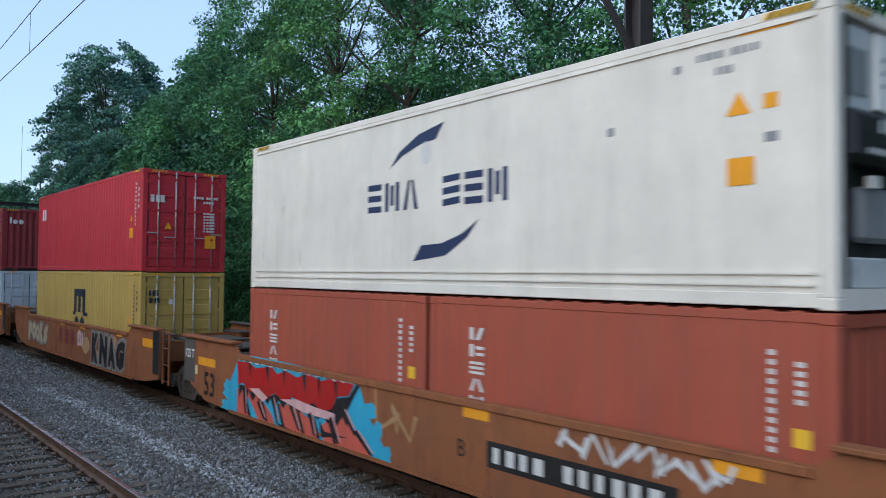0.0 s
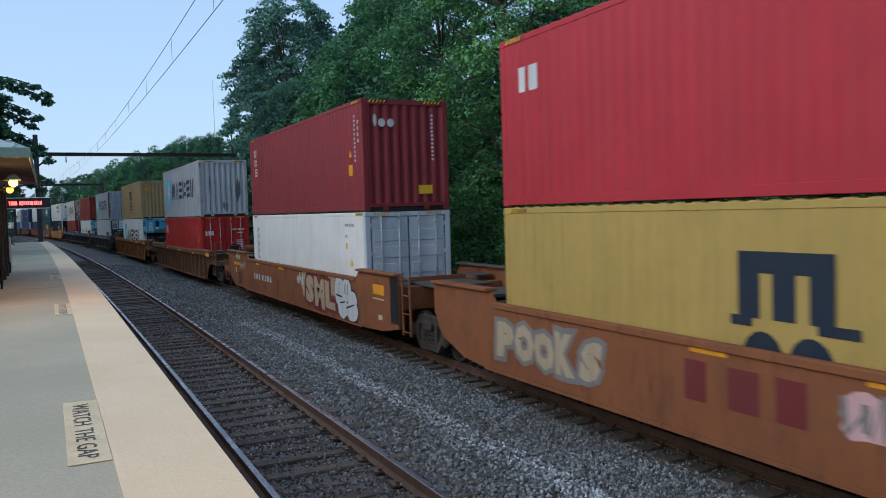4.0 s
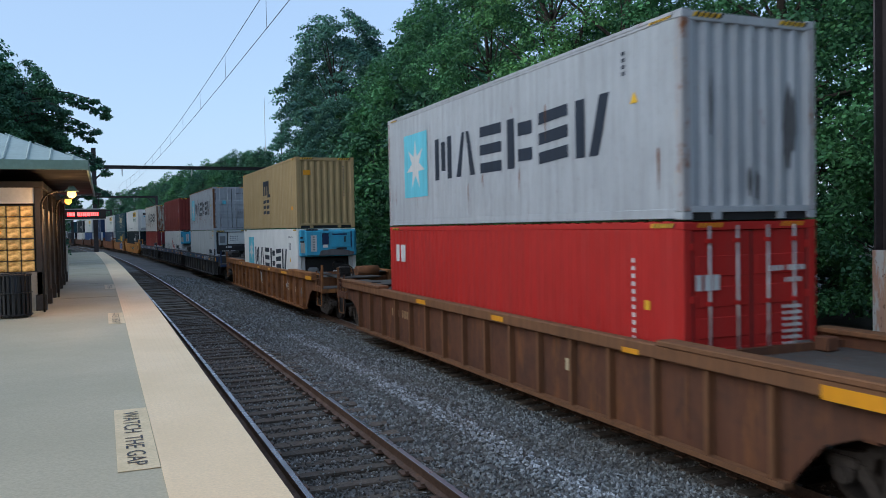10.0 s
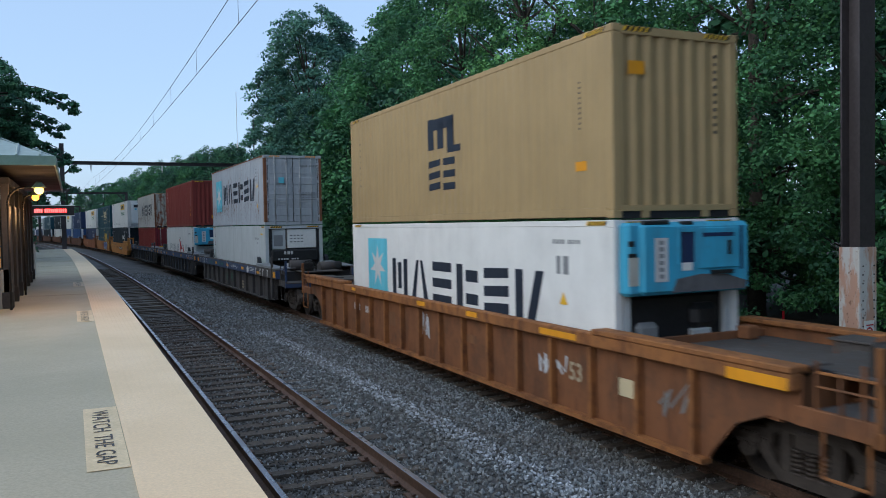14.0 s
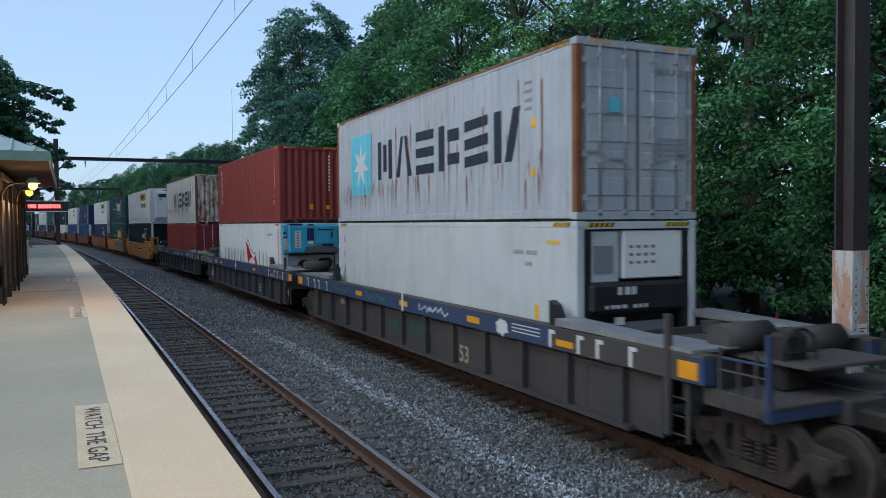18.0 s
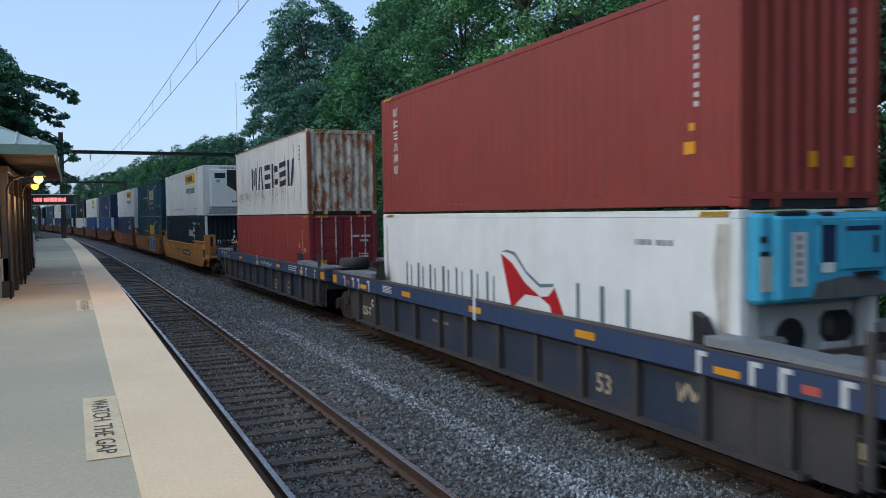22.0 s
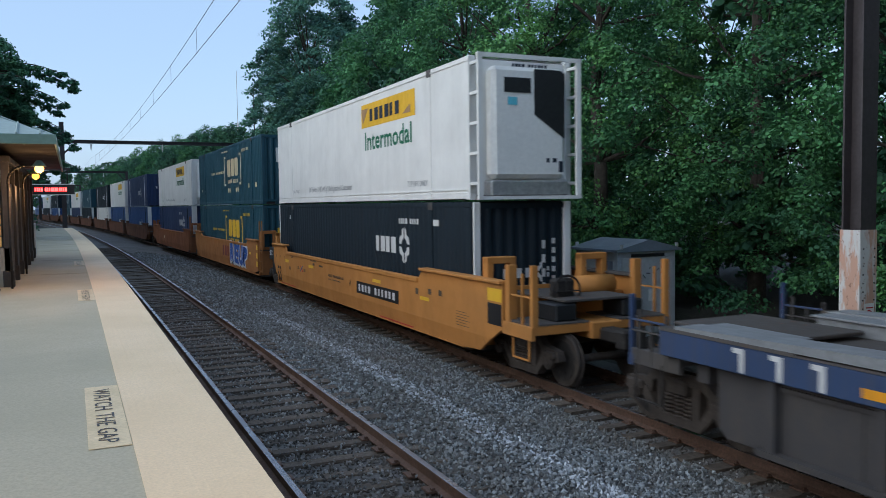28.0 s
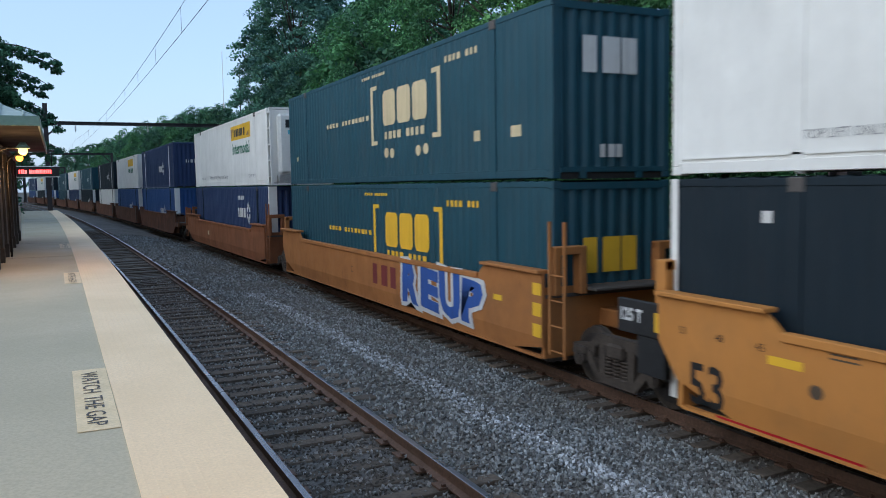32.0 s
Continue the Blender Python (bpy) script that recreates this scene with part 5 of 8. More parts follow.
def thermo_end(c, L, H, body):
    y = -L / 2
    part("bulkhead", boxes((-W / 2 + 0.12, W / 2 - 0.12, y + 0.02, y + 0.12, 0.1, H - 0.06)), body, c)
    u = part("cooling_unit", boxes((-0.86, 0.86, y - 0.34, y + 0.02, 0.42, H - 0.22), bevel=0.09), "panel_white", c, "white cooling unit with a dark grille")
    bm = art([[(1.32, 1.72), (2.04, 1.24), (2.06, H - 0.32), (1.95, H - 0.26), (1.32, H - 0.26)]], lambda a, v, d: (-W / 2 + a, y - 0.352, v))
    part("grille", bm, "machine_black", u)
    bm = art([rect(0.62, H - 0.75, 1.24, H - 0.45)], lambda a, v, d: (-W / 2 + a, y - 0.352, v))
    part("side_grille", bm, "machine_black", u)
    part("notice", art([rect(0.7, H - 1.0, 0.92, H - 0.84)], lambda a, v, d: (-W / 2 + a, y - 0.352, v)), "d_sky", u)
    part("maker_bars", art(bars(1.0, H - 0.18, 0.85, 0.07, 11), lambda a, v, d: (-W / 2 + a, y - 0.01, v)), "d_dark", c)
    part("control_box", art([rect(1.6, 0.75, 1.68, 0.84), rect(1.9, 0.55, 2.0, 0.78), rect(1.75, 0.75, 1.85, 0.84)], lambda a, v, d: (-W / 2 + a, y - 0.353, v)), "d_dark", u)
    part("fuel_tank", boxes((-0.9, 0.95, y - 0.32, y + 0.02, 0.06, 0.4), bevel=0.04), "steel_bar", c, "grey fuel tank below the unit")
    for x in (-W / 2 + 0.06, W / 2 - 0.06):
        for yy in (y - 0.36, y + 0.04):
            part("guard_post", boxes((x - 0.05, x + 0.05, yy - 0.04, yy + 0.04, 0.0, H)), body, c)
        for k in range(5):
            part("guard_rung", boxes((x - 0.04, x + 0.04, y - 0.36, y + 0.04, 0.3 + k * 0.6, 0.36 + k * 0.6)), body, c)
    part("guard_top", boxes((-W / 2, W / 2, y - 0.4, y - 0.32, H - 0.08, H)), body, c)
    part("guard_base", boxes((-W / 2, W / 2, y - 0.4, y - 0.32, 0.0, 0.07)), body, c)


SMALL = ("number_print", "weight_print", "small_print", "text_print", "fine_print", "grey_print", "thin_print", "green_print")
ONE = {"name_blocks": "name_block", "yellow_marks": "yellow_mark", "white_marks": "white_mark", "grey_marks": "grey_mark", "name_bars": "name_block", "brand_bars": "name_block"}


def pieces(name, polys, make, material, parent, label=""):
    """Separate flat marks as parts of their own; fine rows of print stay together."""
    if len(polys) == 1 or name in SMALL:
        o = part(name, make(polys), material, parent, label)
        if len(polys) > 1:
            o["kind"] = "stuff"
        return o
    made = [part(ONE.get(name, name), make([q]), material, parent, label) for q in polys]
    return made[0]


def side_art(cc, name, polys, material, label=""):
    c, L, H, prof, dpt = cc
    side, front = cont_places(L, H)
    place = lambda u, v, d: (-W / 2 + 0.012 - 0.003 + dpt * d, L / 2 - u, v)
    cuts = [s + 0.15 for s, _ in prof] if dpt > 0.01 else []
    f = (lambda u: depth_at(prof, u - 0.15)) if dpt > 0.01 else None
    return pieces(name, polys, lambda q: art(q, place, cuts, 0, f), material, c, label)


def end_art(cc, name, polys, material, off=0.004, label=""):
    c, L, H, prof, dpt = cc
    place = lambda u, v, d: (-W / 2 + u, -L / 2 + 0.028 - off, v)
    return pieces(name, polys, lambda q: art(q, place), material, c, label)


def side_text(cc, name, body, size, u, v, material, sx=1.0, bold=0.0):
    c, L, H, prof, dpt = cc
    place = lambda a, b, d: (-W / 2 + 0.012 - 0.004, L / 2 - a, b)
    return lettering(name, body, size, place, u, v, material, c, sx, bold)


def column_bars(u, v0, v1, n, w=0.1, gap=0.3):
    w, gap = w * 0.8, gap + 0.12
    p = (v1 - v0) / n
    return [rect(u, v0 + i * p, u + w, v0 + (i + 1 - gap) * p) for i in range(n)]


def stack_blocks(u, top, n, w, h, step):
    """Lettering that runs down the side: a plain split block for each sign."""
    kinds = ("lean", "pair", "level", "splayed", "uprights")
    return [q for k in range(n) for q in sign_shapes(kinds[k % 5], u, top - k * step - h, w, h)]


def triangle(u, v, s):
    return [(u - s / 2, v), (u + s / 2, v), (u, v + s * 0.87)]


def usual_marks(cc, mat="d_white", plate=True, low=False):
    """Number column, warning triangle and yellow plate near the front of a side."""
    c, L, H, prof, dpt = cc
    b = 0.0
    side_art(cc, "number_print", column_bars(L - 0.62, H * 0.45, H - 0.32, 11, 0.085), mat)
    side_art(cc, "weight_print", column_bars(L - 0.38, H * 0.62, H - 0.45, 4, 0.1), mat)
    if plate:
        side_art(cc, "warning_triangle", [triangle(L - 0.95, H * 0.50, 0.22)], "d_yellow")
        side_art(cc, "yellow_plate", [rect(L - 1.1, H * 0.33, L - 0.8, H * 0.43)], "d_yellow")


def sign_shapes(kind, u, v, w, h):
    """Plain bars of the weight of a trade name's signs: upright, level, leaning or splayed."""
    at = lambda *pts: [(u + a * w, v + b * h) for a, b in pts]
    bar = lambda a, b, c, d: at((a, b), (c, b), (c, d), (a, d))
    if kind == "uprights":
        return [bar(0, 0, 0.25, 1), bar(0.38, 0.2, 0.62, 0.9), bar(0.75, 0, 1, 1)]
    if kind == "splayed":
        return [at((0, 0), (0.26, 0), (0.46, 1), (0.32, 1)), at((0.74, 0), (1, 0), (0.68, 1), (0.54, 1))]
    if kind == "level":
        return [bar(0, 0, 1, 0.22), bar(0, 0.39, 1, 0.61), bar(0, 0.78, 1, 1)]
    if kind == "pair":
        return [bar(0, 0, 0.3, 1), bar(0.44, 0.12, 1, 0.36), bar(0.44, 0.62, 1, 0.88)]
    if kind == "slants":
        return [at((0, 0), (1, 0.06), (1, 0.28), (0, 0.22)), at((0, 0.36), (1, 0.42), (1, 0.64), (0, 0.58)), at((0, 0.74), (1, 0.8), (1, 1), (0, 0.96))]
    return [bar(0, 0, 0.28, 1), at((0.40, 0), (0.68, 0), (1, 1), (0.72, 1))]


STAR_LINE = ("uprights", "splayed", "level", "pair", "slants", "lean")


def name_blocks(cc, u, v, w, h, n, material, star_field=None, star_mat="d_white", kinds=STAR_LINE, gap=0.2):
    """A shipping line's lettering as plain blocks, and its star on a square field."""
    p = w / n
    for i in range(n):
        if kinds[i]:
            for q in sign_shapes(kinds[i], u + i * p, v, p * (1 - gap), h):
                side_art(cc, "name_block", [q], material)
    if star_field:
        su, sv, s, fm = star_field
        if fm:
            side_art(cc, "star_field", [rect(su - s, sv - s, su + s, sv + s)], fm)
        c, L, H, prof, dpt = cc
        place = lambda a, b, d: (-W / 2 + 0.012 - 0.006 + dpt * d, L / 2 - a, b)
        bm = art([[(su, sv), *star(su, sv, s * 0.8)[i:i + 2]] for i in range(0, 13)] + [[(su, sv), star(su, sv, s * 0.8)[13], star(su, sv, s * 0.8)[0]]], place, [q + 0.15 for q, _ in prof] if dpt > 0.01 else [], 0, (lambda t: depth_at(prof, t - 0.15)) if dpt > 0.01 else None)
        part("star", bm, star_mat, c, "seven-pointed star")


# ---- well cars ----
def wheelset(parent, y):
    bm = bmesh.new()
    tube(bm, (-0.95, 0, 0), (0.95, 0, 0), 0.075, 10)
    for sx in (-1, 1):
        tube(bm, (sx * 0.70, 0, 0), (sx * 0.80, 0, 0), 0.45, 24)
        tube(bm, (sx * 0.67, 0, 0), (sx * 0.70, 0, 0), 0.478, 24)
        tube(bm, (sx * 0.80, 0, 0), (sx * 0.815, 0, 0), 0.36, 20, 1)
        tube(bm, (sx * 0.80, 0, 0), (sx * 0.84, 0, 0), 0.14, 12)
        for k in range(3):
            a = math.tau * k / 3
            tube(bm, (sx * 0.812, 0.23 * math.cos(a), 0.23 * math.sin(a)), (sx * 0.822, 0.23 * math.cos(a), 0.23 * math.sin(a)), 0.035, 8, 1)
    o = part("wheelset", bm, ["truck_iron", "iron"], parent)
    o.matrix_basis = pose(0, y, 0.455)
    return o


TRUCK_MESH = {}
WHEELS = []


def truck(car, y, base=1.78, rolling=True):
    """Two-axle truck: bolster, two side frames with springs, two wheelsets."""
    if not TRUCK_MESH:
        h = base / 2
        top_bar = [(-h - 0.26, 0.50), (-h - 0.22, 0.66), (-h + 0.22, 0.72), (-0.46, 0.90), (0.46, 0.90), (h - 0.22, 0.72), (h + 0.22, 0.66), (h + 0.26, 0.50), (h + 0.16, 0.46), (h - 0.16, 0.55), (0.44, 0.73), (-0.44, 0.73), (-h + 0.16, 0.55), (-h - 0.16, 0.46)]
        low_bar = [(-h + 0.12, 0.60), (-h + 0.16, 0.44), (-0.44, 0.15), (0.44, 0.15), (h - 0.16, 0.44), (h - 0.12, 0.60), (h - 0.26, 0.58), (0.42, 0.29), (-0.42, 0.29), (-h + 0.26, 0.58)]
        for sx in (-1, 1):
            bm = bmesh.new()
            extrude_yz(bm, top_bar, sx * 0.92, sx * 1.06)
            extrude_yz(bm, low_bar, sx * 0.922, sx * 1.075)
            for s in (-1, 1):
                extrude_yz(bm, [(s * 0.27, 0.27), (s * 0.42, 0.27), (s * 0.42, 0.76), (s * 0.27, 0.76)], sx * 0.924, sx * 1.068)
                extrude_yz(bm, [(s * 0.60, 0.36), (s * 0.68, 0.40), (s * 0.62, 0.70), (s * 0.54, 0.70)], sx * 0.93, sx * 1.05)
                tube(bm, (sx * 1.0, s * h, 0.455), (sx * 1.13, s * h, 0.455), 0.12, 14)
                tube(bm, (sx * 1.13, s * h, 0.455), (sx * 1.15, s * h, 0.455), 0.07, 10)
                box(bm, sx * 0.95, sx * 1.12, s * h - 0.17, s * h + 0.17, 0.52, 0.64, 0, 0.02)
            TRUCK_MESH["frame", sx] = mesh_of(bm, "side_frame", ["truck_iron", "black_gap"])
            bm = bmesh.new()
            for k in range(3):
                yy = -0.19 + k * 0.19
                for q in range(6):
                    tube(bm, (sx * 1.02, yy, 0.27 + q * 0.055), (sx * 1.02, yy, 0.30 + q * 0.055), 0.075, 8)
            TRUCK_MESH["spring", sx] = mesh_of(bm, "spring_pack", "spring_iron")
        TRUCK_MESH["bolster"] = mesh_of(boxes((-1.12, 1.12, -0.2, 0.2, 0.58, 0.80), (-0.4, 0.4, -0.3, 0.3, 0.78, 0.95), bevel=0.03), "bolster", "truck_iron")
    t = share("truck", TRUCK_MESH["bolster"], car, pose(0, y, 0))
    for sx in (-1, 1):
        share("side_frame", TRUCK_MESH["frame", sx], t)
        share("spring_pack", TRUCK_MESH["spring", sx], t)["kind"] = "stuff"
    if "set" not in TRUCK_MESH:
        w = wheelset(t, -base / 2)
        TRUCK_MESH["set"] = w.data
    else:
        w = share("wheelset", TRUCK_MESH["set"], t, pose(0, -base / 2, 0.455))
    w2 = share("wheelset", TRUCK_MESH["set"], t, pose(0, base / 2, 0.455))
    if rolling:
        WHEELS.extend(((w, -base / 2), (w2, base / 2)))
    return t


def ladder(car, x, y, z0, z1, mat, wid=0.42, n=4):
    stile = [boxes((x - 0.02, x + 0.02, y + q * wid / 2 - 0.025, y + q * wid / 2 + 0.025, z0, z1)) for q in (-1, 1)]
    l = part("ladder", stile[0], mat, car)
    part("stile", stile[1], mat, l)
    for k in range(n):
        zz = z0 + 0.08 + k * (min(z1, 1.8) - z0 - 0.12) / max(1, n - 1)
        part("rung", pipe([(x, y - wid / 2, zz), (x, y + wid / 2, zz)], 0.014, 6), mat, l)
    return l


KINK, SLANT = 0.70, 0.15


def kinked(bm):
    """Folds what lies below the crease of a side sill inwards with it."""
    bmesh.ops.bisect_plane(bm, geom=bm.verts[:] + bm.edges[:] + bm.faces[:], plane_co=(0, 0, KINK), plane_no=(0, 0, 1))
    for v in bm.verts:
        if v.co.z < KINK:
            v.co.x -= math.copysign((KINK - v.co.z) * SLANT, v.co.x)
    return bm


def fold(car, bm):
    return kinked(bm) if car.get("creased") else bm


def well_car(y0, style, f, r, fend, rend, label, trucks, well=(6.4, 6.4), coat=None, chord=None, middle=None):
    """f, r: lengths of the side sills ahead of and behind the middle.
    fend, rend: 'joint' (shared truck) or 'end' (own truck, platform and coupler)."""
    c = tagged(empty("well_car"), label, "freight car", group="well cars of the train")
    MOVERS.append((c, y0, 0.0))
    m_side, m_chord, m_rib = {"smooth": ("car_orange", "car_orange", "car_orange"), "yellow": ("car_yellow", "car_yellow", "car_yellow"), "ribbed": ("car_brown", "car_chord_brown", "car_chord_brown"), "blue": ("car_slate", "car_blue", "car_slate")}[style]
    if coat:
        m_side = coat
        if style in ("smooth", "yellow"):
            m_chord = m_rib = coat
    if chord:
        m_chord = m_rib = chord
    c["creased"] = 1 if style == "yellow" else 0
    top = 1.57 if style != "ribbed" else 1.53
    bot = 0.36 if style != "ribbed" else 0.22
    wf, wr = well
    for sx in (-1, 1):
        xo, xi = (sx * 1.50, sx * 1.44) if style in ("smooth", "yellow") else (sx * 1.43, sx * 1.39)
        if style in ("smooth", "yellow"):
            poly = [(-f, 0.55 if fend == "joint" else 0.95), (-f + 1.0, 0.40), (-wf, bot), (wr, bot)] + ([(r - 1.0, 0.40), (r, 0.95)] if rend == "end" else [(r - 1.25, 0.42), (r - 0.35, 0.72), (r, 1.18)]) + [(r, top + 0.2), (6.25, top + 0.2), (6.0, top), (-6.0, top), (-6.25, top + 0.2), (-f, top + 0.2)]
        else:
            arch = ((0.0, 0.98), (0.45, 1.0), (0.95, 0.80), (1.3, 0.42), (1.45, bot))
            square = ((0.0, 1.24), (0.68, 1.24), (0.72, bot + 0.1), (0.85, bot))
            pf, pr = (square if style == "blue" else arch for k in (fend, rend))
            poly = [(-f + a, z) for a, z in pf] + [(r - a, z) for a, z in pr[::-1]] + [(r, top), (-f, top)]
        part("side_sill", fold(c, extrude_yz(bmesh.new(), poly, xi, xo)), m_side, c)
        if style == "ribbed":
            part("top_chord", boxes((sx * 1.40, sx * 1.58, -f, r, top - 0.17, top + 0.03), bevel=0.02), m_chord, c)
            for a, b in ((-f, -6.0), (6.0, r)):
                part("chord_hood", boxes((sx * 1.30, sx * 1.60, a, b, top + 0.02, top + 0.10), bevel=0.015), m_chord, c)
            n = 16
        elif style == "blue":
            part("top_chord", boxes((sx * 1.40, sx * 1.60, -f - 0.1, r + (0.5 if rend == "joint" else 0.2), top - 0.34, top - 0.01), bevel=0.012), m_chord, c)
            part("deck_edge", boxes((sx * 1.38, sx * 1.61, -f - 0.1, -7.2, top - 0.012, top + 0.03), (sx * 1.38, sx * 1.61, 7.2, r + (0.5 if rend == "joint" else 0.2), top - 0.012, top + 0.03), (sx * 1.39, sx * 1.605, -7.2, 7.2, top - 0.012, top + 0.012)), "car_deck", c)
            n = 12
        else:
            part("top_chord", boxes((sx * 1.40, sx * 1.535, -6.0, 6.0, top - 0.09, top + 0.01), bevel=0.01), m_chord, c)
            for a, b in ((-f, -6.2), (6.2, r)):
                part("end_chord", boxes((sx * 1.34, sx * 1.58, a, b, top + 0.19, top + 0.25), bevel=0.012), m_chord if sx < 0 else "car_deck", c)
            if style == "smooth" and fend == "joint" and sx < 0:
                part("end_plate", boxes((-1.506, -1.50, -f - 0.004, -f + 0.42, 0.66, top + 0.16)), "machine_black", c, "black painted end plate")
            part("bottom_flange", boxes((sx * 1.36, sx * 1.46, -wf, wr, bot - 0.02, bot + 0.02)) if style == "yellow" else boxes((sx * 1.40, sx * 1.53, -wf, wr, bot - 0.02, bot + 0.04)), m_chord, c)
            n = 0
        if n:
            step = (f + r - 3.2) / (n - 1)
            for k in range(n):
                y = -f + 1.6 + k * step
                hw, zt = (0.038, top - 0.17) if style == "ribbed" else (0.06, top - 0.34)
                part("rib", extrude_yz(bmesh.new(), [(y - hw, bot + 0.02), (y + hw, bot + 0.02), (y + hw, zt), (y - hw, zt)], sx * 1.425, sx * 1.54), m_rib, c)
            part("bottom_flange", boxes((sx * 1.40, sx * 1.56, -f + 1.4, r - 1.4, bot - 0.02, bot + 0.05)), m_rib, c)
        if middle:
            part("middle_panel", boxes((sx * 1.43, sx * 1.436, -5.7, 5.7, bot + 0.05, top - 0.34)), middle, c, "dark navy repainted side panel")
        if style == "blue":
            part("panel_line", boxes((sx * 1.43, sx * 1.46, -f + 1.5, r - 1.5, top - 0.46, top - 0.41)), "car_slate", c)
        # inner side of the end sill
    part("well_floor", boxes((-1.30, 1.30, -wf, wr, 0.27, 0.33)), "car_deck", c)
    for s, e, w, kind in ((-1, f, wf, fend), (1, r, wr, rend)):
        part("bulkhead", boxes((-1.44, 1.44, s * w, s * (w + 0.08), 0.35, top - 0.05)), m_side, c)
        part("end_deck", boxes((-1.42, 1.42, s * (w + 0.1), s * (e - 0.55), top - 0.22, top - 0.16)), "car_deck", c)
        part("end_deck_plate", boxes((-0.75, 0.75, s * (e - 1.0), s * (e + (0.45 if kind == "joint" else 0.9)), top - 0.1, top - 0.05), bevel=0.01), "car_deck", c)
        part("centre_sill", boxes((-0.32, 0.32, s * w, s * (e + (0.6 if kind == "joint" else 1.1)), 0.82, 1.12), bevel=0.02), m_side if style != "blue" else "car_slate", c)
        part("cross_member", boxes((-1.40, 1.40, s * (e - 0.5), s * (e - 0.3), 0.95, top - 0.1)), m_side, c)
        for sx in (-1, 1):
            if kind == "end":
                part("end_platform", boxes((sx * 0.3, sx * 1.44, s * e, s * (e + 1.0), 1.08, 1.14), bevel=0.008), "car_deck", c)
                part("end_beam", boxes((sx * 0.3, sx * 1.48, s * (e + 0.9), s * (e + 1.0), 0.95, 1.12), bevel=0.01), m_chord, c)
                big = style in ("yellow", "smooth")
                for yy, hh, th in ((e + 0.12, 2.12, 0.15), (e + 0.95, 2.16, 0.10), (e + 0.62, 2.0, 0.04)) if style == "yellow" else ((e + 0.12, 1.3 if sx < 0 else 1.86, 0.05), (e + 0.95, 1.35 if sx < 0 else 2.0, 0.09), (e + 0.62, 1.3 if sx < 0 else 1.9, 0.05)) if big else ((e + 0.22, 1.72, 0.03), (e + 0.52, 1.62, 0.03), (e + 0.78, 1.75, 0.035), (e + 0.95, 1.95, 0.055)):
                    part("post", boxes((sx * (1.46 - th), sx * 1.48, s * yy - th * 0.5, s * yy + th * 0.5, 0.98, hh), bevel=0.008), m_chord if big or hh > 1.9 else m_side, c)
                if big:
                    part("side_beam", boxes((sx * 1.42, sx * 1.50, s * (e - 0.05), s * (e + 1.0), 0.86, 1.10), bevel=0.01), m_chord, c)
                    part("end_box", boxes((sx * 0.5, sx * 0.95, s * (e + 0.25), s * (e + 0.9), 1.14, 1.45), bevel=0.03), "machine_black", c)
                else:
                    part("apron", boxes((sx * 1.40, sx * 1.47, s * (e - 0.05), s * (e + 0.98), 0.98, 1.20), bevel=0.01), m_side, c)
                    part("grab_iron", pipe([(sx * 1.46, s * (e + 0.22), 1.45), (sx * 1.46, s * (e + 0.95), 1.45)], 0.014, 6), m_side, c)
                st = part("step_iron", pipe([(sx * 1.46, s * (e + 0.3), 1.05), (sx * 1.46, s * (e + 0.3), 0.5), (sx * 1.46, s * (e + 0.85), 0.5), (sx * 1.46, s * (e + 0.85), 1.05)], 0.02, 6), m_chord if style != "blue" else "iron", c)
                part("grab_iron", pipe([(sx * 1.46, s * (e + 0.25), 1.6), (sx * 1.46, s * (e + 0.93), 1.6)], 0.018, 6), m_chord, c)
            else:
                if style in ("smooth", "yellow") and s < 0:
                    ladder(c, sx * 1.44, s * (e + 0.36), 0.45, 2.62 if style == "yellow" else 1.8, m_side)
        if kind == "end":
            cp = part("coupler", boxes((-0.16, 0.16, s * (e + 1.0), s * (e + 1.75), 0.78, 1.02), (-0.25, 0.25, s * (e + 1.65), s * (e + 1.9), 0.72, 1.06), bevel=0.04), "iron", c)
            bm = bmesh.new()
            pts = [(0.45, s * (e + 1.0), 0.9), (0.4, s * (e + 1.25), 0.6), (0.3, s * (e + 1.5), 0.5), (0.2, s * (e + 1.75), 0.6)]
            part("air_hose", pipe(pts, 0.03, 6), "black_gap", c)
            if s < 0:
                bm = bmesh.new()
                for i in range(16):
                    a, b = math.tau * i / 16, math.tau * (i + 1) / 16
                    tube(bm, (-0.45 + 0.29 * math.cos(a), -e - 0.5, 1.62 + 0.29 * math.sin(a)), (-0.45 + 0.29 * math.cos(b), -e - 0.5, 1.62 + 0.29 * math.sin(b)), 0.022, 6)
                    if i % 4 == 0:
                        tube(bm, (-0.45, -e - 0.5, 1.62), (-0.45 + 0.29 * math.cos(a), -e - 0.5, 1.62 + 0.29 * math.sin(a)), 0.014, 5)
                part("brake_wheel", bm, "iron", c, "spoked hand brake wheel")
                part("brake_housing", boxes((-0.66, -0.24, -e - 0.47, -e - 0.2, 1.12, 1.85), bevel=0.05), "iron", c)
                bm = bmesh.new()
                tube(bm, (0.15, -e + 0.15, 1.62), (1.0, -e + 0.15, 1.62), 0.2, 16)
                part("air_tank", bm, m_side, c, "round air reservoir on the deck")
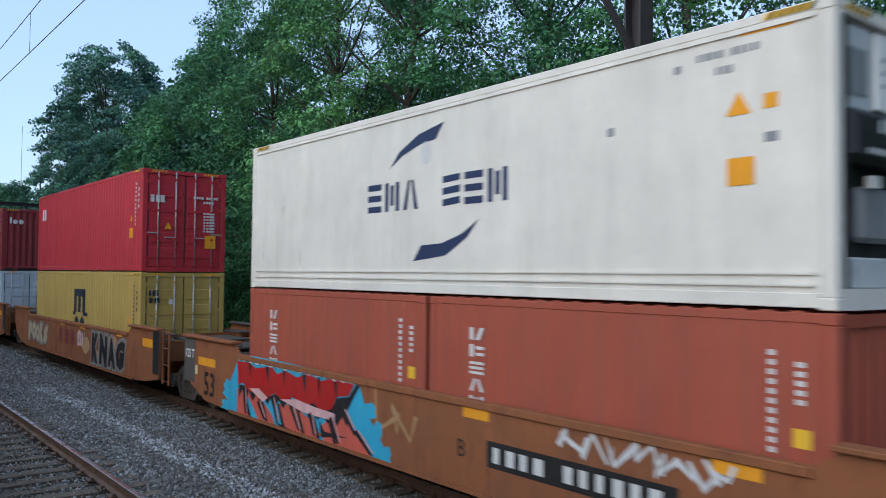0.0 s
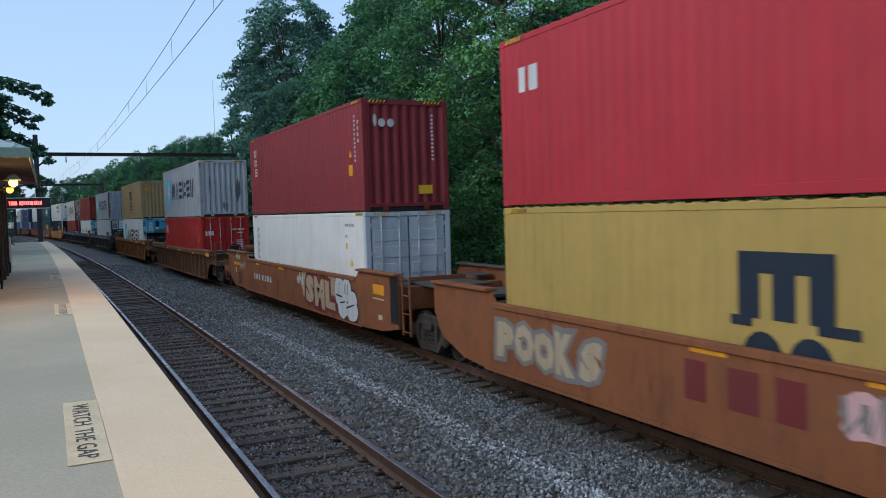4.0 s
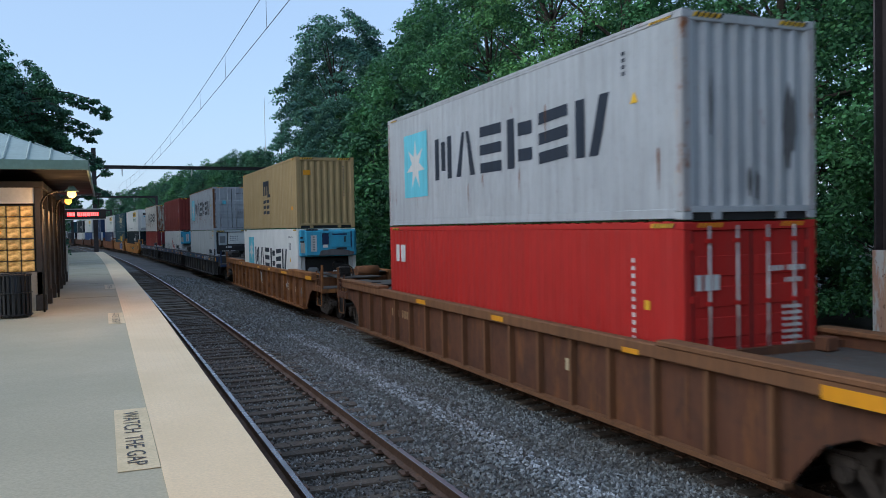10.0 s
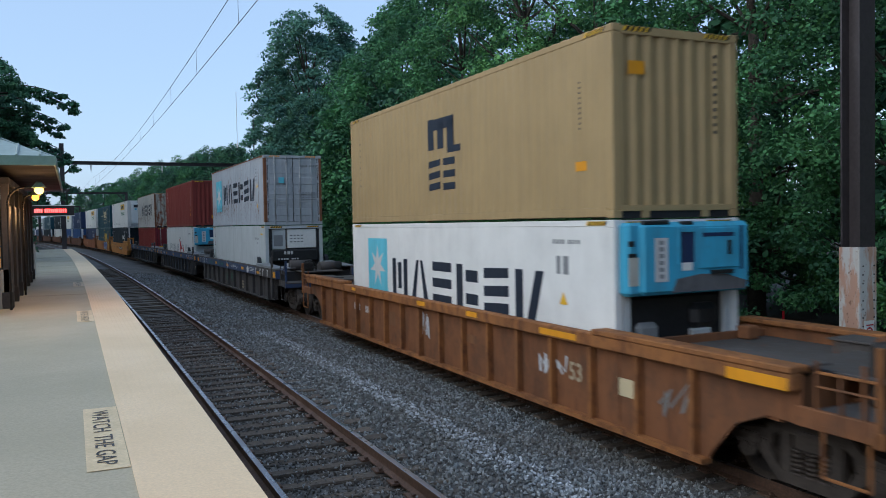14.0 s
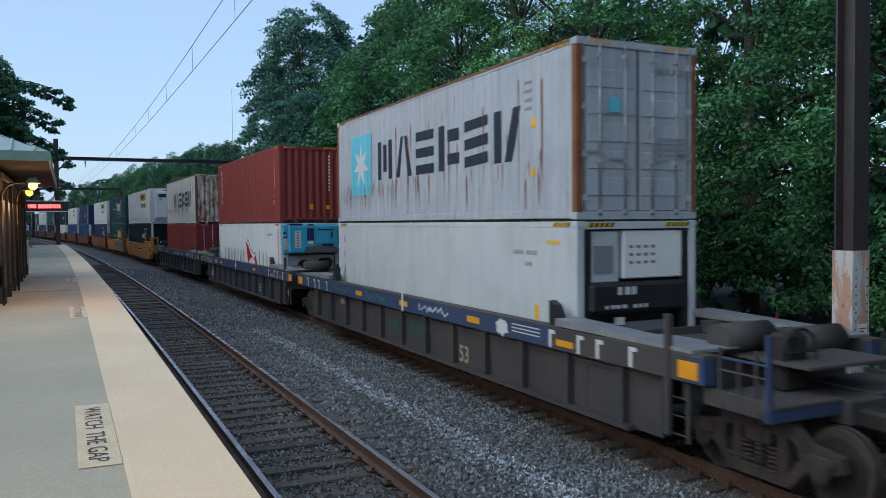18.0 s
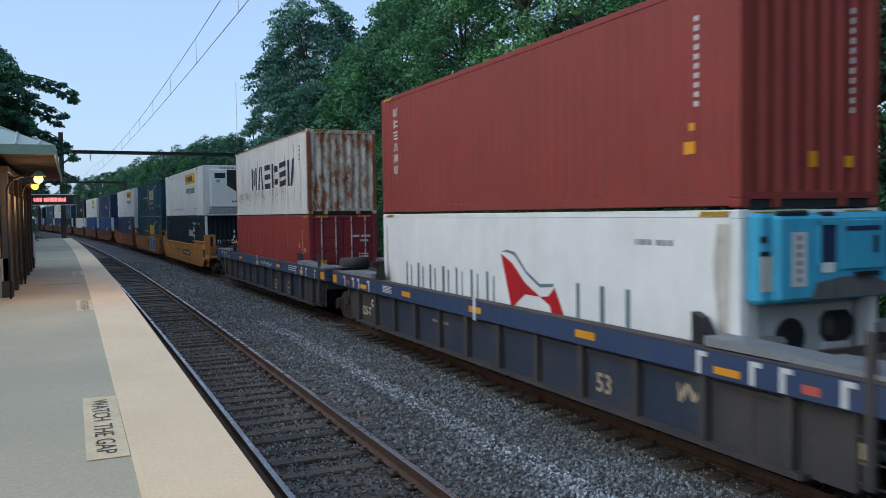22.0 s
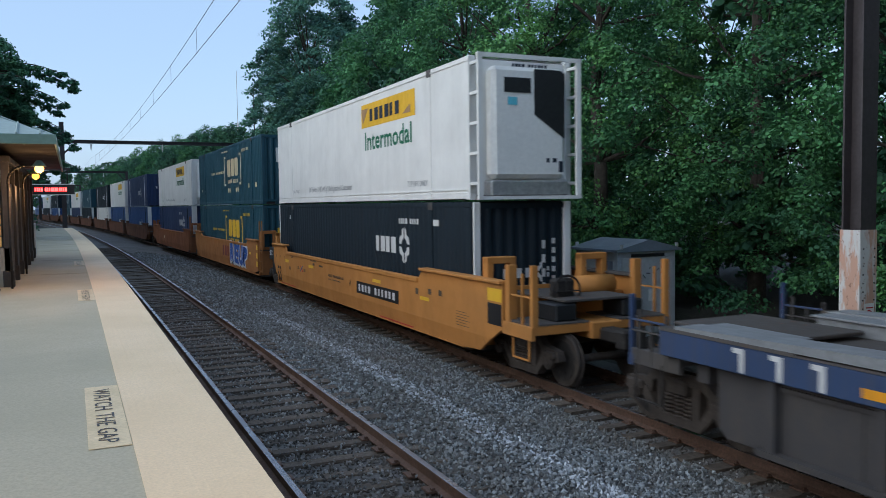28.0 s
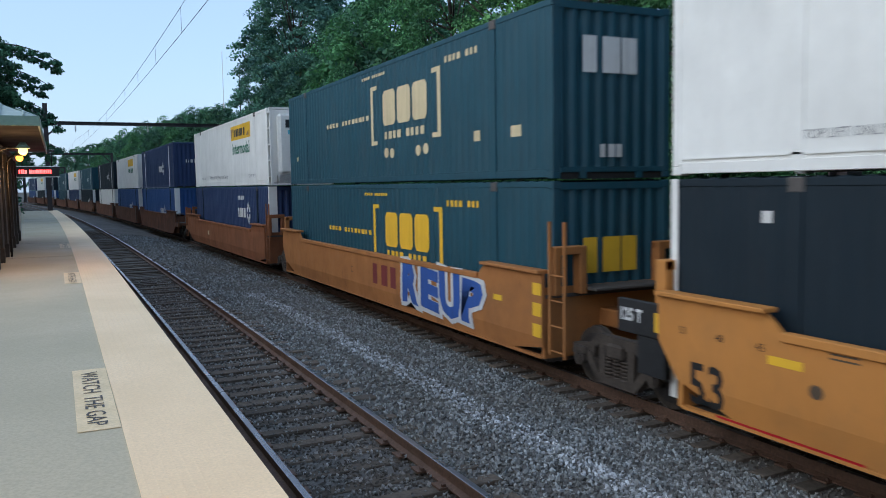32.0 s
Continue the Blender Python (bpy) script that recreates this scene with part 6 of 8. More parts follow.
        for k in range(2):
            x = -1.38 + 2.14 * k
            if style == "yellow":
                y1, h = s * (e + (0.1 if kind == "joint" else -0.9)), top + 0.62
                part("well_guide", boxes((x, x + 0.13, y1 - 0.11, y1 + 0.11, top - 0.16, h), (x + 0.5, x + 0.63, y1 - 0.11, y1 + 0.11, top - 0.16, h), (x, x + 0.63, y1 - 0.11, y1 + 0.11, h - 0.12, h + 0.01), bevel=0.012), m_side, c, "hooped container guide")
            elif style == "smooth":
                part("deck_hatch", boxes((x + 0.1, x + 0.6, s * (e - 1.6), s * (e - 0.6), top + 0.02, top + 0.05), bevel=0.006), "car_deck", c)
            else:
                part("well_guide", boxes((x, x + 0.22, s * (w + 0.1), s * (w + 0.35), top - 0.15, top + 0.05), bevel=0.015), m_side, c)
                part("cover_plate", boxes((x, x + 0.6, s * (e - 1.5), s * (e - 0.15), top + 0.03, top + 0.06), (x + 0.05, x + 0.12, s * (e - 1.45), s * (e - 0.2), top - 0.16, top + 0.03), bevel=0.006), "walk_grey" if style == "blue" else "car_deck", c)
        if style == "blue":
            for sx in (-1, 1):
                part("guide_block", extrude_yz(bmesh.new(), [(s * 5.62, top), (s * 5.92, top), (s * 5.90, top + 0.16), (s * 5.78, top + 0.34), (s * 5.62, top + 0.40)], sx * 1.36, sx * 1.5), "machine_black", c, "black container guide block")
                part("ledge", extrude_yz(bmesh.new(), [(s * 5.95, top + 0.03), (s * (e - 0.1), top + 0.03), (s * (e - 0.1), top + 0.07), (s * 5.95, top + 0.15)], sx * 1.16, sx * 1.60), "walk_grey", c, "worn grey steel ledge")
        if style == "blue" and s < 0:
            ladder(c, -1.47, -e + 0.55, 0.42, 1.25, "car_slate", 0.5, 4)
            part("post", boxes((-1.63, -1.55, -e + 0.5, -e + 0.6, 0.5, 2.05), bevel=0.01), "car_slate", c, "dark upright at the car's corner")
            bm = bmesh.new()
            tube(bm, (-0.95, -e + 0.35, top + 0.14), (-0.1, -e + 0.35, top + 0.14), 0.2, 16)
            part("air_tank", bm, "car_slate", c, "round air reservoir on the deck")
            part("valve", boxes((0.2, 0.5, -e + 0.2, -e + 0.5, top - 0.1, top + 0.2), bevel=0.04), "iron", c)
    for y, roll in trucks:
        truck(c, y, 1.78, roll)
    return c



def car_art(car, name, polys, material, off=0.004, label=""):
    return pieces(name, polys, lambda q: fold(car, art(q, lambda u, v, d: (-1.50 - off, -u, v))), material, car, label)


def car_text(car, body, size, u, v, material, sx=1.0, bold=0.0, off=0.005):
    bm = text_mesh(body, size, bold)
    for w in bm.verts:
        w.co = Vector((-1.50 - off, -(u + w.co.x * sx), v + w.co.y))
    return part("writing", fold(car, bm), material, car)


def splash(cu, cv, w, h, seed, n=22, rough=0.22):
    rng = random.Random(seed)
    return [(cu + w / 2 * math.cos(math.tau * i / n) * (1 + rng.uniform(-rough, rough)), cv + h / 2 * math.sin(math.tau * i / n) * (1 + rng.uniform(-rough, rough))) for i in range(n)]


def slabs(car, u0, v0, w, h, n, fill, seed, off=0.004, lean=0.25):
    """A quick sprayed scrawl: one unbroken wavering stroke."""
    rng = random.Random(seed)
    pts, u = [], u0
    for i in range(n * 4):
        q = i / (n * 4)
        pts.append((u0 + w * q + rng.uniform(-0.5, 0.6) * w / n, v0 + h * (rng.uniform(0.55, 1.0) if i % 2 else rng.uniform(0.0, 0.45))))
    r = min(h * 0.09, 0.035)
    bm = bmesh.new()
    row = []
    for i, (u, v) in enumerate(pts):
        a, b = Vector(pts[max(0, i - 1)]), Vector(pts[min(len(pts) - 1, i + 1)])
        d = (b - a).normalized()
        k = r * rng.uniform(0.6, 1.5)
        x = -1.50 - off - 0.0002 * i
        row.append((bm.verts.new((x, -(u - d.y * k), v + d.x * k)), bm.verts.new((x, -(u + d.y * k), v - d.x * k))))
    for (a, b), (c, d) in zip(row, row[1:]):
        bm.faces.new((a, b, d, c))
    return part("graffiti", bm, fill, car, "sprayed scrawl, unreadable")


def tag_word(car, body, u0, v0, u1, v1, fill, edge, lean=0.0, off=0.006, thick=0.05):
    """A sprayed word, letter by letter, each stretched to its place, with an outline round it."""
    rng = random.Random(len(body) * 7 + int(100 * v1))
    p = (u1 - u0) / len(body)
    for k, ch in enumerate(body):
        a0, a1 = u0 + (k - 0.10) * p, u0 + (k + 1.10) * p
        b0, b1, tilt = v0 + rng.uniform(-0.03, 0.05), v1 + rng.uniform(-0.07, 0.03), lean + rng.uniform(-0.08, 0.08)
        first, span = None, None
        for bold, m, o in ((thick * 2.4, edge, off + 0.0008 * (k % 2)), (thick, fill, off + 0.004 + 0.0008 * (k % 2))):
            bm = text_mesh(ch, 1.0, bold)
            if span is None:
                us, vs = [v.co.x for v in bm.verts], [v.co.y for v in bm.verts]
                span = (min(us), max(us), min(vs), max(vs))
            a, b, c, d = span
            for w in bm.verts:
                u, v = (w.co.x - a) / (b - a), (w.co.y - c) / (d - c)
                bow = 0.05 * math.sin(3.1 * v + k)
                w.co = Vector((-1.50 - o, -(a0 + (a1 - a0) * (u + bow) + tilt * (v - 0.5)), b0 + (b1 - b0) * (v + 0.03 * math.sin(4 * u + k))))
            ob = part("graffiti" if first is None else "fill", fold(car, bm), m, car if first is None else first, "sprayed graffiti letter with an outline" if first is None else "")
            first = first or ob


def zigzag(u0, u1, top, bottom, amp, n, seed):
    rng = random.Random(seed)
    up = [(u0 + (u1 - u0) * i / n, top + rng.uniform(-amp, amp) * (i % 2)) for i in range(n + 1)]
    dn = [(u0 + (u1 - u0) * i / n, bottom + (amp if i % 2 else -amp) * rng.uniform(0.4, 1.0)) for i in range(n, -1, -1)]
    return up + dn

# ---- the train, from its head backwards ----
LZ, UZ = 0.36, 3.265        # bottoms of the lower and upper boxes
HC = 2.88
ORANGE = "weathered orange-brown smooth-sided well car with graffiti"
BROWN = "rusty brown well car with ribbed sides"
BLUE = "slate well car with a dark blue top chord and ribbed sides"
YELLOW = "clean yellow-orange smooth-sided well car"

def rusty_frame(q, runs=34, post="c_rustpost", rail_mat="c_rustpost"):
    """Rust-eaten corner posts and rails, runs of rust below the lettering."""
    c, L, H, prof, dpt = q
    for y in (-6.09, 5.97):
        part("rusted_post", boxes((-W / 2 - 0.004, -W / 2 + 0.02, y, y + 0.12, 0.12, H - 0.12), bevel=0.004), post, c, "rusted corner post")
    part("rusted_post", boxes((-W / 2 + 0.01, -W / 2 + 0.12, -6.1, -6.08, 0.12, H - 0.12)), post, c)
    part("rusted_post", boxes((W / 2 - 0.12, W / 2 - 0.01, -6.1, -6.08, 0.12, H - 0.12)), post, c)
    part("rusted_rail", boxes((-W / 2 - 0.003, -W / 2 + 0.02, -5.9, 5.9, H - 0.05, H - 0.005)), rail_mat, c)
    rng = random.Random(int(L * H * 100) + len(MOVERS))
    spots = [(rng.uniform(0.5, L - 0.4), rng.choice((1.05, 1.05, 0.9, rng.uniform(0.6, 2.6))), rng.uniform(0.25, 0.8), rng.uniform(0.010, 0.024)) for _ in range(runs)]
    if runs > 20:
        # short drips off every corrugation near one end, a few long runs out of the lettering
        spots += [(0.75 + 0.139 * k + rng.uniform(-0.02, 0.02), 1.02 + rng.uniform(-0.12, 0.06), rng.uniform(0.3, 0.78), rng.uniform(0.008, 0.017)) for k in range(30) if rng.random() < 0.85]
        spots += [(u + rng.uniform(-0.05, 0.05), v1, v1 - rng.uniform(0.22, 0.5), rng.uniform(0.016, 0.03)) for u, v1 in ((4.6, 2.3), (5.3, 2.0), (7.25, 1.75), (7.55, 1.9), (7.9, 1.6), (9.1, 2.2), (10.35, 2.5), (11.2, 2.4))]
    for u, v1, drop, w in spots:
        w *= 1.25
        v0 = max(0.18, v1 - drop)
        side_art(q, "rust_run", [[(u - w * 0.15, v0), (u + w * 0.15, v0), (u + w * 0.7, v1 - drop * 0.45), (u + w, v1 - 0.1), (u + w * 0.4, v1), (u - w * 0.6, v1 - 0.03), (u - w, v1 - 0.14), (u - w * 0.5, v1 - drop * 0.6)]], "c_rustrun")


# A: white refrigerated box on two brick-red short boxes
car = well_car(9.6, "smooth", 9.0, 9.0, "joint", "joint", ORANGE, [(9.9, True), (-9.7, True)])
car_art(car, "graffiti", [[(-6.05, 1.44), (-6.31, 1.09), (-6.77, 0.70), (-6.49, 0.58), (-6.90, 0.38), (-6.12, 0.38), (-5.19, 0.38), (-4.19, 0.38), (-2.79, 0.38), (-1.98, 0.38), (-1.19, 0.38), (-0.85, 0.38), (-0.47, 0.38), (-0.62, 0.53), (-1.10, 0.98), (-1.24, 1.17), (-1.40, 1.45), (-2.32, 1.56), (-3.92, 1.60), (-5.37, 1.60)]], "g_cyan", 0.004, "large cyan, red and salmon graffiti piece")
car_art(car, "graffiti", [[(-6.04, 0.88), (-5.74, 0.91), (-5.35, 0.38), (-6.03, 0.38)]], "g_salmon", 0.007)
car_art(car, "graffiti", [[(-5.61, 0.85), (-5.03, 0.87), (-4.46, 0.55), (-4.34, 0.38), (-5.03, 0.39)]], "g_salmon", 0.007)
car_art(car, "graffiti", [[(-4.22, 0.81), (-3.57, 0.85), (-2.96, 0.68), (-2.59, 0.48), (-2.79, 0.38), (-3.36, 0.38), (-3.91, 0.39)]], "g_salmon", 0.007)
car_art(car, "graffiti", [[(-2.55, 0.52), (-2.03, 0.69), (-1.60, 0.53), (-1.04, 0.38), (-1.92, 0.38)]], "g_salmon", 0.007)
car_art(car, "graffiti", [[(-4.34, 0.46), (-3.49, 0.38), (-4.05, 0.38)]], "g_black", 0.009)
car_art(car, "graffiti", [[(-2.67, 0.73), (-2.49, 0.56), (-1.71, 0.57), (-2.15, 0.52), (-2.61, 0.44)]], "g_black", 0.009)
car_art(car, "graffiti", [[(-2.09, 1.17), (-1.71, 1.24), (-1.50, 1.46), (-1.40, 1.45), (-1.82, 0.93), (-2.15, 0.78), (-2.32, 0.91)]], "g_black", 0.009)
car_art(car, "graffiti", [[(-6.05, 1.44), (-5.45, 1.46), (-5.20, 1.37), (-4.50, 1.48), (-4.27, 1.35), (-3.92, 1.45), (-3.50, 1.37), (-3.11, 1.48), (-2.62, 1.40), (-2.27, 1.49), (-1.55, 1.46), (-1.73, 1.25), (-2.09, 1.20), (-2.26, 0.97), (-2.61, 0.87), (-2.86, 1.00), (-3.24, 0.88), (-3.64, 1.00), (-3.98, 0.88), (-4.34, 0.98), (-4.72, 0.85), (-5.11, 0.99), (-5.44, 0.87), (-5.78, 1.03), (-5.99, 0.96)]], "g_red", 0.011)
car_art(car, "graffiti", [[(-5.44, 0.95), (-5.03, 1.00), (-4.64, 0.86), (-4.87, 0.76)]], "g_pink", 0.014)
car_art(car, "graffiti", [[(-4.12, 0.90), (-3.50, 0.98), (-2.86, 0.93), (-2.15, 0.91), (-2.15, 0.78), (-3.24, 0.78)]], "g_pink", 0.014)
car_art(car, "graffiti", [[(-2.62, 0.62), (-2.1, 0.98), (-1.72, 0.9), (-1.58, 0.68), (-1.22, 0.52), (-1.02, 0.38), (-2.5, 0.38)]], "g_salmon", 0.0085)
for k, (u, v, du, dv) in enumerate(((-1.95, 0.98, 0.42, -0.34), (-1.55, 0.70, 0.5, -0.30), (-2.35, 0.80, 0.3, -0.38), (-5.1, 0.72, 0.3, -0.3), (-4.5, 0.86, 0.25, -0.42), (-3.75, 0.8, 0.35, -0.38), (-3.05, 0.78, 0.2, -0.36), (-5.75, 0.9, 0.12, -0.48))):
    car_art(car, "graffiti", [[(u, v), (u + 0.1, v + 0.05), (u + du + 0.05, v + dv + 0.03), (u + du, v + dv)]], "g_black", 0.0155 + 0.0004 * k)
    car_art(car, "graffiti", [[(u + 0.12, v + 0.04), (u + 0.15, v + 0.06), (u + du + 0.1, v + dv + 0.06), (u + du + 0.07, v + dv + 0.04)]], "g_pink", 0.0158 + 0.0004 * k)
for k, (u, v, w, h) in enumerate(((-1.1, 1.1, 0.36, 0.3), (-0.86, 0.82, 0.3, 0.26), (-0.62, 0.52, 0.26, 0.2), (-6.55, 0.86, 0.3, 0.3), (-6.6, 0.5, 0.34, 0.22))):
    car_art(car, "graffiti", [splash(u, v, w, h, 200 + k, 14, 0.3)], "g_cyan", 0.0045 + 0.0004 * k)
car_art(car, "graffiti", [zigzag(-6.0, -1.6, 1.50, 1.47, 0.03, 30, 9)], "g_white", 0.0165)
car_art(car, "graffiti", [zigzag(-5.95, -1.75, 0.97, 0.80, 0.10, 26, 3)], "g_black", 0.0100)
for k, (u, w) in enumerate(((-5.5, 0.1), (-4.75, 0.14), (-4.05, 0.1), (-3.3, 0.15), (-2.75, 0.1), (-2.2, 0.12))):
    car_art(car, "graffiti", [[(u, 1.46), (u + w, 1.44), (u + w * 0.9, 1.12), (u + w * 0.4, 1.3)]], "g_black", 0.0125)
    car_art(car, "graffiti", [[(u - 0.2, 0.8), (u - 0.12, 0.82), (u + 0.12, 0.42), (u + 0.02, 0.4)]], "g_black", 0.0105)
car_art(car, "number_panel", [rect(1.68, 0.76, 4.62, 1.1)], "d_black", 0.004)
car_art(car, "number_print", bars(1.8, 0.83, 2.7, 0.2, 11, 0.42), "d_white", 0.007)
car_text(car, "B", 0.34, 1.06, 0.80, "d_black")
car_text(car, "53", 0.72, -7.83, 0.55, "d_black", 0.9, 0.012)
car_art(car, "end_plate", [rect(-9.0, 0.75, -8.36, 1.74)], "car_deck", 0.003)
car_text(car, "125 T", 0.27, -8.94, 1.3, "d_white", 0.85, 0.006)
car_art(car, "yellow_mark", [rect(-8.15, 1.18, -7.2, 1.36), rect(1.19, 1.34, 1.71, 1.48), rect(5.0, 1.34, 5.53, 1.5)], "d_yellow", 0.004)
car_art(car, "white_square", [rect(-8.33, 0.95, -8.19, 1.15)], "d_cream", 0.004)
slabs(car, 2.9, 1.14, 2.5, 0.34, 9, "g_white", 5, 0.006)
slabs(car, -0.9, 0.62, 1.0, 0.9, 2, "g_tan", 9)
cm = container(9.6, 2.95, 12.19, 2.90, "c_cream", "white refrigerated container with dark blue line emblem", "reefer", smooth=True)
name_blocks(cm, 4.42, 1.30, 3.5, 0.46, 7, "d_navy", None, "d_white", ("level", "uprights", "splayed", None, "slants", "level", "uprights"))
side_art(cm, "emblem_arc", [[(5.05, 1.98), (5.3, 2.22), (5.8, 2.44), (6.44, 2.55), (6.24, 2.32), (5.85, 2.28), (5.4, 2.16)]], "d_navy", "dark blue arc of an emblem")
side_art(cm, "emblem_arc", [[(7.24, 1.08), (7.0, 0.84), (6.5, 0.58), (5.7, 0.50), (5.9, 0.74), (6.4, 0.76), (6.85, 0.88)]], "d_navy")
side_art(cm, "emblem_dot", [ellipse(6.0, 2.14, 0.13, 0.18)], "d_white")
side_art(cm, "number_print", bars(10.73, 2.55, 0.72, 0.08, 9) + bars(10.95, 2.38, 0.22, 0.08, 3), "d_grey")
side_art(cm, "yellow_marks", [triangle(11.21, 1.93, 0.28), rect(11.48, 1.95, 11.63, 2.1), rect(11.08, 1.22, 11.38, 1.5), rect(11.21, 2.72, 11.8, 2.76)], "d_yellow")
side_art(cm, "grey_marks", [rect(11.49, 1.62, 11.63, 1.72), rect(10.45, 2.48, 10.53, 2.56), rect(9.52, 1.92, 9.62, 2.02)], "d_grey")
part("side_moulding", boxes((-W / 2 - 0.012, -W / 2 + 0.02, -5.9, 5.9, 0.22, 0.25), (-W / 2 - 0.012, -W / 2 + 0.02, -5.9, 5.9, 0.33, 0.36), (-W / 2 - 0.01, -W / 2 + 0.02, -5.9, 5.9, 2.74, 2.77)), "c_cream", cm[0])
for dy, lab in ((3.08, "brick-red short container, faded"), (-3.08, "brick-red short container beside its twin")):
    q = container(9.6 + dy, LZ, 6.06, 2.57, "c_brick", lab)
    side_art(q, "number_print", column_bars(5.37, 1.22, 2.24, 11, 0.09) + column_bars(5.65, 1.7, 2.14, 5, 0.11), "d_white")
    side_art(q, "yellow_plate", [rect(5.62, 1.3, 5.8, 1.48)], "d_gold")
    side_art(q, "name_blocks", stack_blocks(0.92, 2.16, 6, 0.3, 0.17, 0.235), "d_white")

# B: crimson box on a yellow one
car = well_car(28.8, "smooth", 8.4, 8.5, "joint", "joint", ORANGE, [(9.75, True)])
tag_word(car, "POOKS", -6.0, 0.55, -2.9, 1.4, "g_beige", "g_grey", 0.05, 0.006, 0.08)
car_art(car, "brand_bars", bars(-1.3, 0.82, 2.1, 0.5, 3, 0.35), "g_maroon")
for k, (u, v) in enumerate(((1.9, 0.95), (1.25, 1.1), (3.2, 0.6), (4.6, 1.2))):
    car_art(car, "graffiti", [splash(u, v, 0.8, 0.5, 70 + k, 18, 0.2)], "g_pink" if k == 1 else "g_tan", 0.003)
tag_word(car, "KNAG", 2.56, 0.36, 5.78, 1.48, "g_black", "g_grey", 0.12, 0.006, 0.085)
slabs(car, 0.95, 0.85, 0.9, 0.5, 5, "g_grey", 8)
car_art(car, "yellow_mark", [rect(7.2, 1.3, 7.95, 1.52), rect(-1.2, 1.42, -0.6, 1.52), rect(1.2, 1.42, 1.8, 1.52), rect(5.0, 1.42, 5.5, 1.52)], "d_yellow")
q = container(28.8, UZ, 12.19, HC, "c_crimson", "crimson container with closed doors and white marks", "doors")
side_art(q, "name_blocks", bars(0.6, 1.92, 0.62, 0.42, 2, 0.2), "d_white")
usual_marks(q)
end_art(q, "name_blocks", bars(0.22, 1.95, 0.42, 0.2, 3, 0.15), "d_white", 0.055)
end_art(q, "number_print", bars(1.45, 2.1, 0.75, 0.07, 10) + bars(1.75, 1.97, 0.3, 0.07, 4) + [r for v in range(7) for r in bars(1.75, 1.66 - v * 0.085, 0.34, 0.05, 4)], "d_white", 0.055)
end_art(q, "yellow_marks", [rect(1.8, 0.68, 2.12, 1.05), triangle(0.72, 1.2, 0.22)], "d_yellow", 0.055)
q = container(28.8, LZ, 12.19, HC, "c_yellow", "mustard yellow container with closed doors and dark emblem", "doors")
side_art(q, "emblem", [rect(5.4, 1.52, 5.72, 2.3), rect(5.9, 1.52, 6.22, 2.2), rect(6.4, 1.52, 6.72, 2.2), rect(5.72, 2.05, 6.72, 2.3), rect(6.5, 1.42, 7.02, 1.54), rect(5.28, 1.42, 5.6, 1.54)] + [ellipse(5.75 + k * 0.66, 1.06, 0.3, 0.32, 16) for k in range(2)], "d_dark", "dark brown shipping emblem")
usual_marks(q, "d_dark")
end_art(q, "emblem", bars(0.22, 2.22, 0.3, 0.16, 3, 0.3) + bars(0.22, 2.03, 0.32, 0.14, 2, 0.2), "d_dark", 0.055)
end_art(q, "marks", [rect(0.78, 1.98, 0.9, 2.12)], "d_white", 0.055)

# C: dark maroon box on a white refrigerated one
car = well_car(48.0, "smooth", 8.7, 9.6, "joint", "end", ORANGE, [(10.0, True)])
car_art(car, "number_print", bars(-5.05, 0.86, 2.6, 0.2, 11, 0.42), "d_white")
car_text(car, "A", 0.3, -1.75, 0.78, "d_black")
tag_word(car, "SML", 1.5, 0.42, 4.4, 1.5, "g_beige", "g_maroon", 0.0, 0.006, 0.075)
g = car_art(car, "graffiti", [splash(4.78, 1.12, 0.9, 0.92, 1, 22, 0.06), splash(5.35, 1.2, 0.75, 0.72, 2, 22, 0.06), splash(5.0, 0.72, 0.85, 0.68, 3, 22, 0.06), splash(5.8, 0.95, 0.7, 0.6, 4, 22, 0.06), splash(5.7, 0.68, 1.0, 0.6, 5, 22, 0.06)], "g_black", 0.018, "white bubble graffiti with black outlines")
for k, (cu, cv, w, h) in enumerate(((4.78, 1.12, 0.82, 0.84), (5.35, 1.2, 0.67, 0.64), (5.0, 0.72, 0.77, 0.6), (5.8, 0.95, 0.62, 0.52), (5.7, 0.68, 0.92, 0.52))):
    part("fill", art([splash(cu, cv, w, h, k + 1, 22, 0.06)], lambda u, v, d, k=k: (-1.522 - 0.0008 * k, -u, v)), "g_white", g)
part("stroke", art([[(4.5, 1.0), (5.0, 0.98), (5.0, 1.02), (4.5, 1.05)], [(4.72, 0.98), (4.76, 0.98), (4.82, 1.4), (4.78, 1.42)], [(5.2, 1.1), (5.24, 1.08), (5.28, 1.36), (5.24, 1.38)], [(5.42, 1.08), (5.46, 1.1), (5.48, 1.34), (5.44, 1.36)], [(5.3, 0.7), (5.9, 0.84), (5.9, 0.88), (5.3, 0.75)], [(4.8, 0.8), (5.2, 0.86), (5.2, 0.9), (4.8, 0.84)]], lambda u, v, d: (-1.529, -u, v)), "g_black", g)
slabs(car, 0.65, 1.0, 0.75, 0.46, 4, "g_white", 17)
slabs(car, -8.2, 1.42, 0.9, 0.32, 7, "g_white", 18)
slabs(car, -7.45, 1.05, 0.9, 0.42, 4, "g_beige", 19)
car_text(car, "53", 0.62, -7.75, 0.52, "d_black", 0.85, 0.012)
car_art(car, "graffiti", [splash(1.5, 1.12, 0.7, 0.8, 31, 20, 0.2), splash(4.1, 1.25, 0.9, 0.6, 33, 20, 0.25)], "g_beige", 0.003)
car_art(car, "yellow_mark", [rect(-8.5, 1.24, -7.5, 1.36), rect(-4.7, 1.4, -4.2, 1.5), rect(-1.5, 1.4, -0.9, 1.5), rect(7.2, 1.26, 7.9, 1.5)], "d_yellow")
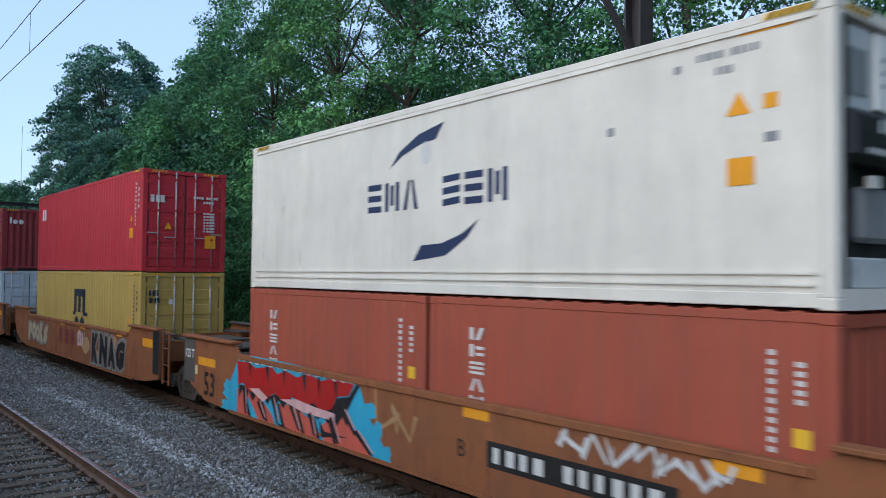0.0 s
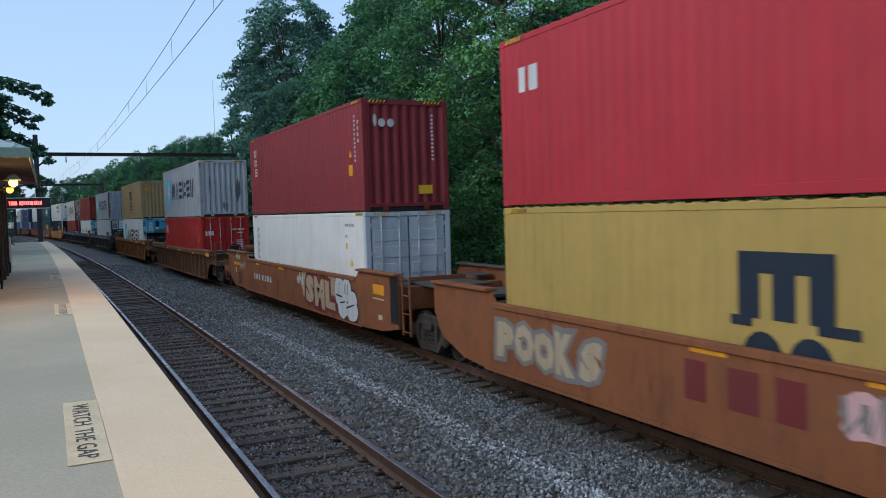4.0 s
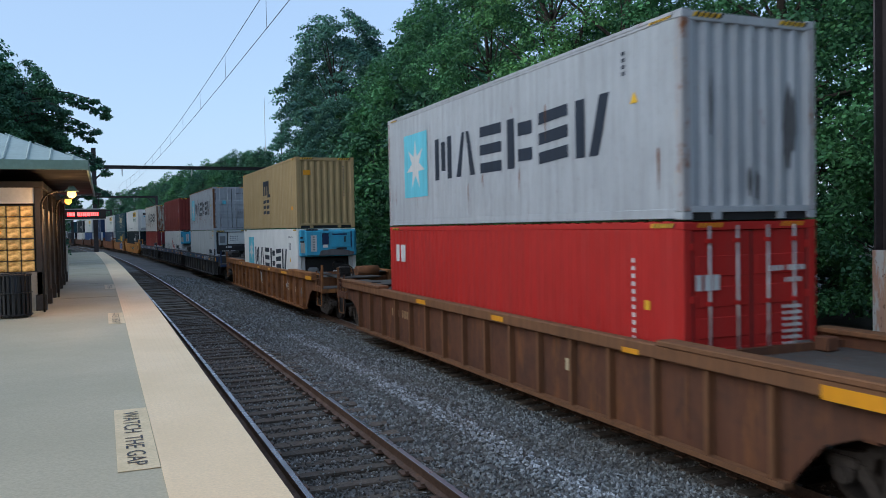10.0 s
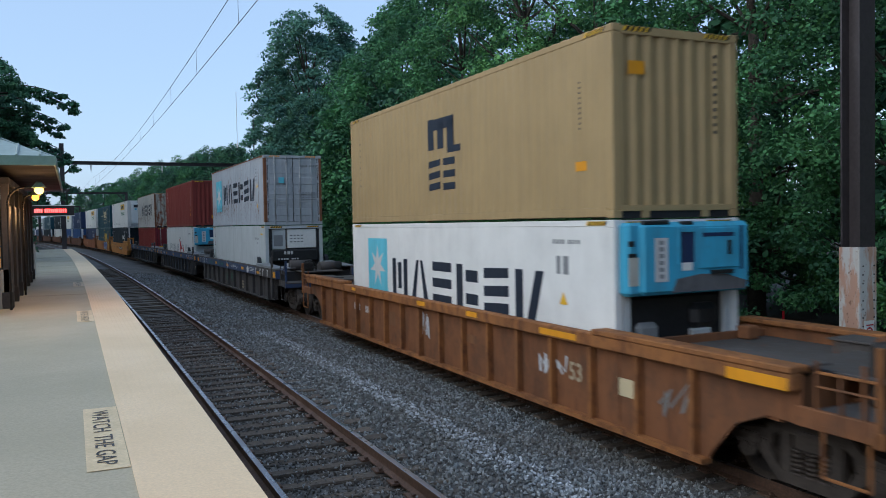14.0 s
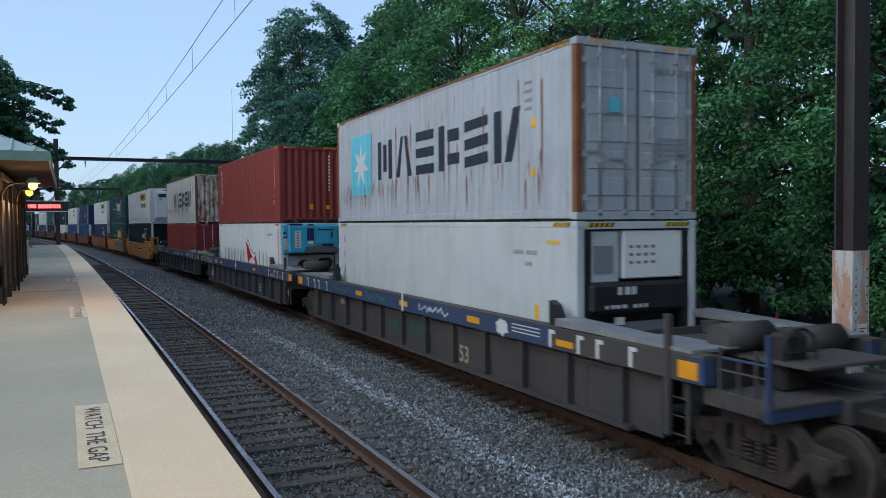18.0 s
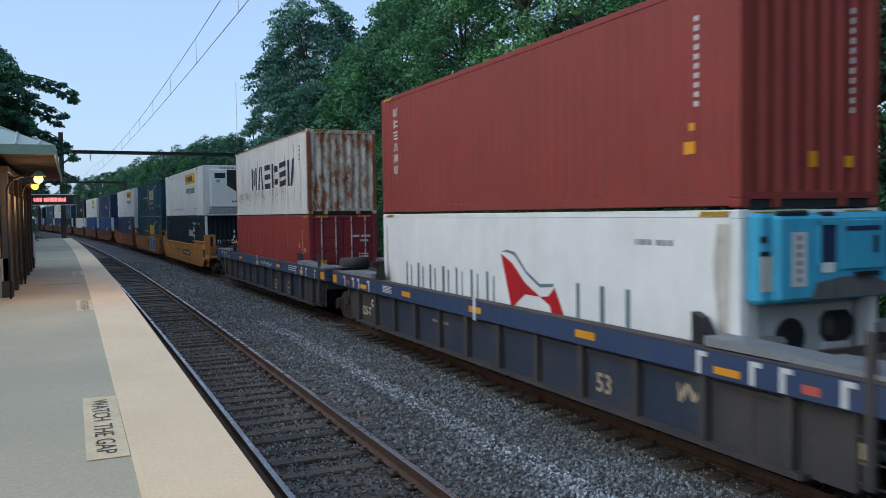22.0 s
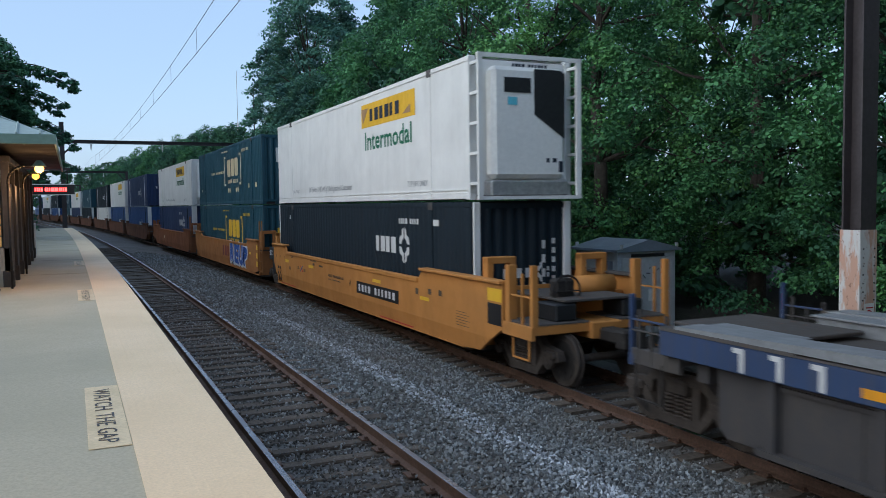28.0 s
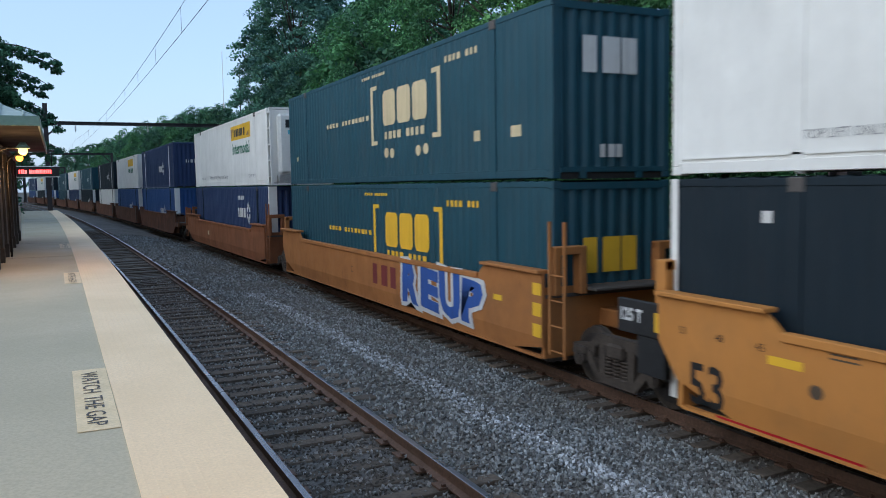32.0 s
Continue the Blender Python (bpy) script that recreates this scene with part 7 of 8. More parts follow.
car_art(car, "white_square", [rect(-8.28, 0.94, -8.08, 1.13), rect(7.5, 0.66, 7.75, 0.78), rect(7.2, 1.14, 7.9, 1.17)], "d_cream")
q = container(48.0, UZ, 12.19, HC, "c_maroon", "dark maroon corrugated container with white marks", "corr")
side_art(q, "name_blocks", stack_blocks(0.62, 2.44, 3, 0.38, 0.27, 0.36), "d_white")
usual_marks(q)
end_art(q, "name_blocks", [ellipse(0.36, 2.33, 0.05, 0.17, 8), ellipse(0.55, 2.27, 0.1, 0.11, 10), ellipse(0.8, 2.27, 0.1, 0.11, 10)], "d_white", 0.02)
end_art(q, "number_print", column_bars(1.95, 1.3, 2.55, 12, 0.08), "d_white", 0.02)
end_art(q, "yellow_plate", [rect(1.55, 0.42, 1.95, 0.65)], "d_gold", 0.02)
q = container(48.0, LZ, 12.19, HC, "c_white", "white refrigerated container with pale blue-grey doors", "doors", smooth=True, end_mat="c_paleblue")
side_art(q, "number_print", bars(10.62, 2.5, 0.7, 0.08, 10) + bars(10.62, 2.2, 0.2, 0.07, 3), "d_grey")
side_art(q, "yellow_marks", [rect(10.64, 1.9, 10.78, 2.05), triangle(11.07, 1.44, 0.27)], "d_gold")
side_art(q, "stain", [[(0.62, 1.2), (0.8, 1.25), (0.88, 1.8), (0.86, 2.2), (0.75, 2.5), (0.6, 2.3), (0.56, 1.7)]], "stain_tan", "brown weathering stain")
side_art(q, "grey_print", [rect(0.75, 2.3 - k * 0.27, 0.92, 2.42 - k * 0.27) for k in range(6)], "d_grey")

# D: grey box with star on a bright red one
car = well_car(71.2, "ribbed", 9.6, 9.75, "end", "end", BROWN, [(-9.5, True), (9.6, True)])
car_art(car, "yellow_mark", [rect(8.75, 1.34, 9.6, 1.5), rect(5.2, 1.36, 5.6, 1.44)], "d_yellow", 0.085)
car_art(car, "number_print", bars(-5.4, 0.88, 0.6, 0.2, 4, 0.4) + bars(-4.6, 0.88, 0.7, 0.2, 6, 0.4), "g_tan", -0.06)
car_art(car, "white_square", [rect(-7.3, 0.62, -7.1, 0.86), rect(3.4, 0.8, 3.7, 1.0)], "d_cream", -0.06)
car_art(car, "yellow_mark", [rect(-3.2, 1.4, -2.6, 1.5), rect(0.9, 1.4, 1.4, 1.5)], "d_yellow", 0.085)
q = container(71.15, UZ, 12.19, HC, "c_grey", "grey corrugated container with pale star, soot-stained end", "corr", end_mat="c_grey")
name_blocks(q, 3.32, 1.06, 7.4, 0.96, 6, "d_dark", (2.02, 1.52, 0.8, "d_sky"))
side_art(q, "number_print", column_bars(10.8, 2.2, 2.6, 4, 0.1), "d_dark")
side_art(q, "yellow_mark", [triangle(11.1, 1.75, 0.2)], "d_gold")
rusty_frame(q, 5, "c_greypost", "c_grey")
for v in (0.5, 1.35, 2.2):
    side_art(q, "yellow_mark", [rect(12.04, v, 12.14, v + 0.2)], "d_gold")
for u, v0, v1, w in ((1.92, 0.75, 2.0, 0.07), (2.02, 1.0, 1.9, 0.06), (1.84, 0.95, 1.6, 0.04), (1.2, 0.35, 0.75, 0.05), (1.33, 0.3, 0.62, 0.04), (0.5, 1.2, 2.1, 0.03)):
    end_art(q, "soot_run", [[(u - w * 0.5, v0), (u + w * 0.2, v0 - 0.05), (u + w, v0 + 0.3), (u + w * 0.7, v1 - 0.2), (u + w * 0.1, v1), (u - w, v1 - 0.35), (u - w * 0.8, v0 + 0.4)]], "soot", 0.02, "dark soot run")
q = container(71.15, LZ, 12.19, HC, "c_red", "bright red container with closed doors", "doors")
side_art(q, "name_blocks", bars(0.45, 1.96, 0.75, 0.45, 2, 0.15), "d_white")
side_art(q, "number_print", column_bars(11.0, 1.0, 2.4, 12, 0.08), "d_white")
side_art(q, "yellow_marks", [rect(11.3, 1.6, 11.42, 1.74)], "d_gold")
end_art(q, "name_blocks", bars(0.18, 1.92, 0.45, 0.22, 3, 0.15), "d_white", 0.055)
end_art(q, "number_print", bars(1.5, 2.15, 0.7, 0.08, 10) + bars(1.8, 1.98, 0.32, 0.07, 4) + [r for v in range(7) for r in bars(1.75, 1.6 - v * 0.09, 0.36, 0.05, 4)], "d_white", 0.055)
end_art(q, "yellow_marks", [rect(1.8, 0.62, 2.1, 0.95), triangle(0.72, 0.72, 0.24)], "d_yellow", 0.055)

# E: tan box on a white refrigerated one with a blue generator
car = well_car(94.55, "ribbed", 9.65, 9.9, "end", "end", "orange-rust well car with ribbed sides and pale scrawls", [(-9.45, True), (9.7, True)], coat="car_rust", chord="car_patchy")
car_text(car, "53", 0.4, 5.18, 0.74, "g_beige", 0.95, 0.008, -0.06)
car_art(car, "yellow_mark", [rect(8.7, 1.36, 9.6, 1.5)], "d_yellow", 0.085)
slabs(car, 4.3, 0.72, 0.8, 0.42, 4, "g_white", 42, -0.058)
slabs(car, -0.75, 0.7, 0.45, 0.55, 3, "g_white", 47, -0.058)
car_art(car, "number_print", bars(-5.42, 0.9, 0.5, 0.18, 4, 0.4) + bars(-4.5, 0.88, 0.62, 0.18, 6, 0.4), "d_white", -0.06)
car_art(car, "stencil_frame", [rect(-2.76, 0.75, -2.32, 1.09)], "car_chord_brown", -0.06)
car_art(car, "stencil_frame", [rect(1.55, 0.86, 1.99, 1.03)], "car_chord_brown", -0.06)
car_art(car, "yellow_mark", [rect(-0.63, 1.42, -0.19, 1.52), rect(1.84, 1.42, 2.29, 1.52), rect(4.54, 1.4, 5.6, 1.5), rect(-5.2, 1.44, -4.9, 1.52)], "d_yellow", 0.085)
car_art(car, "white_square", [rect(6.45, 0.72, 6.97, 0.98)], "d_cream", -0.06)
slabs(car, 7.35, 0.62, 0.62, 0.6, 2, "g_grey", 44, -0.058)
q = container(94.55, UZ, 12.19, HC, "c_tan", "tan corrugated container with dark emblem", "corr")
side_art(q, "emblem", [rect(5.4, 1.58, 5.72, 2.26), rect(5.9, 1.58, 6.22, 2.16), rect(6.4, 1.58, 6.72, 2.16), rect(5.72, 2.0, 6.72, 2.24), rect(6.4, 1.46, 7.05, 1.6)] + sign_shapes("slants", 5.42, 0.68, 0.62, 0.68) + sign_shapes("level", 6.18, 0.68, 0.6, 0.68), "d_dark", "dark brown shipping emblem")
side_art(q, "number_print", column_bars(0.75, 1.0, 2.3, 8, 0.05, 0.6) + column_bars(11.3, 1.4, 2.2, 10, 0.06, 0.5), "d_dark")
side_art(q, "yellow_marks", [rect(11.2, 0.75, 11.5, 0.9)], "d_yellow")
end_art(q, "yellow_plate", [rect(0.3, 2.15, 0.6, 2.35)], "d_yellow", 0.02)
end_art(q, "number_print", column_bars(1.95, 1.3, 2.6, 11, 0.07, 0.45), "d_dark", 0.02)
q = container(94.55, LZ, 12.19, HC, "c_white", "white refrigerated container with blue clip-on generator", "genset", smooth=True)
name_blocks(q, 3.05, 1.1, 7.4, 0.92, 6, "d_dark", (1.98, 1.78, 0.72, "d_sky"))
side_art(q, "number_print", bars(10.5, 2.5, 0.8, 0.07, 9) + bars(10.6, 2.0, 0.4, 0.3, 2), "d_grey")
side_art(q, "yellow_mark", [triangle(10.8, 1.5, 0.24)], "d_gold")

def flag(u):
    """White upright with a short hook at its top, turned to the car's end."""
    k = 1 if u < 0 else -1
    return [(u, 1.25), (u + k * 0.075, 1.25), (u + k * 0.075, 1.53), (u - k * 0.1, 1.53), (u - k * 0.1, 1.47), (u, 1.47)]


# F, G, H: three joined slate and blue units
car = well_car(117.75, "blue", 9.1, 9.0, "end", "joint", BLUE, [(-9.55, True), (9.65, True)], (6.5, 6.5))
car_text(car, "53", 0.46, 2.22, 0.48, "g_beige", 0.95, 0.008, -0.06)
car_art(car, "grey_chord", [rect(5.8, 1.235, 8.95, 1.555)], "car_slate", 0.102)
car_art(car, "white_upright", [rect(-0.4, 1.22, -0.3, 1.66)], "d_white", 0.108)
for u in (-3.6, -0.55, 2.9):
    car_art(car, "amber_reflector", [rect(u, 1.34, u + 0.5, 1.46)], "d_yellow", 0.104)
car_art(car, "white_stripe", [flag(a) for a in (5.85, 6.62, 7.1, 7.85, -6.2, -7.0, -7.45, -8.2)], "d_white", 0.106)
car_art(car, "amber_plate", [rect(-9.31, 1.27, -8.85, 1.5), rect(8.75, 1.28, 9.1, 1.5), rect(5.98, 1.3, 6.45, 1.4)], "d_yellow", 0.106)
slabs(car, 0.62, 1.3, 1.4, 0.2, 6, "g_white", 51, 0.104)
slabs(car, -2.9, 1.28, 1.6, 0.24, 6, "g_green", 52, 0.104)
slabs(car, -5.6, 1.28, 1.4, 0.24, 6, "g_green", 53, 0.104)
slabs(car, -1.5, 0.6, 0.8, 0.45, 9, "g_darkgreen", 91, -0.062)
slabs(car, -0.3, 0.6, 0.8, 0.45, 9, "g_darkgreen", 92, -0.062)
car_art(car, "number_print", bars(-5.4, 0.95, 0.6, 0.16, 4), "g_beige", -0.06)
car_art(car, "white_emblem", [splash(4.22, 1.38, 0.42, 0.3, 5, 16, 0.3)], "d_white", 0.104)
car_art(car, "text_print", [rect(4.6, 1.36 + k * 0.06, 5.5, 1.38 + k * 0.06) for k in range(3)], "d_white", 0.104)
q = container(117.85, UZ, 12.19, HC, "c_greyrust", "rust-streaked grey container with star and closed doors", "doors", end_mat="c_grey")
name_blocks(q, 3.32, 1.06, 7.4, 0.96, 6, "d_dark", (2.02, 1.52, 0.8, "d_sky"))
side_art(q, "number_print", column_bars(10.6, 1.9, 2.5, 4, 0.3, 0.5), "d_grey")
side_art(q, "yellow_mark", [triangle(10.9, 1.6, 0.24), rect(10.8, 0.75, 10.95, 0.9)], "d_gold")
rusty_frame(q)
end_art(q, "star_field", [rect(0.6, 1.72, 0.84, 1.96)], "d_sky", 0.055)
end_art(q, "number_print", bars(1.5, 2.4, 0.75, 0.08, 9) + [r for v in range(4) for r in bars(1.6, 1.3 - v * 0.09, 0.6, 0.04, 5)], "d_grey", 0.055)
q = container(117.85, LZ, 12.19, HC, "c_reefer", "pale grey refrigerated container with exposed cooling machinery", "reefer", smooth=True)
side_art(q, "grey_print", [rect(0.52, 2.32 - k * 0.42, 0.58, 2.5 - k * 0.42) for k in range(3)], "d_maroon" if "d_maroon" in MATS else "g_maroon")
side_art(q, "number_print", bars(10.2, 2.3, 0.8, 0.08, 9) + bars(10.6, 2.1, 0.25, 0.08, 3), "d_grey")
side_art(q, "yellow_marks", [rect(11.3, 2.5, 11.7, 2.56), rect(10.9, 1.2, 11.05, 1.45)], "d_gold")

car = well_car(137.05, "blue", 8.75, 8.85, "joint", "joint", BLUE, [(9.6, True)], (6.5, 6.5), middle="car_navy")
for u in (-3.88, -0.42, 3.2):
    car_art(car, "amber_reflector", [rect(u, 1.34, u + 0.5, 1.46)], "d_yellow", 0.104)
car_art(car, "white_stripe", [flag(u) for u in (-8.2, -7.45, -7.0, -6.2, 5.9, 6.75, 7.18, 7.95)] + [rect(-0.23, 1.2, -0.13, 1.66)], "d_white", 0.108)
car_art(car, "amber_plate", [rect(-9.32, 1.28, -8.95, 1.5), rect(-6.84, 1.29, -6.36, 1.4), rect(8.7, 1.28, 9.1, 1.5), rect(6.12, 1.29, 6.53, 1.38)], "d_yellow", 0.105)
car_art(car, "orange_mark", [rect(-8.02, 1.32, -7.76, 1.42), rect(7.4, 1.3, 7.62, 1.4)], "g_salmon", 0.105)
car_art(car, "yellow_mark", [rect(7.9, 0.68, 8.05, 0.9)], "d_cream", -0.06)
slabs(car, 5.3, 0.72, 0.42, 0.32, 3, "g_beige", 77, -0.058)
car_art(car, "text_print", [rect(-5.16, 1.33 + k * 0.035, -4.55, 1.35 + k * 0.035) for k in range(5)], "d_white", 0.104)
car_text(car, "53", 0.4, 3.5, 0.56, "g_beige", 1.0, 0.008, -0.06)
car_text(car, "C", 0.24, -6.18, 0.88, "d_white", 1.0, 0.01, 0.045)
car_text(car, "125-T", 0.32, -7.15, 0.58, "d_cream", 0.9, 0.01, -0.05)
car_art(car, "number_print", bars(-2.5, 0.9, 0.8, 0.06, 6), "g_beige", -0.06)
q = container(137.0, UZ, 12.19, HC, "c_triton", "brown-red corrugated container with white marks", "corr")
side_art(q, "name_blocks", stack_blocks(0.82, 2.56, 6, 0.24, 0.2, 0.28), "d_white")
side_art(q, "number_print", column_bars(11.4, 1.3, 2.5, 10, 0.08), "d_white")
side_art(q, "yellow_marks", [rect(11.2, 0.7, 11.4, 0.86), rect(11.3, 1.0, 11.4, 1.1)], "d_yellow")
end_art(q, "number_print", column_bars(1.9, 1.2, 2.6, 11, 0.08), "d_white", 0.02)
end_art(q, "yellow_marks", [rect(1.15, 0.5, 1.3, 0.7), rect(1.8, 0.5, 1.95, 0.65)], "d_yellow", 0.02)
q = container(137.0, LZ, 12.19, HC, "c_white", "white refrigerated container with red wave emblem and blue generator", "genset_pale", smooth=True)
side_art(q, "thin_print", bars(1.5, 1.12, 4.8, 0.62, 7, 0.84) + bars(8.7, 1.12, 1.9, 0.62, 3, 0.82) + bars(1.78, 1.12, 4.8, 0.55, 7, 0.9), "d_tealgrey", "thin grey-green lettering as bars")
side_art(q, "stain", [[(0.16, 0.3), (0.3, 0.35), (0.34, 1.4), (0.27, 2.6), (0.17, 2.6)]], "stain_tan", "brown weathering stain")
side_art(q, "stain", [[(11.85, 1.2), (12.0, 1.2), (12.02, 2.7), (11.8, 2.7), (11.72, 2.2)]], "stain_tan")
side_art(q, "wave_emblem", [[(6.22, 2.12), (6.65, 1.95), (7.1, 1.62), (7.6, 1.42), (7.1, 1.42), (6.85, 1.28), (6.6, 1.12)], [(7.6, 1.42), (7.85, 1.45), (8.06, 1.62), (8.4, 1.08), (8.0, 1.1), (7.9, 1.3)]], "d_red", "red wave emblem")
side_art(q, "wave_line", [[(6.21, 2.14), (6.45, 2.2), (6.75, 2.16), (7.15, 1.84), (7.6, 1.64), (8.04, 1.68), (8.02, 1.62), (7.6, 1.58), (7.15, 1.78), (6.72, 2.1), (6.45, 2.15)]], "d_tealgrey")
side_art(q, "number_print", bars(10.2, 2.4, 0.8, 0.08, 9), "d_grey")

car = well_car(156.25, "blue", 9.0, 9.2, "joint", "end", BLUE, [(9.65, True)], (6.5, 6.5), middle="car_navy")
for u in (-3.89, 2.95):
    car_art(car, "amber_reflector", [rect(u, 1.34, u + 0.6, 1.46)], "d_yellow", 0.104)
car_art(car, "amber_cross", [rect(-0.5, 1.3, 0.04, 1.42)], "d_yellow", 0.105)
car_art(car, "white_stripe", [rect(-0.28, 1.22, -0.18, 1.66)] + [flag(u) for u in (5.72, 6.45, 7.0, 8.0, -8.0, -7.45, -6.9)], "d_white", 0.106)
car_art(car, "amber_plate", [rect(8.6, 1.28, 8.97, 1.5), rect(-6.4, 1.3, -6.0, 1.4), rect(6.2, 1.3, 6.6, 1.42)], "d_yellow", 0.105)
car_text(car, "53", 0.52, 1.96, 0.47, "g_beige", 0.9, 0.008, -0.06)
car_art(car, "round_mark", [ellipse(4.12, 0.66, 0.2, 0.22)], "d_grey", -0.06)
car_art(car, "round_mark_field", [ellipse(4.12, 0.66, 0.15, 0.17)], "car_slate", -0.058)
car_art(car, "round_mark_bar", [rect(3.97, 0.62, 4.27, 0.7)], "d_grey", -0.056)
car_art(car, "number_print", bars(-4.2, 0.52, 0.6, 0.24, 4) + bars(-5.3, 0.55, 0.55, 0.18, 4) + bars(-2.7, 0.62, 0.8, 0.06, 6), "g_beige", -0.06)
slabs(car, 0.4, 1.27, 1.9, 0.24, 7, "g_white", 61, 0.104)
car_art(car, "text_print", [rect(4.72, 1.34 + k * 0.07, 5.7, 1.37 + k * 0.07) for k in range(3)], "d_white", 0.104)
q = container(156.25, UZ, 12.19, HC, "c_whiterust", "dirty white container with rusty end and star", "corr", end_mat="c_whiterustend")
name_blocks(q, 3.4, 1.05, 7.3, 0.95, 6, "d_dark", (2.02, 1.58, 0.72, None))
side_art(q, "number_print", column_bars(11.0, 1.9, 2.5, 4, 0.3, 0.5), "d_grey")
rusty_frame(q)
q = container(156.25, LZ, 12.19, HC, "c_fadedred", "faded red container with darker closed doors", "doors", end_mat="c_maroon")
side_art(q, "number_print", column_bars(11.3, 1.1, 2.4, 12, 0.08), "d_white")
side_art(q, "yellow_marks", [rect(11.55, 1.6, 11.7, 1.75), triangle(10.9, 1.75, 0.2)], "d_gold")
end_art(q, "number_print", bars(1.5, 2.1, 0.7, 0.08, 10) + bars(1.8, 1.95, 0.3, 0.07, 4) + [r for v in range(6) for r in bars(1.75, 1.5 - v * 0.09, 0.36, 0.05, 4)], "d_white", 0.055)
end_art(q, "yellow_plate", [rect(0.3, 1.0, 0.6, 1.35)], "d_yellow", 0.055)

# I, J, K: long domestic boxes in yellow units
def long_pair(y0, up, low, labels, ends, lifts=("c_white", "c_navy")):
    a = container(y0, UZ + 0.04, 16.15, 2.9, up, labels[0], ends[0], posts53=lifts[0], smooth=up == "c_white")
    b = container(y0, LZ, 16.15, 2.9, low, labels[1], ends[1], posts53=lifts[1])
    return a, b


def cool_marks(a):
    side_art(a, "yellow_panel", [rect(9.62, 2.0, 13.37, 2.62)], "d_gold", "yellow name panel")
    c, L, H, prof, dpt = a
    pieces("name_bars", bars(10.3, 2.14, 2.2, 0.32, 6, 0.3), lambda q: art(q, lambda u, v, d: (-W / 2 + 0.012 - 0.012, L / 2 - u, v)), "d_dark", c)
    pieces("emblem", [[(9.75, 2.1), (10.2, 2.5), (9.65, 2.5)], [(12.6, 2.1), (13.1, 2.1), (13.1, 2.3)]], lambda q: art(q, lambda u, v, d: (-W / 2 + 0.012 - 0.012, L / 2 - u, v)), "g_tan", c)
    side_text(a, "writing", "Intermodal", 0.68, 9.84, 1.40, "d_green", 1.11, 0.012)
    side_text(a, "writing", "TOP LIFT ONLY", 0.19, 12.83, 0.34, "d_grey", 0.9)
    side_text(a, "writing", "TOP LIFT ONLY", 0.15, 2.05, 0.36, "d_grey", 0.95)
    side_text(a, "writing", "30 Pallets | (48\"x40\") | Refrigerated Container", 0.24, 4.2, 0.36, "d_grey", 1.0)
    part("side_moulding", boxes((-W / 2 - 0.006, -W / 2 + 0.02, -7.9, 7.9, 0.2, 0.225), (-W / 2 - 0.006, -W / 2 + 0.02, -7.9, 7.9, 2.8, 2.82)), "c_white", c)


def diamond(a, u, v, w, side=True):
    """Four plain blocks and a diamond of four bent arrows."""
    fn = side_art if side else end_art
    fn(a, "name_bars", bars(u, v, w * 0.62, w * 0.17, 4, 0.22), "d_white")
    h = w * 0.19
    cu, cv = u + w * 0.84, v + w * 0.09
    polys = []
    for sx in (-1, 1):
        for sy in (-1, 1):
            polys.append([(cu + sx * h * 0.06, cv + sy * h), (cu + sx * h * 0.32, cv + sy * h * 0.82), (cu + sx * h * 0.32, cv + sy * h * 0.58), (cu + sx * h * 0.66, cv + sy * h * 0.46), (cu + sx * h * 0.72, cv + sy * h * 0.08), (cu + sx * h * 0.40, cv + sy * h * 0.08), (cu + sx * h * 0.30, cv + sy * h * 0.28), (cu + sx * h * 0.06, cv + sy * h * 0.42)])
    fn(a, "diamond_emblem", polys, "d_white")


COOL = ("white long refrigerated container with yellow and green lettering", "dark navy long container with white diamond emblem")
car = well_car(180.0, "yellow", 9.9, 8.0, "end", "joint", YELLOW, [(-9.9, True), (9.45, True)], (8.2, 7.6))
car_art(car, "number_panel", [rect(1.72, 0.84, 4.82, 1.16)], "d_black", 0.004)
car_art(car, "number_print", bars(1.9, 0.91, 2.75, 0.18, 11, 0.42), "d_white", 0.007)
car_text(car, "A", 0.28, 1.08, 0.96, "d_black")
car_text(car, "53", 0.74, -7.44, 0.48, "d_black", 0.85, 0.012)
for k, w in enumerate(("53", "48", "45")):
    car_text(car, w, 0.13, -7.6 + k * 0.62, 1.32, "d_black")
car_art(car, "fine_print", [rect(-2.6, 1.3, -2.4, 1.38), rect(-1.9, 1.3, -1.5, 1.36), rect(5.85, 1.2, 6.02, 1.34), rect(6.55, 1.26, 6.72, 1.38), rect(7.1, 1.28, 7.28, 1.4)] + bars(-0.9, 1.08, 1.5, 0.075, 15, 0.3) + bars(-0.9, 0.98, 1.2, 0.04, 19, 0.3) + [rect(7.95, 0.78 + k * 0.055, 8.55 - 0.12 * (k % 2), 0.792 + k * 0.055) for k in range(6)], "stencil_dark", 0.004)
car_art(car, "emblem_stroke", [[(-4.2, 1.2), (-4.12, 1.2), (-3.8, 1.0), (-3.88, 1.0)]], "d_red", 0.004, "red and blue crossed emblem")
car_art(car, "emblem_stroke", [[(-4.2, 1.0), (-4.1, 1.0), (-3.8, 1.2), (-3.9, 1.2)]], "g_blue", 0.006)
car_art(car, "fine_print", bars(-4.5, 1.06, 0.22, 0.09, 3) + bars(-3.72, 1.02, 0.22, 0.09, 3) + bars(-2.9, 1.42, 0.72, 0.12, 6) + [ellipse(-5.55, 1.02, 0.09, 0.08, 10)] + [rect(-5.4, 1.4 + 0.05 * k, -5.05, 1.42 + 0.05 * k) for k in range(4)], "stencil_dark", 0.004)
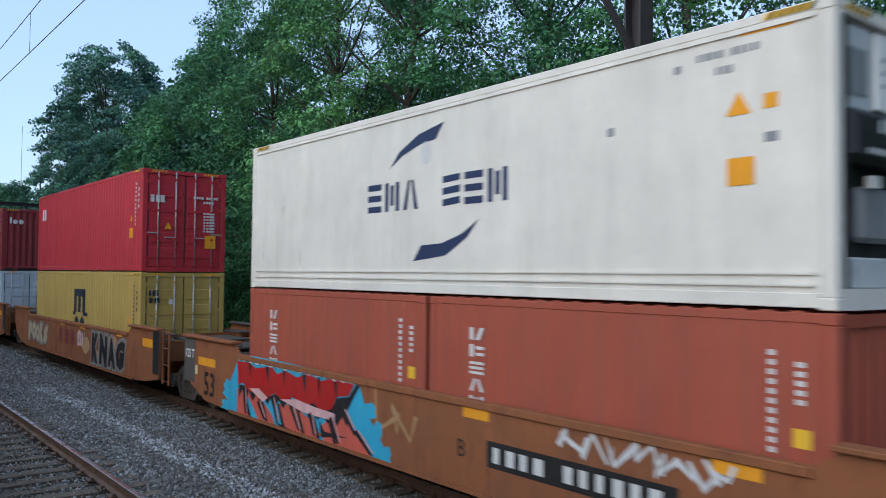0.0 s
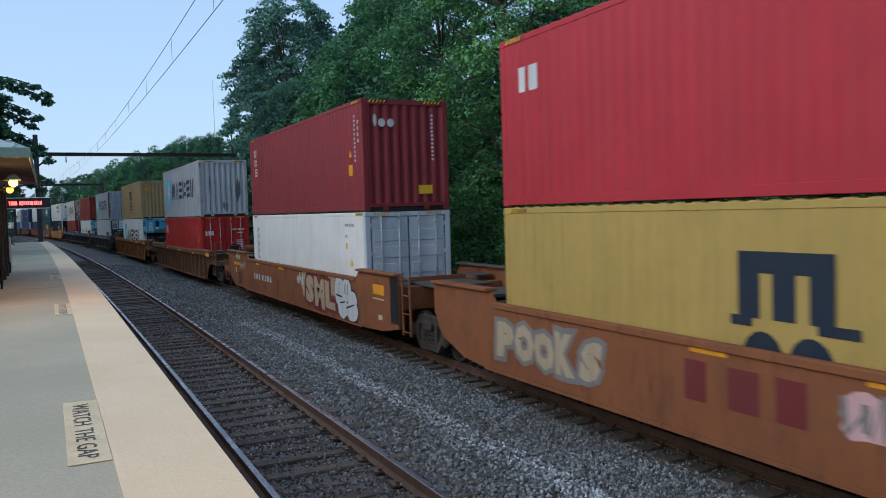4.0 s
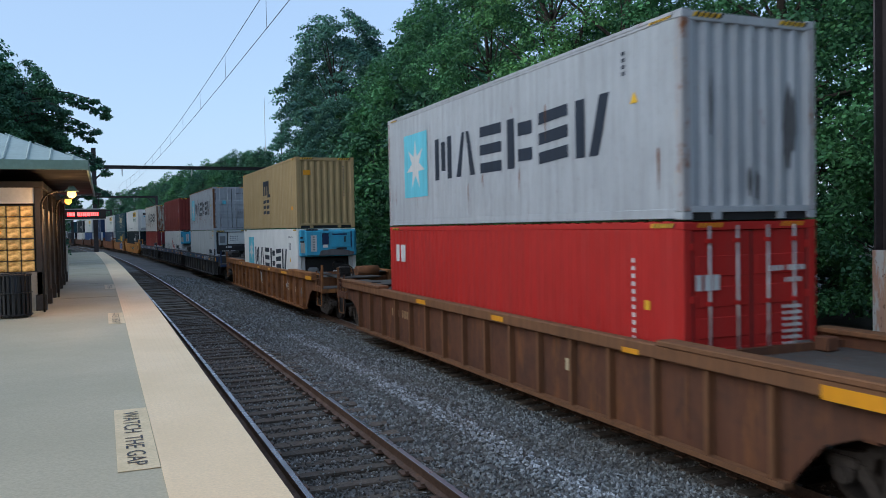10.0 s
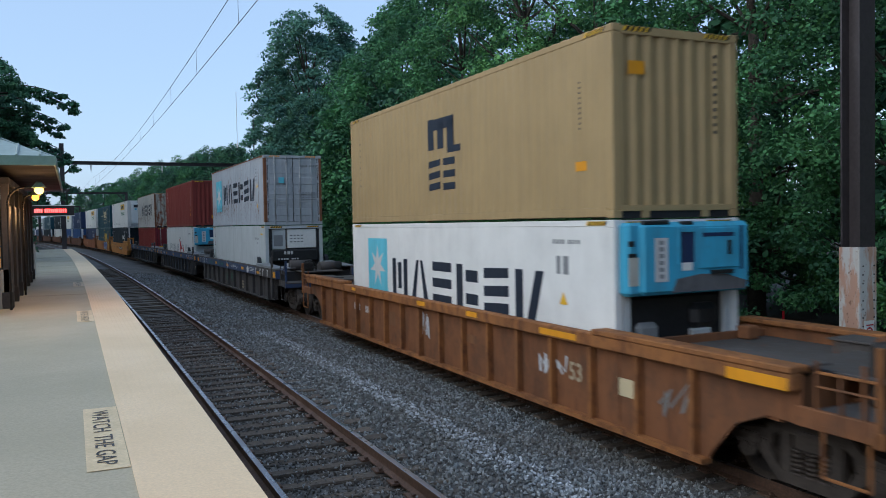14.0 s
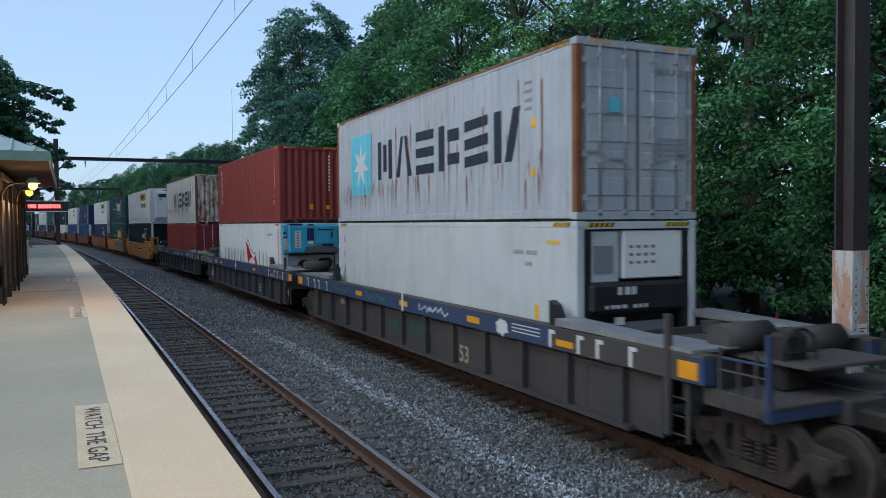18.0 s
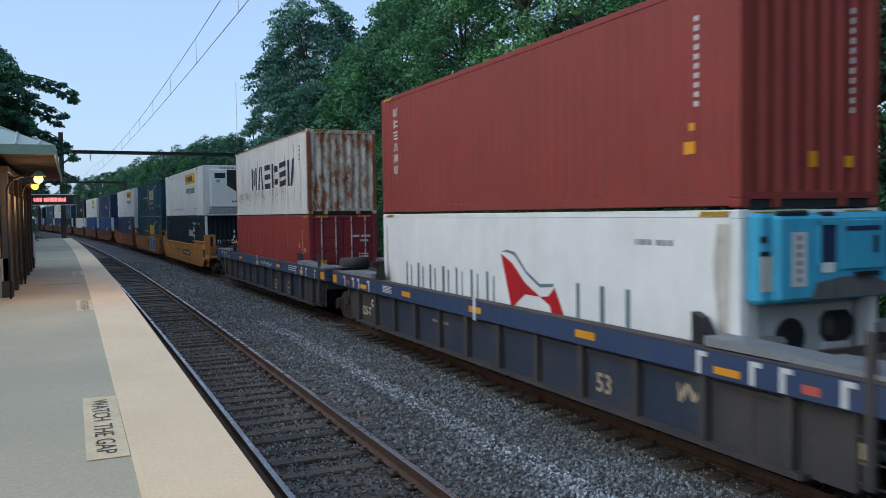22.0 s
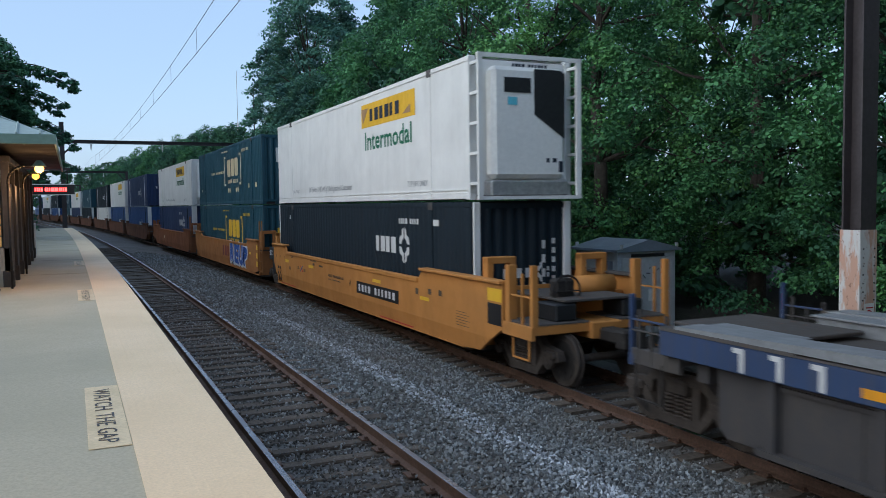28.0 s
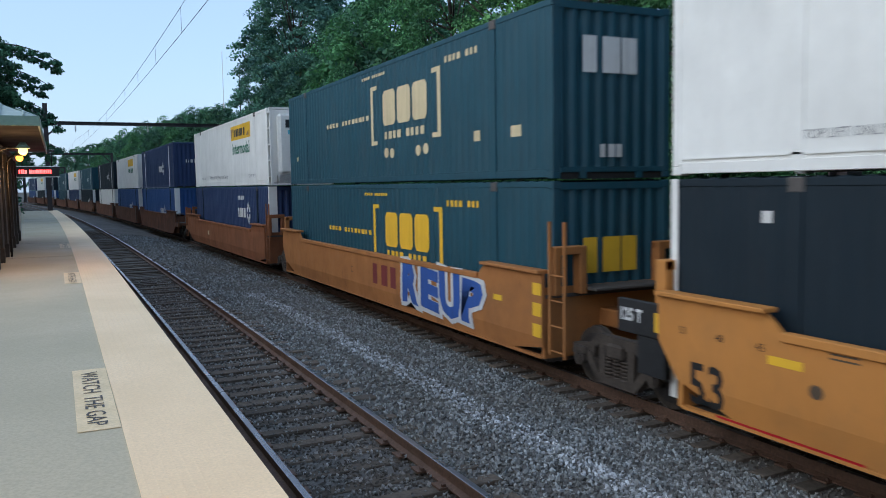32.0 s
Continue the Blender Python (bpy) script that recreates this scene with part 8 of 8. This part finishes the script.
car_art(car, "bottom_stripe", [rect(-7.0, 0.37, -5.0, 0.41), rect(3.4, 0.37, 5.6, 0.41)], "d_red", 0.004, "thin red reflective stripe")
part("end_plate", boxes((-1.46, -1.38, 7.95, 8.9, 1.15, 1.62), (-1.44, -1.36, 7.95, 8.5, 0.62, 1.15), bevel=0.01), "machine_black", car, "black end plate")
lettering("writing", "125 T", 0.24, lambda a, b, d: (-1.464, -a, b), -8.86, 1.33, "d_white", car, 0.85, 0.008)
part("yellow_mark", art([rect(-8.12, 1.24, -7.98, 1.5)], lambda u, v, d: (-1.464, -u, v)), "d_gold", car)
car_art(car, "yellow_mark", [rect(3.0, 1.24, 3.6, 1.32), rect(6.1, 1.1, 6.6, 1.18), rect(9.32, 1.42, 9.86, 1.66), rect(-6.19, 1.2, -5.72, 1.3), rect(-3.11, 1.2, -2.52, 1.29)], "d_gold", 0.005)
car_art(car, "notice_panel", [rect(9.32, 0.98, 9.86, 1.38)], "d_black", 0.006)
a, b = long_pair(180.0, "c_white", "c_navy", COOL, ("thermo", "corr"))
cool_marks(a)
diamond(b, 10.6, 1.66, 2.35)
side_art(b, "number_print", bars(12.25, 2.4, 1.25, 0.13, 9), "d_white")
side_art(b, "lift_mark", [rect(1.5, 2.38, 1.65, 2.52), rect(14.3, 2.38, 14.6, 2.52)], "d_white")
diamond(b, 0.72, 1.3, 1.2, False)
end_art(b, "number_print", column_bars(1.7, 1.0, 2.2, 4, 0.1, 0.3) + column_bars(1.95, 1.0, 2.2, 6, 0.1, 0.3), "d_white", 0.02)
for x in (-1.16, 1.02):
    part("white_post", boxes((x, x + 0.16, -8.12, -8.02, 0.0, 2.9), bevel=0.015), "c_white", b[0], "white painted end post")
part("white_post", boxes((-W / 2 - 0.006, -W / 2 + 0.1, 7.95, 8.08, 0.0, 2.9)), "c_white", b[0])

car = well_car(199.05, "yellow", 8.2, 8.3, "joint", "joint", "yellow-orange smooth-sided well car with blue and white graffiti", [(9.6, True)], (8.1, 8.1), "car_amber")
tag_word(car, "REUP", 2.35, 0.45, 6.3, 1.6, "g_blue", "g_white", 0.1, 0.012, 0.06)
car_art(car, "brand_bars", bars(0.45, 0.82, 1.75, 0.5, 3, 0.35), "g_maroon")
car_text(car, "C", 0.24, -1.2, 0.95, "d_black")
car_art(car, "yellow_mark", [rect(6.6, 1.16, 6.9, 1.26), rect(7.92, 0.7, 8.18, 0.92), rect(7.92, 1.05, 8.18, 1.27), rect(7.92, 1.4, 8.18, 1.6)], "d_gold", 0.005)
a, b = long_pair(199.0, "c_teal", "c_teal", ("dark teal long container with gold bracket emblem", "dark teal long container with gold bracket emblem below its twin"), ("corr", "corr"), ("c_teal", "c_teal"))
for q, m, gold, z in ((a, "d_cream", "d_white", 0.0), (b, "d_gold", "d_gold", 0.06)):
    side_art(q, "bracket", [[(7.83, 0.94 + z), (8.25, 0.94 + z), (8.25, 1.04 + z), (7.99, 1.04 + z), (7.99, 2.3), (8.25, 2.3), (8.25, 2.4), (7.83, 2.4)]], m, "square bracket of an emblem")
    side_art(q, "bracket", [[(11.93, 0.94 + z), (11.93, 2.4), (11.5, 2.4), (11.5, 2.3), (11.77, 2.3), (11.77, 1.04 + z), (11.5, 1.04 + z), (11.5, 0.94 + z)]], m)
    for k in range(3):
        u = 8.66 + k * 0.9
        side_art(q, "name_block", [[(u + 0.1, 1.38), (u + 0.68, 1.38), (u + 0.78, 1.48), (u + 0.78, 2.12), (u + 0.68, 2.22), (u + 0.1, 2.22), (u, 2.12), (u, 1.48)]], m)
    side_art(q, "small_print", bars(8.75, 1.05 + z, 2.4, 0.18, 9, 0.3) + bars(4.15, 1.6, 3.6, 0.12, 13, 0.3) + bars(7.24, 2.62, 1.6, 0.07, 11) + bars(12.15, 2.42, 1.5, 0.13, 8, 0.35), m)
    side_art(q, "white_marks", [ellipse(8.85, 0.72, 0.14, 0.12), ellipse(9.2, 0.7, 0.14, 0.12), ellipse(10.75, 0.7, 0.14, 0.12), ellipse(11.15, 0.72, 0.14, 0.12), rect(13.4, 0.75, 13.65, 0.95), rect(14.8, 0.75, 15.15, 0.95), rect(0.8, 0.76, 1.0, 0.9)], m)
    end_art(q, "name_blocks", bars(0.6, 1.75 if q is a else 1.35, 1.2, 0.6, 3, 0.12), gold, 0.02)
    end_art(q, "number_print", bars(0.95, 0.35, 0.5, 0.22, 3, 0.2), "d_white", 0.02)

car = well_car(218.25, "yellow", 8.2, 9.6, "joint", "end", "dirty orange-brown smooth-sided well car", [(9.8, True)], (8.1, 8.1), "car_orange")
car_art(car, "white_marks", [rect(-3.5, 0.9, -3.1, 1.1)], "d_cream")
a, b = long_pair(218.3, "c_white", "c_midblue", ("white long refrigerated container with yellow and green lettering", "blue long container with white diamond emblem"), ("thermo", "corr"))
cool_marks(a)
diamond(b, 10.6, 1.6, 2.35)
side_art(b, "number_print", bars(10.6, 2.35, 1.2, 0.17, 9), "d_white")
part("white_post", boxes((-W / 2 - 0.006, -W / 2 + 0.3, -8.09, -7.95, 0.0, 2.9)), "c_white", b[0])

# the rest of the train, seen far off
REST = ((242.3, "c_midblue", "c_blue", "end", "joint"), (261.5, "c_white", "c_blue", "joint", "joint"), (280.7, "c_navy", "c_white", "joint", "end"), (304.6, "c_teal", "c_navy", "end", "joint"), (323.8, "c_white", "c_midblue", "joint", "joint"), (343.0, "c_teal", "c_teal", "joint", "end"), (367.0, "c_navy", "c_blue", "end", "joint"), (386.2, "c_white", "c_navy", "joint", "joint"), (405.4, "c_midblue", "c_blue", "joint", "end"))
NAMES = {"c_midblue": "midnight blue", "c_blue": "bright blue", "c_white": "white refrigerated", "c_navy": "dark navy", "c_teal": "dark teal"}
for y, up, low, fe, re_ in REST:
    # Browner coat darkens these far cars in place of the tree shade there.
    car = well_car(y, "smooth", 9.6 if fe == "end" else 8.2, 9.6 if re_ == "end" else 8.3, fe, re_, "dirty smooth-sided well car with a coat darkened to brown", [(9.6, False)] + ([(-9.8, False)] if fe == "end" else []), (8.1, 8.1), "car_brown")
    a, b = long_pair(y, up, low, (f"{NAMES[up]} long container", f"{NAMES[low]} long container"), ("thermo" if up == "c_white" else "corr", "corr"))
    if up == "c_white":
        side_art(a, "yellow_panel", [rect(9.5, 2.0, 13.2, 2.62)], "d_gold")
        side_art(a, "green_print", bars(9.7, 1.4, 3.2, 0.4, 10), "d_green")
    else:
        diamond(a, 9.4, 1.1, 2.4)
        diamond(a, 0.72, 1.6, 1.2, False)
    if low != "c_white":
        diamond(b, 9.4, 1.1, 2.4)
    part("white_post", boxes((-W / 2 - 0.006, -W / 2 + 0.3, -8.09, -7.95, 0.0, 2.9)), "c_white", b[0])


# ---- what moves ----
def line_pose(s, z):
    """Where a car whose middle is s metres along the line stands, and how it is turned."""
    return pose(FAR_X + bend(s), s, z, 0, 0, turn(s))


def motions():
    times = [2.0 * i for i in range(17)]
    for thing, y0, z in MOVERS:
        walk(thing, [(t, line_pose(y0 - SPEED * t, z)) for t in times])
    spin = SPEED / 0.455
    for w, y in WHEELS:
        walk(w, [(0.1 * i, pose(0, y, 0.455, math.degrees(spin * 0.1 * i) % 360.0)) for i in range(321)])


motions()
